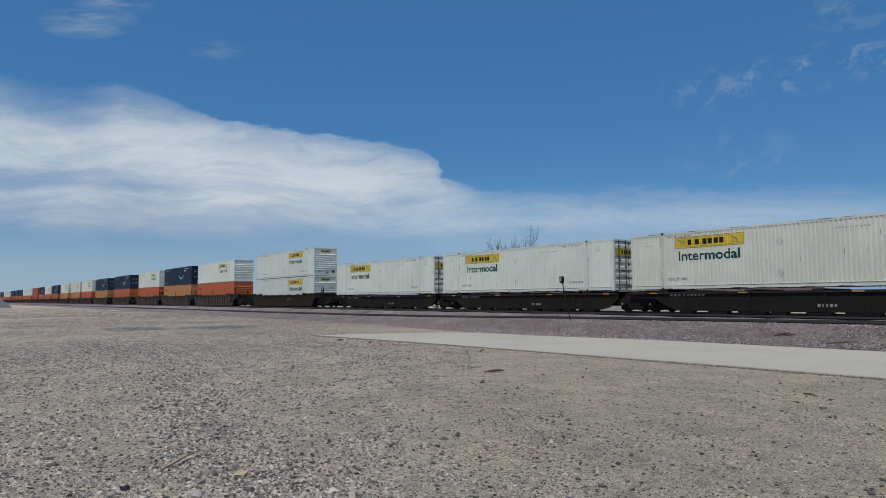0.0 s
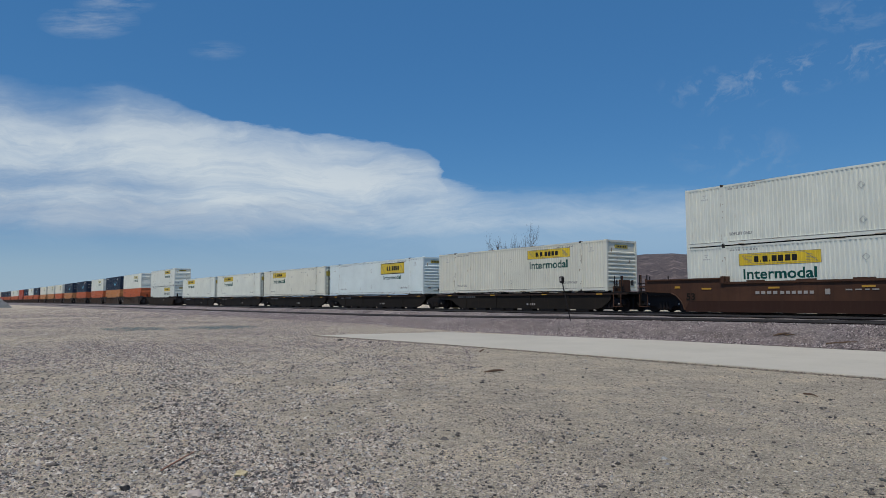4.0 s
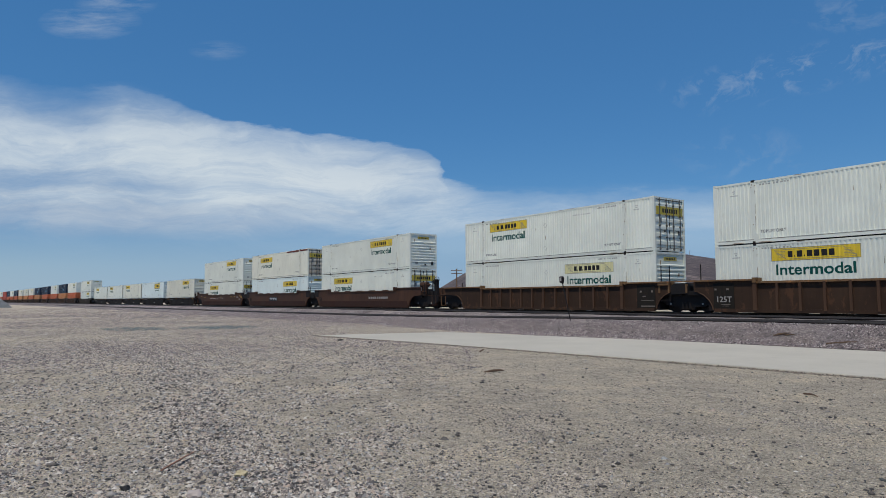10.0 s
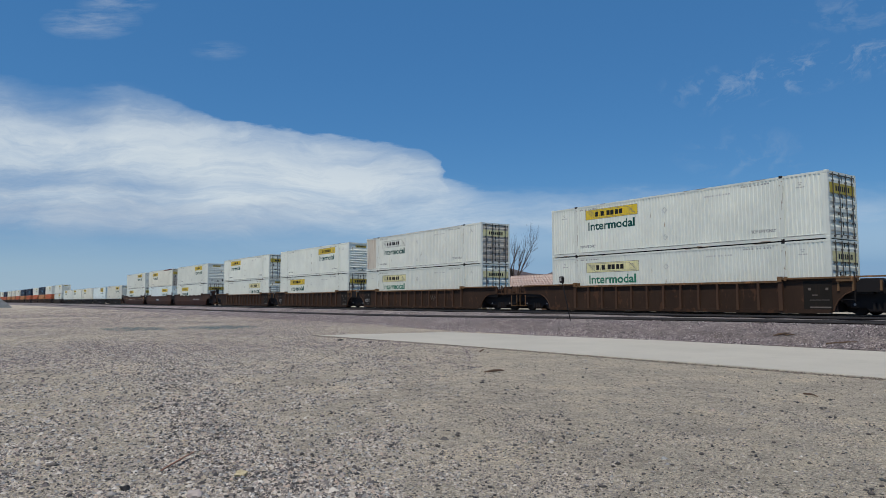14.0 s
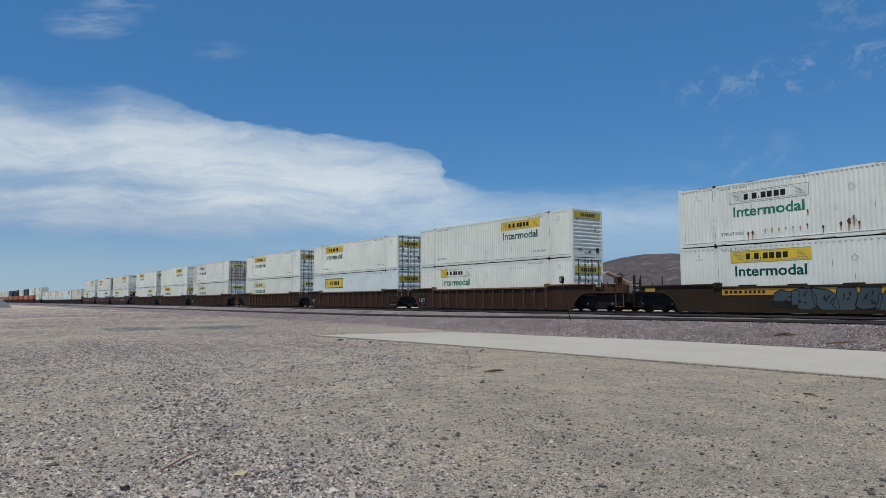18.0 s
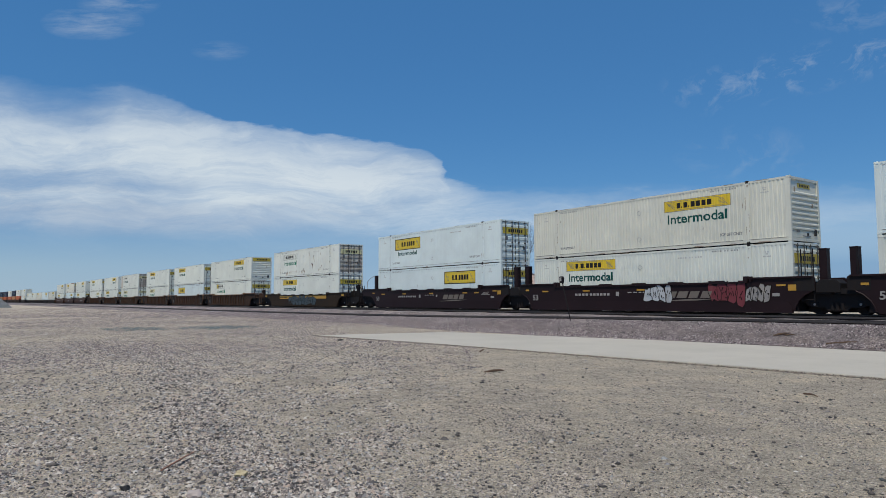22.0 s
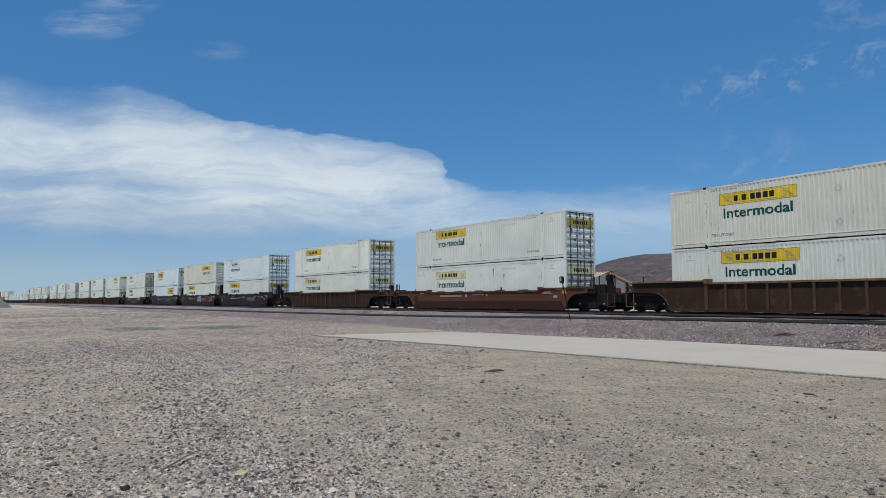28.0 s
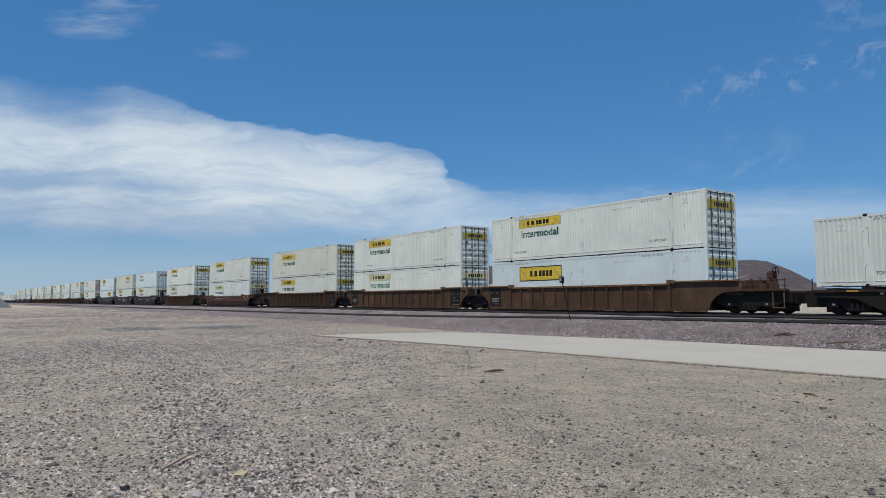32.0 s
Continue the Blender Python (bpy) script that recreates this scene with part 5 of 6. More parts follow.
# ---- ground, ballast, tracks ----
def smooth01(a, b, x):
    t = np.clip((x - a) / (b - a), 0, 1)
    return t * t * (3 - 2 * t)


def bend_np(x):
    return np.where(x < 0, -BEND * np.minimum(-x, 900.0) ** 2, 0.0)


def near_rail_top(x):
    """The nearest siding dips gently to the left."""
    return np.interp(x, [-400, -60, -38, -29, -20, -8, 60], [0.36, 0.40, 0.45, 0.51, 0.62, 0.70, 0.70])


# coarse gravel drifts across the yard: course, half width, strength
BAND_A = (((-3.9, 2.0), (-6.4, 1.9), (-9.6, 2.6), (-14.5, 3.6), (-25.0, 3.0)), 0.55, 0.6)
BAND_B = (((-4.6, 4.6), (-9.0, 6.0), (-13.5, 8.0), (-24.0, 8.5)), 0.45, 0.3)


def line_distance(x, y, pts):
    """Distance to a bent line."""
    best = np.full_like(x, 1e9)
    for (ax, ay), (bx, by) in zip(pts, pts[1:]):
        t = np.clip(((x - ax) * (bx - ax) + (y - ay) * (by - ay)) / ((bx - ax) ** 2 + (by - ay) ** 2), 0, 1)
        best = np.minimum(best, np.hypot(x - ax - t * (bx - ax), y - ay - t * (by - ay)))
    return best


def ground_height(x, y):
    yy = y - bend_np(x)
    z = 0.22 * smooth01(18.9, 20.5, yy) + 0.10 * smooth01(20.0, 24.0, yy)
    for pts, wid, k in (BAND_A, BAND_B):
        z = z + 0.05 * k * np.exp(-(line_distance(x, y, pts) / wid) ** 2)
    z = z + 0.025 * np.sin(x * 0.35 + 1.3) * np.cos(y * 0.42) * smooth01(2.0, 6.0, np.hypot(x, y)) * (1 - smooth01(17, 19, yy))
    return z


def grid_mesh(name, xs, ys, height, mat):
    X, Y = np.meshgrid(xs, ys)
    Z = height(X, Y)
    v = np.stack([X, Y, Z], -1).reshape(-1, 3)
    n, m = len(ys), len(xs)
    i = (np.arange(n - 1)[:, None] * m + np.arange(m - 1)[None]).reshape(-1)
    f = np.stack([i, i + 1, i + m + 1, i + m], 1)
    me = bpy.data.meshes.new(name)
    me.from_pydata(v.tolist(), [], f.tolist())
    me.materials.append(mat)
    me.polygons.foreach_set("use_smooth", [True] * len(f))
    return me


def spread(lo, hi, near, step):
    """Grid lines close together within near, ever wider outwards."""
    a = list(np.arange(near[0], near[1] + step, step))
    s, x = step, a[-1]
    while x < hi:
        s *= 1.22
        x += s
        a.append(x)
    s, x = step, a[0]
    while x > lo:
        s *= 1.22
        x -= s
        a.insert(0, x)
    return np.array(a)


ground = tagged(new("ground", grid_mesh("ground", spread(-3600, 3600, (-60, 12), 0.6), spread(-3600, 3600, (-4, 40), 0.5), ground_height, SAND)),
                "sandy grey-tan gravel yard scattered with pebbles", "ground", kind="structure")


def ballast_section(x):
    nr = near_rail_top(x) - 0.085
    return [(18.85, -0.07), (19.55, nr * 0.55), (20.35, nr), (22.7, nr), (23.3, 0.63), (24.7, 0.63), (25.1, 0.52), (33.0, 0.52), (34.4, 0.15)]


def build_ballast():
    g = Geo()
    xs = list(np.arange(-700, -60, 8.0)) + list(np.arange(-60, 40, 0.8)) + [60, 120, 300]
    k = 9
    r = random.Random(2)
    for x in xs:
        off = float(bend_np(np.array(x)))
        g.v += [(x, y + off + r.uniform(-0.07, 0.07), z + r.uniform(-0.025, 0.025)) for y, z in ballast_section(x)]
    for i in range(len(xs) - 1):
        g.f += [(i * k + j, (i + 1) * k + j, (i + 1) * k + j + 1, i * k + j + 1) for j in range(k - 1)]
    return tagged(new("ballast", g.mesh("ballast", BALLAST)), "purple-grey crushed-stone ballast bed under the tracks", "ballast", kind="structure")


build_ballast()


def rail_mesh(y, top, head):
    g = Geo()
    sec = [(-0.036, -0.04), (-0.036, 0.0), (0.036, 0.0), (0.036, -0.04)] if head else [(-0.075, -0.185), (-0.075, -0.165), (-0.012, -0.13), (-0.012, -0.05), (-0.036, -0.0405), (0.036, -0.0405), (0.012, -0.05), (0.012, -0.13), (0.075, -0.165), (0.075, -0.185)]
    k = len(sec)
    xs = list(np.arange(-700, -60, 10.0)) + list(np.arange(-60, 30, 3.0)) + [60, 120, 300]
    for x in xs:
        off, z = float(bend_np(np.array(x))), float(top(x))
        g.v += [(x, y + off + a, z + b) for a, b in sec]
    for i in range(len(xs) - 1):
        g.f += [(i * k + j, (i + 1) * k + j, (i + 1) * k + (j + 1) % k, i * k + (j + 1) % k) for j in range(k)]
    return g.mesh("rail", RAILHEAD if head else RAILSTEEL)


def build_track(centre, top, label):
    t = root("railway_track", label, "railway track", "parallel tracks", "structure")
    for s in (-0.7175, 0.7175):
        rail = part("rail", rail_mesh(centre + s, top, False), t, "rusty steel rail")
        part("rail_head", rail_mesh(centre + s, top, True), rail, "worn bright rail head")
    g = Geo()
    x = -60.0
    while x < 20:
        off, z = float(bend_np(np.array(x))), float(top(x))
        g.box(x, x + 0.23, centre + off - 1.28, centre + off + 1.28, z - 0.34, z - 0.188)
        x += 0.55
    tagged(part("sleepers", g.mesh("sleepers", TIMBER), t, "dark timber sleepers in ballast"), kind="stuff")


build_track(21.72, near_rail_top, "rusty siding track nearest the yard, dipping gently")
build_track(26.12, lambda x: 0.70, "empty middle track on ballast")
build_track(CENTRE, lambda x: 0.70, "track that carries the container train")


def scatter(name, mat, label, category, xs, ys, zs, sizes, seed, flat=0.6, simple=False):
    """Many small faceted stones in one mesh."""
    r = np.random.RandomState(seed)
    base = np.array([(1, 0, 0), (-1, 0, 0), (0, 1, 0), (0, -1, 0), (0, 0, 1), (0, 0, -1), (.6, .6, .5), (-.6, .6, .45), (.6, -.6, .45), (-.6, -.6, .5)], float)
    tri = np.array([(0, 6, 4), (6, 2, 4), (2, 7, 4), (7, 1, 4), (1, 9, 4), (9, 3, 4), (3, 8, 4), (8, 0, 4), (0, 2, 6), (2, 1, 7), (1, 3, 9), (3, 0, 8), (2, 0, 5), (1, 2, 5), (3, 1, 5), (0, 3, 5)])
    if simple:
        base = np.array([(1, 0, 0), (-1, 0, 0), (0, 1, 0), (0, -1, 0), (0.25, 0.2, 1), (-0.3, -0.15, 0.85)], float)
        tri = np.array([(0, 2, 4), (2, 5, 4), (2, 1, 5), (1, 3, 5), (3, 4, 5), (3, 0, 4)])
    n, k = len(xs), len(base)
    v = np.repeat(base[None], n, 0) * r.uniform(0.55, 1.3, (n, k, 1))
    v *= np.stack([np.ones(n), r.uniform(0.6, 1.0, n), r.uniform(flat * 0.6, flat * 1.3, n)], 1)[:, None]
    a = r.uniform(0, 2 * np.pi, n)
    ca, sa = np.cos(a)[:, None], np.sin(a)[:, None]
    x, y = v[..., 0] * ca - v[..., 1] * sa, v[..., 0] * sa + v[..., 1] * ca
    s = np.asarray(sizes)[:, None]
    v = np.stack([x * s + xs[:, None], y * s + ys[:, None], v[..., 2] * s + zs[:, None] + (0.0 if simple else 0.2) * s], -1).reshape(-1, 3)
    f = (tri[None] + k * np.arange(n)[:, None, None]).reshape(-1, 3)
    me = bpy.data.meshes.new(name)
    me.vertices.add(len(v))
    me.vertices.foreach_set("co", v.ravel())
    me.loops.add(f.size)
    me.loops.foreach_set("vertex_index", f.ravel().astype(np.int32))
    me.polygons.add(len(f))
    me.polygons.foreach_set("loop_start", np.arange(0, f.size, 3, dtype=np.int32))
    me.update(calc_edges=True)
    me.materials.append(mat)
    return tagged(new(name, me), label, category, kind="stuff")


def lumpy(x, y, s, seed):
    """A cheap smooth random field for denser and thinner patches."""
    r = np.random.RandomState(seed)
    t = np.zeros_like(x)
    for i in range(6):
        a, p, f = r.uniform(0, 2 * np.pi), r.uniform(0, 6.28), s * r.uniform(0.6, 2.2)
        t += np.sin((x * np.cos(a) + y * np.sin(a)) * f + p)
    return t / 3.0


def yard_stones():
    r = np.random.RandomState(4)
    # polar spread before the camera, thinning with distance
    n = 620000
    d = 3.6 * np.exp(r.uniform(0, 1, n) ** 0.9 * math.log(45 / 3.6))
    az = radians(54.5) + r.uniform(-0.66, 0.66, n)
    x, y = -np.sin(az) * d, np.cos(az) * d
    yy = y - bend_np(x)
    side = (az - radians(54.5)) / 0.66                      # +1 far left
    dens = 0.24 + 0.24 * lumpy(x, y, 0.9, 1) + 0.30 * lumpy(x, y, 3.1, 21) + 0.34 * side - 0.22 * np.clip((d - 7) / 6, 0, 1) * (side < 0.3) + 0.42 * np.clip((6.2 - d) / 3, 0, 1) * (side > -0.45)
    for pts, wid, k in (BAND_A, BAND_B):
        dens = dens + k * np.exp(-(line_distance(x, y, pts) / (wid * np.clip(d / 7, 0.6, 2.5))) ** 2)
    keep = (r.uniform(0, 1, n) < np.clip(dens, 0.06, 1)) & (yy < 18.8) & (yy > -30)
    pad = inside_pad(x, y)
    keep &= ~pad
    x, y, d = x[keep], y[keep], d[keep]
    s = 0.005 + 0.0098 * r.gamma(1.05, 0.92, len(x)) * np.where(side[keep] > 0.1, np.clip(d / 8, 0.8, 1.5), np.clip(d / 8, 0.5, 0.8))
    s = np.minimum(s * 0.80, np.where(side[keep] > 0.1, 0.030, 0.015))
    z = ground_height(x, y)
    west = side[keep] + 0.25 * lumpy(x, y, 0.7, 51) > 0.0
    for name, mat, label, pick, seed in (("yard_pebbles", PEBBLES, "loose mixed pebbles strewn over the yard", west, 5), ("fine_pebbles", SANDSTONES, "fine dusty pebbles bedded in the sand", ~west, 25)):
        scatter(name, mat, label, "pebbles", x[pick], y[pick], z[pick], s[pick], seed, 0.6, simple=True)
    # a thin scatter all round the camera
    n = 50000
    d = 0.9 * np.exp(r.uniform(0, 1, n) * math.log(34 / 0.9))
    az = r.uniform(0, 2 * np.pi, n)
    x, y = -np.sin(az) * d, np.cos(az) * d
    keep = (y - bend_np(x) < 18.8) & ~inside_pad(x, y) & (r.uniform(0, 1, n) < np.clip(0.55 + 0.4 * lumpy(x, y, 0.9, 1), 0.1, 1))
    x, y = x[keep], y[keep]
    scatter("surrounding_pebbles", PEBBLES, "loose mixed pebbles thinly strewn all round", "pebbles", x, y, ground_height(x, y), 0.006 + 0.009 * r.gamma(1.6, 0.6, len(x)), 7, simple=True)
    # larger dark stones
    n = 8500
    d = 4.0 * np.exp(r.uniform(0, 1, n) * math.log(28 / 4.0))
    az = radians(54.5) + r.uniform(-0.66, 0.66, n)
    x, y = -np.sin(az) * d, np.cos(az) * d
    keep = (y - bend_np(x) < 18.5) & ~inside_pad(x, y)
    x, y = x[keep], y[keep]
    scatter("loose_stones", stones_material("dark_stones", [(0.07, 0.064, 0.061), (0.10, 0.087, 0.08), (0.14, 0.124, 0.112), (0.36, 0.33, 0.30), (0.055, 0.051, 0.05), (0.09, 0.095, 0.092)]),
            "scattered larger dark stones", "stones", x, y, ground_height(x, y), 0.0068 + 0.0055 * r.gamma(1.2, 0.8, len(x)), 6, 0.6)
    # coarse dark gravel lying in clumps along the drifts
    n = 26000
    d = 4.0 * np.exp(r.uniform(0, 1, n) * math.log(30 / 4.0))
    az = radians(54.5) + r.uniform(-0.35, 0.66, n)
    x, y = -np.sin(az) * d, np.cos(az) * d
    near = np.zeros(n)
    for pts, wid, k in (BAND_A, BAND_B):
        near = np.maximum(near, np.exp(-(line_distance(x, y, pts) / (1.5 * wid * np.clip(d / 7, 0.7, 2.5))) ** 2))
    clump = np.clip(lumpy(x, y, 4.2, 33) - 0.25, 0, 1) * (0.12 + near) + 0.02 * near
    keep = (r.uniform(0, 1, n) < clump) & (y - bend_np(x) < 18.3) & ~inside_pad(x, y)
    x, y, d = x[keep], y[keep], d[keep]
    scatter("coarse_gravel", stones_material("coarse_dark_gravel", [(0.10, 0.09, 0.088), (0.19, 0.165, 0.16), (0.07, 0.064, 0.063), (0.26, 0.23, 0.215), (0.14, 0.12, 0.12), (0.42, 0.39, 0.36), (0.30, 0.31, 0.30)]),
            "coarse grey-purple gravel in clumps", "gravel", x, y, ground_height(x, y), (0.008 + 0.007 * r.gamma(1.4, 0.7, len(x))) * np.clip(d / 8, 0.7, 1.4), 18, 0.7)
    # dark chips along the slab's edge, for its dirt and its shadow line
    n = 5200
    x = r.uniform(-24.0, 3.5, n)
    y = np.interp(x, PAD_X, PAD_Y) - np.abs(r.normal(0, 0.08, n)) + 0.015
    scatter("edge_dirt", stones_material("dark_brown_dirt", [(0.16, 0.13, 0.10), (0.10, 0.085, 0.07), (0.24, 0.20, 0.16)]),
            "dark dirt and chips along the slab edge, also standing for its shadow", "dirt", x, y, ground_height(x, y), r.uniform(0.012, 0.034, n), 16, 0.9, simple=True)


PAD_X, PAD_Y = (-23.84, -18.46, -11.37, -7.46, -4.96, 4.5), (11.11, 11.72, 12.35, 12.66, 12.72, 13.1)
FAR_X, FAR_Y = (-23.84, -22.78, -13.63, -7.71, 4.5), (11.12, 16.43, 18.55, 18.95, 19.0)
PAD = list(zip(PAD_X, PAD_Y)) + list(zip(FAR_X, FAR_Y))[:0:-1]


def inside_pad(x, y):
    return (x > PAD_X[0]) & (x < 4.5) & (y > np.interp(x, PAD_X, PAD_Y) - 0.05) & (y < np.interp(x, FAR_X, FAR_Y))


yard_stones()


def ballast_stones():
    r = np.random.RandomState(8)
    n = 92000
    x = -70 + 78 * r.uniform(0, 1, n) ** 0.8
    t = r.uniform(0, 1, n)
    yy = 17.65 + t * 3.10
    nr = near_rail_top(x) - 0.085
    z = np.interp(yy, [18.2, 19.0, 19.55], [0.0, 0.07, 0.25])
    z = np.where(yy > 19.55, nr * (0.55 + 0.45 * np.clip((yy - 19.55) / 0.8, 0, 1)), z)
    z = np.where(yy < 18.9, np.maximum(z * (yy > 18.2), ground_height(x, yy + bend_np(x))), z)
    keep = r.uniform(0, 1, n) < np.clip((yy - 17.3) / 1.0 - 0.9 * np.clip((-26 - x) / 6, 0, 1) * (yy < 18.6), 0, 1)
    keep &= ~(inside_pad(x, yy + bend_np(x)) & (yy < 18.95))
    x, yy, z = x[keep], yy[keep], z[keep]
    scatter("ballast_stones", BALLASTSTONES, "angular purple-grey ballast stones beside the siding", "ballast", x, yy + bend_np(x), z, r.uniform(0.016, 0.036, len(x)), 9, 0.9, simple=True)
    # the same stone spread thinly over the far yard
    n = 195000
    d = 13 * np.exp(r.uniform(0, 1, n) * math.log(150 / 13))
    az = radians(54.5) + r.uniform(-0.05, 0.64, n)
    x, y = -np.sin(az) * d, np.cos(az) * d
    thin = np.clip(0.46 + 0.42 * lumpy(x, y, 0.4, 12) + 0.35 * np.clip((y - 2) / 12, -1, 1), 0.12, 1) * np.clip((d - 13) / 12, 0.10, 1.0)
    keep = (y - bend_np(x) < 19.2) & (r.uniform(0, 1, n) < thin) & ~inside_pad(x, y)
    x, y, d = x[keep], y[keep], d[keep]
    scatter("far_gravel", BALLASTSTONES, "purple-grey gravel spread over the far yard", "gravel", x, y, ground_height(x, y), r.uniform(0.018, 0.04, len(x)) * np.clip(d / 40, 0.8, 1.8), 14, simple=True)
    # a patch of blue-green chippings in the yard
    n = 1500
    a, q = r.uniform(0, 2 * np.pi, n), r.uniform(0, 1, n) ** 0.8
    two = r.uniform(0, 1, n) < 0.6
    x = np.where(two, -34.5, -35.8) + 2.4 * q * np.cos(a) + 0.5 * lumpy(a * 9, q * 7, 1.0, 3)
    y = np.where(two, 10.6, 7.0) + np.where(two, 1.9, 1.5) * q * np.sin(a)
    scatter("blue_green_chippings", TEAL, "thin patch of blue-green chippings", "chippings", x, y, ground_height(x, y), r.uniform(0.02, 0.045, n), 10)


ballast_stones()


def concrete_pad():
    g = Geo()
    n = len(PAD)
    g.v += [(x, y, 0.03) for x, y in PAD] + [(x, y, -0.12) for x, y in PAD]
    g.f += [tuple(range(n)), tuple(range(2 * n - 1, n - 1, -1))] + [(i, n + i, n + (i + 1) % n, (i + 1) % n) for i in range(n)]
    tagged(new("pavement", g.mesh("pavement", CONCRETE, 0.008)), "pale worn concrete slab with dusty edges", "pavement", kind="structure")


concrete_pad()


# ---- things of the yard and behind the line ----
def marker_post():
    t = root("marker_post", "thin leaning rusty post with a small box head", "post")
    t.matrix_basis = pose(-19.33, 20.15, 0.56)
    part("pole", shared("marker_pole", DARKSTEEL, lambda g: g.tube((0.05, 0, -0.2), (-0.43, 0, 1.55), 0.023, 8)), t)
    part("head", shared("marker_head", DARKSTEEL, lambda g: g.prism([(-0.52, 1.50), (-0.38, 1.46), (-0.36, 1.70), (-0.42, 1.76), (-0.54, 1.74)], -0.07, 0.07), 0.01), t)
    part("lens", shared("marker_lens", PALEMARK, lambda g: g.box(-0.50, -0.40, -0.075, -0.069, 1.56, 1.71)), t, "pale weathered face")


marker_post()


def stick(name, label, a, b, r, mat):
    g = Geo()
    a, b = Vector(a), Vector(b)
    m = (a + b) / 2 + Vector((0.01, 0.015, 0.012))
    g.tube(a, m, r, 6, r * 0.9).tube(m, b, r * 0.9, 6, r * 0.5)
    tagged(new(name, g.mesh(name, mat)), label, name.split("_")[-1])


stick("dry_stick", "reddish dry stick lying on the gravel", (-5.66, 1.33, 0.03), (-6.1, 1.70, 0.045), 0.009, paint("reddish_dry_wood", (0.34, 0.19, 0.13), 0.9))
stick("dry_stick", "dark dry stick on the sand", (-4.88, 9.75, 0.02), (-4.6, 9.56, 0.025), 0.014, TIMBER)
stick("dry_stick", "short dark stick beside the slab", (-13.77, 11.0, 0.02), (-14.2, 11.5, 0.03), 0.02, TIMBER)
stick("dry_stick", "dark broken twig on the sand", (-9.75, 7.9, 0.02), (-9.75, 8.3, 0.05), 0.022, TIMBER)
stick("dry_stick", "dark broken twig on the sand", (-9.8, 8.15, 0.02), (-9.55, 8.2, 0.06), 0.016, TIMBER)
for xa, ya, xb, yb, zz in ((-10.5, 19.35, -10.15, 19.5, 0.30), (-10.35, 19.3, -10.1, 19.6, 0.34), (-10.2, 19.45, -9.9, 19.4, 0.31), (-8.85, 18.95, -8.4, 19.15, 0.16), (-8.6, 19.1, -8.15, 19.15, 0.19)):
    stick("dry_stick", "dead branch lying on the ballast shoulder", (xa, ya, zz), (xb, yb, zz + 0.04), 0.02, TIMBER)


def stone(x, y, s, colour, label, seed):
    r = random.Random(seed)
    bm = bmesh.new()
    bmesh.ops.create_icosphere(bm, subdivisions=2, radius=s)
    for v in bm.verts:
        k = 0.8 + 0.45 * noise.noise(v.co / s * 1.3 + Vector((seed, 0, 0)))
        v.co = Vector((v.co.x * k * 1.25, v.co.y * k, v.co.z * k * 0.6))
    me = bpy.data.meshes.new("stone")
    bm.to_mesh(me)
    bm.free()
    me.materials.append(paint("stone_%d" % seed, colour, 0.8, vary=0.2))
    ob = tagged(new("stone", me), label, "stone")
    ob.matrix_basis = pose(x, y, float(ground_height(np.array(x), np.array(y))) + s * 0.3, 0, 0, r.uniform(0, 180))


stone(-5.17, 1.79, 0.055, (0.50, 0.42, 0.26), "flat yellowish stone on the gravel", 1)
stone(-5.38, 1.02, 0.045, (0.03, 0.03, 0.032), "small black stone on the gravel", 2)
stone(-4.87, 1.37, 0.06, (0.42, 0.36, 0.33), "pale pinkish stone on the gravel", 3)
stone(-20.6, 10.45, 0.09, (0.10, 0.09, 0.085), "dark stone beside the slab corner", 4)
stone(-19.0, 10.7, 0.07, (0.12, 0.10, 0.10), "dark stone beside the slab edge", 5)


def bare_tree(x, y, height, lean, seed, label, spread=0.6):
    r = random.Random(seed)
    t = root("bare_tree", label, "tree", "leafless trees behind the line")
    t.matrix_basis = pose(x, y, float(ground_height(np.array(x), np.array(y))) - 0.05)
    trunk, limbs, twigs = Geo(), Geo(), Geo()

    def grow(p, d, length, rad, level):
        g = (trunk, limbs, limbs, twigs, twigs, twigs)[level]
        for i in range(3):
            q = p + d * length / 3
            g.tube(p, q, rad, 7 if level < 2 else 4, rad * 0.86)
            p, rad = q, rad * 0.86
            d = (d + Vector((r.uniform(-0.16, 0.16), r.uniform(-0.16, 0.16), r.uniform(-0.03, 0.14)))).normalized()
            if level and level < 5 and r.random() < 0.38:
                side = Vector((r.uniform(-1, 1), r.uniform(-1, 1), r.uniform(0.0, 0.6))).normalized()
                grow(p, (d * 0.6 + side * 0.75).normalized(), length * r.uniform(0.4, 0.65), rad * 0.6, level + 1)
        if level < 5:
            for i in range(2 if level else 3):
                side = Vector((r.uniform(-1, 1), r.uniform(-1, 1), r.uniform(0.0, 0.5))).normalized()
                grow(p, (d * 0.8 + side * spread + Vector((0.58 * lean, 0.81 * lean, 0.12)) * 0.6).normalized(), length * r.uniform(0.62, 0.85), rad * 0.72, level + 1)
    grow(Vector((0, 0, 0)), Vector((0.58 * lean, 0.81 * lean, 1)).normalized(), height * 0.28, height * 0.023, 0)
    part("trunk", trunk.mesh("trunk", BARK), t)
    part("limbs", limbs.mesh("limbs", BARK), t)
    part("crown", twigs.mesh("crown", BARK), t, "tangle of thin leafless twigs")


def at_ray(azimuth, dist):
    a = radians(azimuth)
    return -math.sin(a) * dist, math.cos(a) * dist


tx, ty = at_ray(47.9, 78)
bare_tree(tx, ty, 11.2, -0.20, 11, "grey leafless tree with thin forked limbs behind the line", 0.72)
tx, ty = at_ray(48.8, 79)
bare_tree(tx, ty, 10.3, 0.14, 23, "leaning leafless tree with upswept limbs behind the line", 0.36)


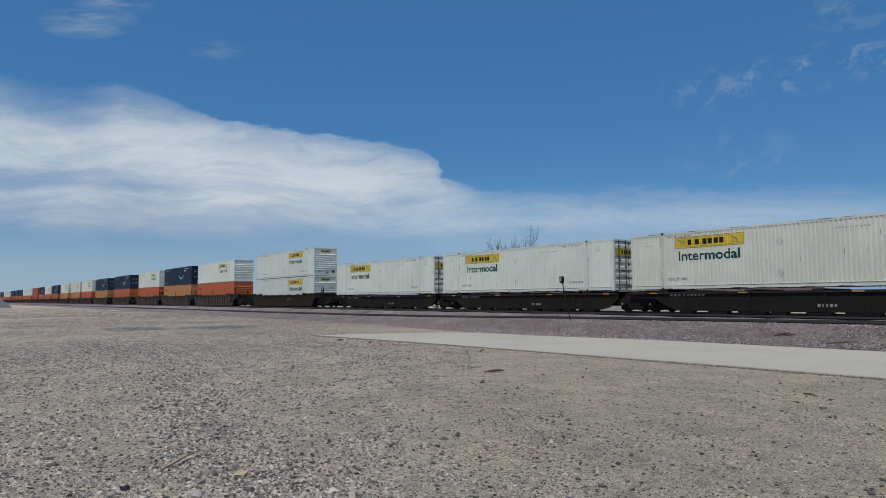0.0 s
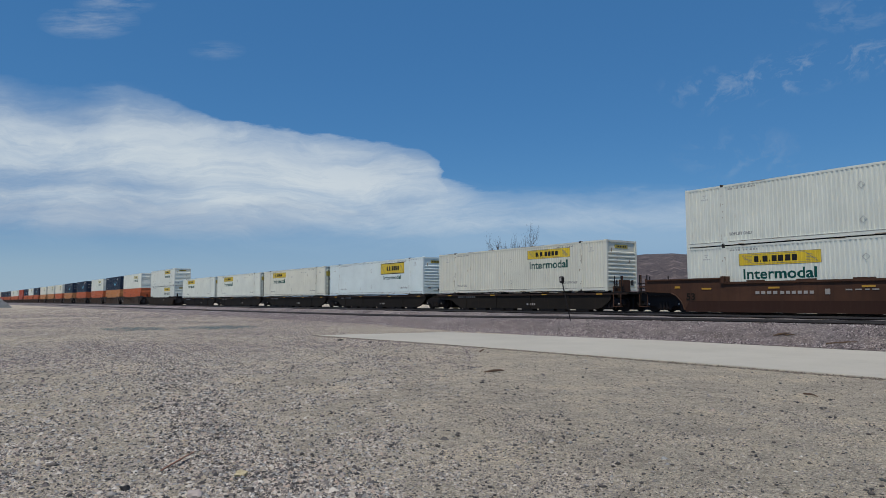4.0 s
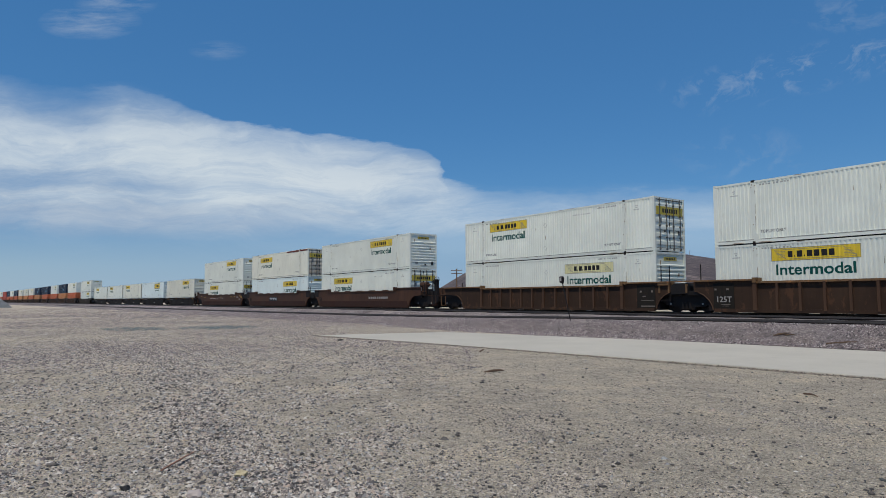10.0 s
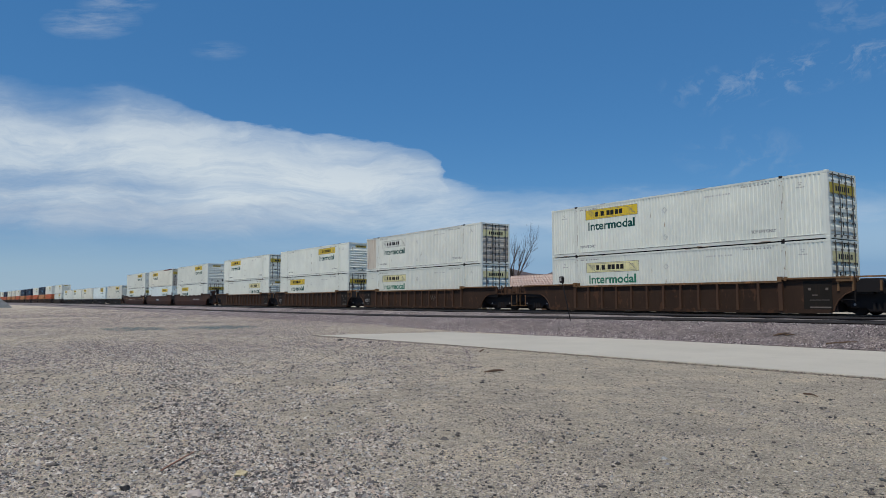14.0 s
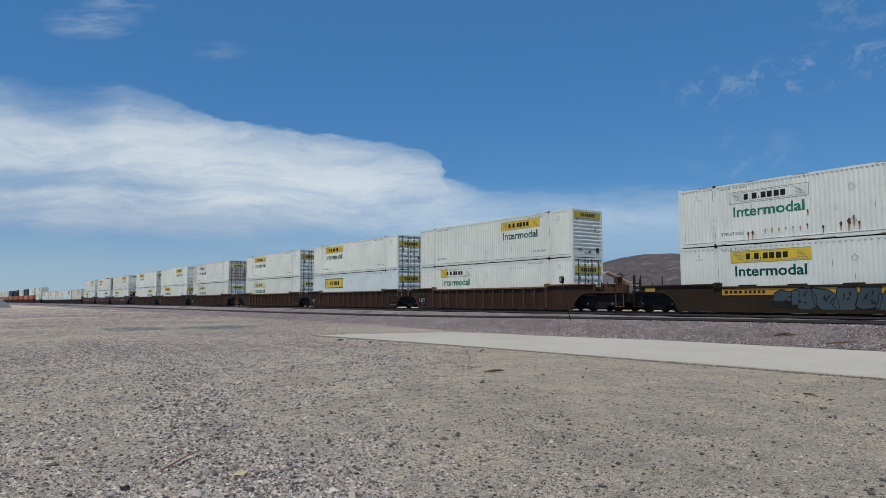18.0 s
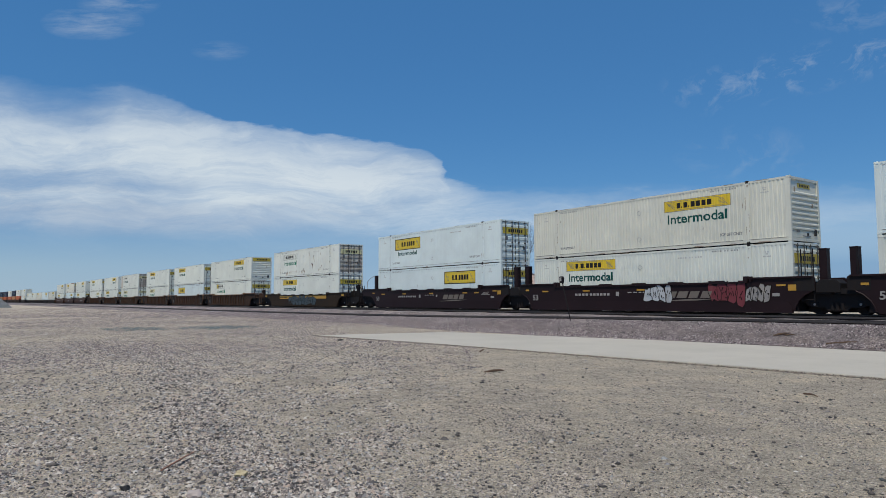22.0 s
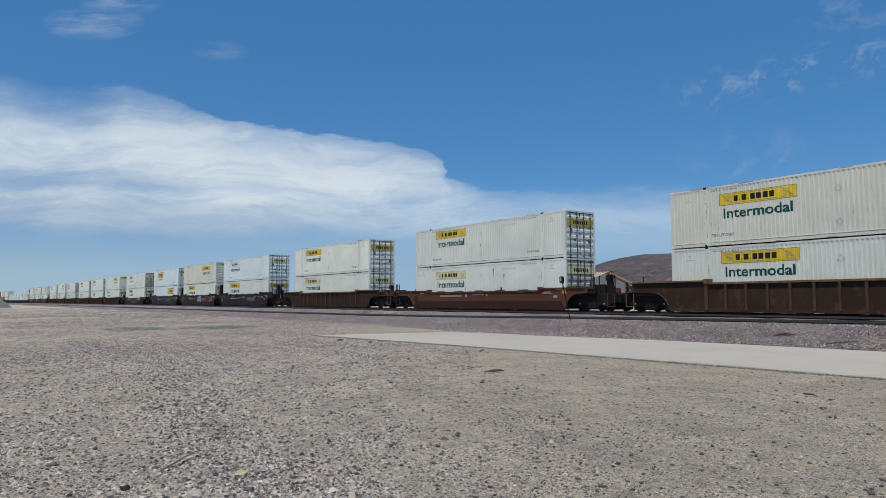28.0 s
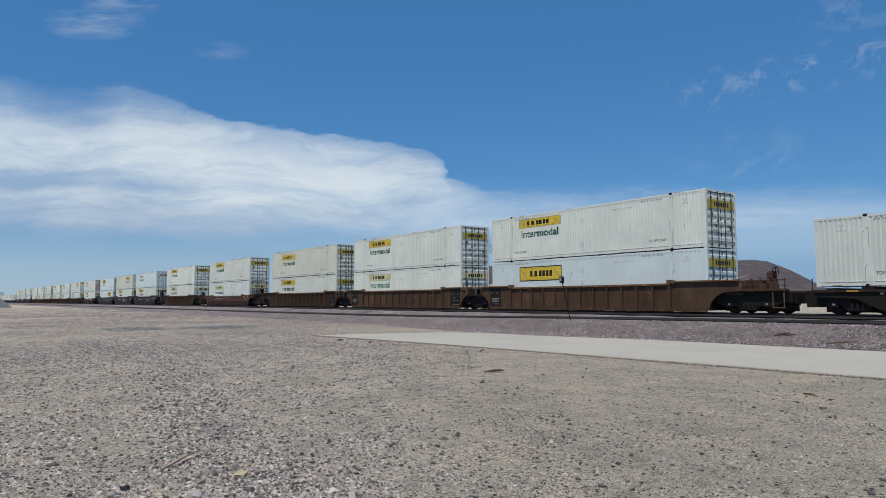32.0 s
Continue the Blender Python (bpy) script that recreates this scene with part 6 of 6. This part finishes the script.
def shrub(x, y, s, seed):
    r = random.Random(seed)
    g = Geo()
    for i in range(60):
        a, e = r.uniform(0, 6.283), r.uniform(0.2, 1.4)
        d = Vector((math.cos(a) * math.cos(e), math.sin(a) * math.cos(e), math.sin(e))) * s * r.uniform(0.5, 1.0)
        g.tube((0, 0, 0), d * 0.6, 0.02, 4, 0.012)
        g.tube(d * 0.6, d + Vector((r.uniform(-0.15, 0.15), r.uniform(-0.15, 0.15), 0.1)), 0.014, 4, 0.005)
    t = root("dry_shrub", "dry grey-brown desert shrub behind the line", "shrub", "shrubs behind the line")
    t.matrix_basis = pose(x, y, float(ground_height(np.array(x), np.array(y))))
    part("twigs", g.mesh("twigs", SHRUB), t)


for i, (a, d, s) in enumerate(((52.5, 74, 2.2), (51.8, 76, 1.8), (53.4, 78, 2.0), (50.9, 73, 1.5), (47.0, 82, 1.7), (55.0, 90, 1.8), (38.0, 120, 2.0), (33.0, 130, 2.2), (29.5, 120, 1.6), (27.4, 110, 1.8))):
    shrub(*at_ray(a, d), s, i)


def house():
    t = root("house", "low pale house with a rusty pink pitched roof", "house")
    t.matrix_basis = pose(-55.5, 45.0, 0.3)
    w, d, eave, ridge = 13.6, 7.7, 2.45, 3.62
    wall = part("wall", shared("house_wall", PLASTER, lambda g: g.box(0.4, w - 0.4, 0.5, 0.75, 0, eave).box(0.4, w - 0.4, d - 0.75, d - 0.5, 0, eave)), t)
    for x in (0.4, w - 0.65):
        g = Geo()
        pts = [(0.5, 0), (d - 0.5, 0), (d - 0.5, eave), (d / 2, ridge - 0.15), (0.5, eave)]
        n = len(g.v)
        g.v += [(x, a, b) for a, b in pts] + [(x + 0.25, a, b) for a, b in pts]
        g.f += [tuple(range(5)), tuple(range(9, 4, -1))] + [(i, 5 + i, 5 + (i + 1) % 5, (i + 1) % 5) for i in range(5)]
        part("gable_wall", g.mesh("gable_wall", PLASTER), t)
    step = w / 29
    for k, y0, y1 in ((0, -0.3, d / 2), (1, d + 0.3, d / 2)):
        def sheet(g):
            for a, b, up in ((0.0, step * 0.8, 0.03), (step * 0.8, step, 0.07)):
                n = len(g.v)
                g.v += [(a, y0, eave - 0.12), (b, y0, eave - 0.12), (b, y1, ridge), (a, y1, ridge)]
                g.v += [(p[0], p[1], p[2] + up) for p in g.v[-4:]]
                g.f += [tuple(n + j for j in q) for q in ((0, 1, 2, 3), (4, 7, 6, 5), (0, 4, 5, 1), (1, 5, 6, 2), (2, 6, 7, 3), (3, 7, 4, 0))]
        me = shared("roof_sheet_%d" % k, ROOFING, sheet)
        for i in range(29):
            part("roof_sheet", me, t, "", (i * step, 0, 0.004 * (i % 2)))
    part("eave_board", shared("eave_board", TIMBER, lambda g: g.box(0.0, w, -0.32, -0.28, eave - 0.32, eave - 0.14)), t)
    for i, x in enumerate((2.2, 5.4, 11.0)):
        win = part("window", shared("house_window_frame", TIMBER, lambda g: g.box(0, 1.1, 0.44, 0.52, 0, 1.0)), t, "", (x, 0, 1.0))
        part("pane", shared("house_pane", paint("dark_window_glass", (0.03, 0.035, 0.04), 0.15), lambda g: g.box(0.07, 1.03, 0.425, 0.445, 0.07, 0.93)), win)
    part("door", shared("house_door", TIMBER, lambda g: g.box(8.2, 9.15, 0.44, 0.52, 0, 2.0)), t)


house()


def pole(azimuth, dist, height, label):
    x, y = at_ray(azimuth, dist)
    t = root("utility_pole", label, "utility pole")
    t.matrix_basis = pose(x, y, 0.25, 0, 0, azimuth)
    part("post", shared("pole_post_%d" % height, TIMBER, lambda g: g.tube((0, 0, 0), (0, 0, height), 0.16, 8, 0.11)), t)
    for z in (height - 0.35, height - 1.0):
        arm = part("cross_arm", shared("pole_arm", TIMBER, lambda g: g.box(-1.1, 1.1, -0.06, 0.06, -0.06, 0.06)), t, "", (0, -0.12, z))
        for i in range(4):
            part("insulator", shared("insulator", STEEL, lambda g: g.tube((0, 0, 0.06), (0, 0, 0.2), 0.04, 6)), arm, "", (-0.95 + i * 0.63, 0, 0))


pole(53.3, 135, 7.4, "weathered timber utility pole with two cross arms")
pole(59.15, 112, 7.7, "dark timber utility pole with two cross arms behind the train")
pole(86.0, 400, 7.0, "far timber utility pole beyond the train")


def gravel_pile():
    r = random.Random(9)
    g = Geo()
    rings, seg = 9, 40
    for i in range(rings + 1):
        q = i / rings
        for j in range(seg):
            a = 2 * math.pi * j / seg
            rad = 5.4 * q * (1 + 0.05 * math.sin(3 * a + 1) + r.uniform(-0.015, 0.015))
            g.v.append((rad * math.cos(a), rad * math.sin(a), 4.6 * (1 - q) ** 0.95 * (1 + 0.06 * math.sin(2 * a)) - 0.1 + r.uniform(-0.05, 0.05)))
    for i in range(rings):
        g.f += [(i * seg + j, (i + 1) * seg + j, (i + 1) * seg + (j + 1) % seg, i * seg + (j + 1) % seg) for j in range(seg)]
    t = tagged(new("gravel_pile", g.mesh("gravel_pile", PILE)), "grey heap of crushed stone beside the line", "gravel pile")
    t.matrix_basis = pose(-168.0, 3.7, 0.0)


gravel_pile()


# ---- hills ----
RIDGE = ((14, 0.0), (22, 0.2), (24.6, 0.75), (25.6, 1.33), (26.4, 1.81), (27.1, 2.21), (27.9, 2.57), (28.7, 2.92), (29.8, 3.06), (31.4, 3.01), (32.8, 3.27), (34.5, 3.58), (35.7, 3.68), (37.8, 3.66), (39.6, 3.42),
         (40.7, 3.16), (41.6, 2.90), (43.3, 2.25), (44.1, 2.22), (44.9, 2.46), (45.8, 2.18), (47.0, 2.27), (48.9, 2.72), (50.6, 2.93), (52.6, 2.35), (54.6, 1.20), (55.2, 0.85), (57.5, 0.3), (66, 0.0))


def hill_elevation(az):
    """Height of the skyline in degrees over the azimuth, degrees left of +y."""
    return np.interp(az, [p[0] for p in RIDGE], [p[1] for p in RIDGE])


def hills():
    az = np.radians(np.arange(14, 66, 0.25))
    ds = np.linspace(700, 1900, 60)
    A, Dm = np.meshgrid(az, ds)
    q = (Dm - 700) / 1200
    shape = np.sin(np.clip(q, 0, 1) * math.pi) ** 0.9
    deg = np.degrees(A)
    crest = np.tan(np.radians(hill_elevation(deg))) * 1300
    gully = np.abs(np.sin(deg * 1.15)) * 0.6 + np.abs(np.sin(deg * 2.9 + 1.0)) * 0.4
    Z = crest * (shape - 0.16 * gully * (1 - shape) * shape ** 0.5) - 3.0 + 1.35 * shape
    v = np.stack([-np.sin(A) * Dm, np.cos(A) * Dm, Z], -1).reshape(-1, 3)
    n, m = len(ds), len(az)
    i = (np.arange(n - 1)[:, None] * m + np.arange(m - 1)[None]).reshape(-1)
    me = bpy.data.meshes.new("hill")
    me.from_pydata(v.tolist(), [], np.stack([i, i + m, i + m + 1, i + 1], 1).tolist())
    me.materials.append(HILL)
    me.polygons.foreach_set("use_smooth", [True] * len(me.polygons))
    tagged(new("backdrop", me), "bare purple-brown desert hills on the horizon", "hill", kind="structure")
    for a, h in ((35.0, 5), (34.3, 13)):
        x, y = at_ray(a, 1290)
        t = root("radio_mast", "thin radio mast on the crest of the hill", "mast")
        t.matrix_basis = pose(x, y, math.tan(radians(float(hill_elevation(a)))) * 1295 - 3.5)
        part("mast", shared("mast_%d" % h, STEEL, lambda g: g.tube((0, 0, 0), (0, 0, h), 0.45, 6, 0.25)), t)


hills()


# ---- clouds: a far shell that drifts slowly ----
def cloud_material():
    m = bpy.data.materials.new("cloud_veil")
    m.use_nodes = True
    nt = m.node_tree
    nt.nodes.clear()
    out = nt.nodes.new("ShaderNodeOutputMaterial")
    uv = nt.nodes.new("ShaderNodeUVMap")
    sep = nt.nodes.new("ShaderNodeSeparateXYZ")
    nt.links.new(uv.outputs["UV"], sep.inputs[0])

    def math_(op, a, b=None, clamp=False):
        n = nt.nodes.new("ShaderNodeMath")
        n.operation, n.use_clamp = op, clamp
        for i, s in enumerate((a, b)):
            if s is None:
                continue
            if isinstance(s, (int, float)):
                n.inputs[i].default_value = s
            else:
                nt.links.new(s, n.inputs[i])
        return n.outputs[0]

    swirl = add(nt, "ShaderNodeTexNoise", Scale=3.2, Detail=5, Roughness=0.55)
    nt.links.new(uv.outputs["UV"], swirl.inputs["Vector"])
    off_c = nt.nodes.new("ShaderNodeVectorMath")
    off_c.operation = "MULTIPLY_ADD"
    off_c.inputs[1].default_value, off_c.inputs[2].default_value = (0.30, 0.20, 0), (-0.15, -0.10, 0)
    nt.links.new(swirl.outputs["Color"], off_c.inputs[0])
    curled = nt.nodes.new("ShaderNodeVectorMath")
    curled.operation = "ADD"
    nt.links.new(uv.outputs["UV"], curled.inputs[0])
    nt.links.new(off_c.outputs[0], curled.inputs[1])

    def tilted(scale, angle, stretch, detail, off):
        """Noise drawn out along a slant."""
        a, b = nt.nodes.new("ShaderNodeMapping"), nt.nodes.new("ShaderNodeMapping")
        a.inputs["Scale"].default_value, a.inputs["Rotation"].default_value = (1, 0.5625, 1), (0, 0, angle)
        b.inputs["Scale"].default_value, b.inputs["Location"].default_value = (1, stretch, 1), (off, off, 0)
        nt.links.new(curled.outputs[0], a.inputs["Vector"])
        nt.links.new(a.outputs[0], b.inputs["Vector"])
        n = add(nt, "ShaderNodeTexNoise", Scale=scale, Detail=detail, Roughness=0.66)
        nt.links.new(b.outputs[0], n.inputs["Vector"])
        return n.outputs["Fac"]

    def noise_uv(scale, stretch, detail=8, rough=0.6, off=0.0, warp=0.0, curl=False):
        mp = nt.nodes.new("ShaderNodeMapping")
        mp.inputs["Scale"].default_value = stretch
        mp.inputs["Location"].default_value = (off, off * 0.7, 0)
        mp.inputs["Rotation"].default_value = (0, 0, warp)
        nt.links.new(curled.outputs[0] if curl else uv.outputs["UV"], mp.inputs["Vector"])
        n = add(nt, "ShaderNodeTexNoise", Scale=scale, Detail=detail, Roughness=rough)
        nt.links.new(mp.outputs["Vector"], n.inputs["Vector"])
        return n.outputs["Fac"]

    def grey(v):
        return (v, v, v)

    def ramp_f(fac, stops, interp="LINEAR"):
        return ramp(nt, fac, [(p, grey(v)) for p, v in stops], interp)
    u, v = sep.outputs["X"], sep.outputs["Y"]           # u: 0..1 over the view, v: 0 top .. 1 bottom
    rag = math_("SUBTRACT", noise_uv(5, (1, 1.8, 1), 9, 0.62), 0.5)
    rag2 = math_("SUBTRACT", noise_uv(16, (1, 2.0, 1), 6, 0.6, 3.1), 0.5)
    # upper edge of the bank over u
    uw = math_("ADD", u, math_("ADD", math_("MULTIPLY", rag, 0.05), math_("MULTIPLY", rag2, 0.035)))
    um = math_("ADD", math_("MULTIPLY", uw, 0.7143), 0.1429)   # -0.2..1.2 -> 0..1
    edge = ramp_f(um, [(0.0, 0.14), (0.143, 0.165), (0.179, 0.187), (0.207, 0.190), (0.239, 0.175), (0.279, 0.203), (0.300, 0.227), (0.325, 0.250), (0.371, 0.266), (0.416, 0.281), (0.461, 0.295),
                       (0.484, 0.308), (0.492, 0.325), (0.500, 0.365), (0.532, 0.388), (0.571, 0.391), (0.679, 0.391), (0.857, 0.385), (1.0, 0.38)])
    d = math_("SUBTRACT", v, edge)
    d = math_("ADD", d, math_("MULTIPLY", rag, 0.035))
    d = math_("ADD", d, math_("MULTIPLY", rag2, 0.04))
    d = math_("ADD", d, math_("MULTIPLY", math_("SUBTRACT", noise_uv(45, (1, 2.2, 1), 6, 0.65, 9.0), 0.5), 0.014))
    body = ramp_f(math_("ADD", math_("MULTIPLY", d, 6.0), 0.2, True), [(0.15, 0.0), (0.19, 0.42), (0.32, 0.78), (0.7, 1.0), (1.0, 1.0)])
    soft = ramp_f(math_("ADD", math_("MULTIPLY", d, 6.0), 0.2, True), [(0.08, 0.0), (0.24, 0.20), (0.50, 0.55), (0.85, 1.0)])
    left = ramp_f(um, [(0.20, 1.0), (0.30, 0.0), (0.50, 0.0), (0.56, 0.75)])
    body = math_("ADD", math_("MULTIPLY", soft, left), math_("MULTIPLY", body, math_("SUBTRACT", 1.0, left)))
    # the bank ends below; haze goes on
    low = ramp_f(um, [(0.0, 0.475), (0.30, 0.475), (0.45, 0.47), (0.55, 0.475), (0.70, 0.48), (1.0, 0.475)])
    dl = math_("ADD", math_("SUBTRACT", v, low), math_("MULTIPLY", rag, 0.09))
    tail = ramp_f(math_("ADD", math_("MULTIPLY", dl, 7.0), 0.4, True), [(0.22, 1.0), (0.5, 0.42), (1.0, 0.10)])
    right = ramp_f(um, [(0.40, 1.0), (0.58, 0.92), (0.74, 0.86), (0.86, 0.58), (1.0, 0.50)])
    streaks = math_("MULTIPLY", ramp_f(noise_uv(4.0, (0.8, 2.2, 1), 9, 0.64, 7.0, 0.06, True), [(0.32, 0.55), (0.56, 1.0)]), ramp_f(noise_uv(10.0, (0.7, 2.2, 1), 8, 0.66, 2.7, 0.12, True), [(0.34, 0.70), (0.54, 1.0)]))
    bank = math_("MULTIPLY", math_("MULTIPLY", math_("MULTIPLY", body, tail), streaks), right)
    # wisps high up: two loose groups
    wisp = ramp_f(tilted(26, 0.42, 1.7, 7, 1.7), [(0.50, 0.0), (0.80, 0.62)])

    def zone(cu, cv, ru, rv):
        a = math_("POWER", math_("DIVIDE", math_("SUBTRACT", u, cu), ru), 2)
        b = math_("POWER", math_("DIVIDE", math_("SUBTRACT", v, cv), rv), 2)
        return math_("SUBTRACT", 1.0, math_("ADD", a, b), True)
    # a slanting train of flecks
    lane = math_("DIVIDE", math_("ADD", math_("SUBTRACT", v, 0.205), math_("MULTIPLY", math_("SUBTRACT", u, 0.76), 0.42)), 0.055)
    lane = math_("SUBTRACT", 1.0, math_("POWER", lane, 2), True)
    z1 = math_("MULTIPLY", math_("MULTIPLY", math_("POWER", zone(0.90, 0.14, 0.17, 0.13), 0.5), lane), wisp)
    z1 = math_("MAXIMUM", z1, math_("MULTIPLY", math_("MULTIPLY", zone(0.97, 0.03, 0.09, 0.05), 0.6), wisp))
    z2 = math_("MULTIPLY", math_("POWER", zone(0.10, 0.042, 0.06, 0.038), 0.7), ramp_f(noise_uv(13, (0.8, 2.6, 1), 9, 0.68, 5.2, 0.25), [(0.42, 0.0), (0.72, 0.55)]))
    z3 = math_("MULTIPLY", zone(0.245, 0.100, 0.035, 0.022), ramp_f(noise_uv(22, (0.8, 2.6, 1), 8, 0.68, 4.2, 0.2), [(0.42, 0.0), (0.75, 0.28)]))
    z4 = math_("MULTIPLY", math_("MULTIPLY", zone(0.84, 0.31, 0.09, 0.06), wisp), 0.5)
    z5 = math_("MULTIPLY", zone(0.13, 0.003, 0.05, 0.03), ramp_f(noise_uv(18, (0.8, 2.2, 1), 8, 0.68, 6.2, 0.2), [(0.40, 0.0), (0.7, 0.5)]))
    total = bank
    for z in (z1, z2, z3, z4, z5):
        total = math_("MAXIMUM", total, z)
    # thin haze towards the horizon
    haze = ramp_f(v, [(0.38, 0.0), (0.47, 0.36), (0.56, 0.78), (1.0, 0.90)])
    total = math_("MAXIMUM", total, haze)
    shade = noise_uv(3.6, (0.8, 2.2, 1), 9, 0.64, 2.2, 0.0, True)
    bright = ramp(nt, math_("ADD", math_("MULTIPLY", d, 1.5), math_("MULTIPLY", shade, 0.75), True),
                  [(0.24, (0.40, 0.48, 0.59)), (0.34, (0.45, 0.54, 0.64)), (0.44, (0.60, 0.675, 0.735)), (0.57, (0.58, 0.66, 0.725)), (0.68, (0.42, 0.51, 0.62)), (0.84, (0.25, 0.365, 0.535)), (1.0, (0.20, 0.325, 0.505))])
    em = nt.nodes.new("ShaderNodeEmission")
    nt.links.new(mixc(nt, ramp_f(v, [(0.44, 0.0), (0.53, 1.0)]), bright, ramp(nt, um, [(0.14, (0.31, 0.44, 0.56)), (0.50, (0.25, 0.385, 0.56)), (0.80, (0.18, 0.32, 0.53))])), em.inputs["Color"])
    em.inputs["Strength"].default_value = 1.0
    tr = nt.nodes.new("ShaderNodeBsdfTransparent")
    mx = nt.nodes.new("ShaderNodeMixShader")
    nt.links.new(total, mx.inputs[0])
    nt.links.new(tr.outputs[0], mx.inputs[1])
    nt.links.new(em.outputs[0], mx.inputs[2])
    nt.links.new(mx.outputs[0], out.inputs["Surface"])
    return m


def cloud_shell():
    right = Vector((math.cos(YAW), math.sin(YAW), 0))
    up = right.cross(WAY)
    half = math.tan(radians(66.72 / 2))
    nu, nv, rad = 56, 36, 4300.0
    verts, uvs = [], []
    for j in range(nv + 1):
        for i in range(nu + 1):
            u, v = -0.2 + 1.4 * i / nu, -0.2 + 0.815 * j / nv
            w = (WAY + right * ((2 * u - 1) * half) + up * ((1 - 2 * v) * half * 882 / 1568)).normalized()
            verts.append(tuple(w * rad))
            uvs.append((u, v))
    faces = [(j * (nu + 1) + i, j * (nu + 1) + i + 1, (j + 1) * (nu + 1) + i + 1, (j + 1) * (nu + 1) + i) for j in range(nv) for i in range(nu)]
    me = bpy.data.meshes.new("clouds")
    me.from_pydata(verts, [], faces)
    layer = me.uv_layers.new(name="UVMap")
    for loop in me.loops:
        layer.data[loop.index].uv = uvs[loop.vertex_index]
    me.materials.append(cloud_material())
    ob = tagged(new("backdrop", me), "white drifting cloud bank and thin wisps in the sky", "clouds", kind="structure")
    ob.location = EYE
    return ob


clouds = cloud_shell()


# ---- what moves ----
def motions():
    times = [0, 4, 8, 12, 16, 20, 24, 28, 32]
    for ob, x0, z, y in MOVING:
        walk(ob, [(t, train_pose(x0, z, y, t)) for t in times])
    # wheels roll: one turn per circumference
    for group, x in zip(WHEELS, (-0.9, 0.9)):
        first = group[0]
        rows = [(i / FPS, pose(x, 0, 0.43, 0, -math.degrees(SPEED * i / FPS / 0.42), 0)) for i in range(int(SECONDS * FPS) + 1)]
        walk(first, rows)
        for w in group[1:]:
            w.rotation_mode = "QUATERNION"
            w.animation_data_create()
            w.animation_data.action = first.animation_data.action
            w.animation_data.action_slot = first.animation_data.action_slot
    walk(clouds, [(0, pose(*EYE, 0, 0, 0)), (16, pose(*EYE, 0, 0, -0.22)), (32, pose(*EYE, 0, 0, -0.45))])


motions()
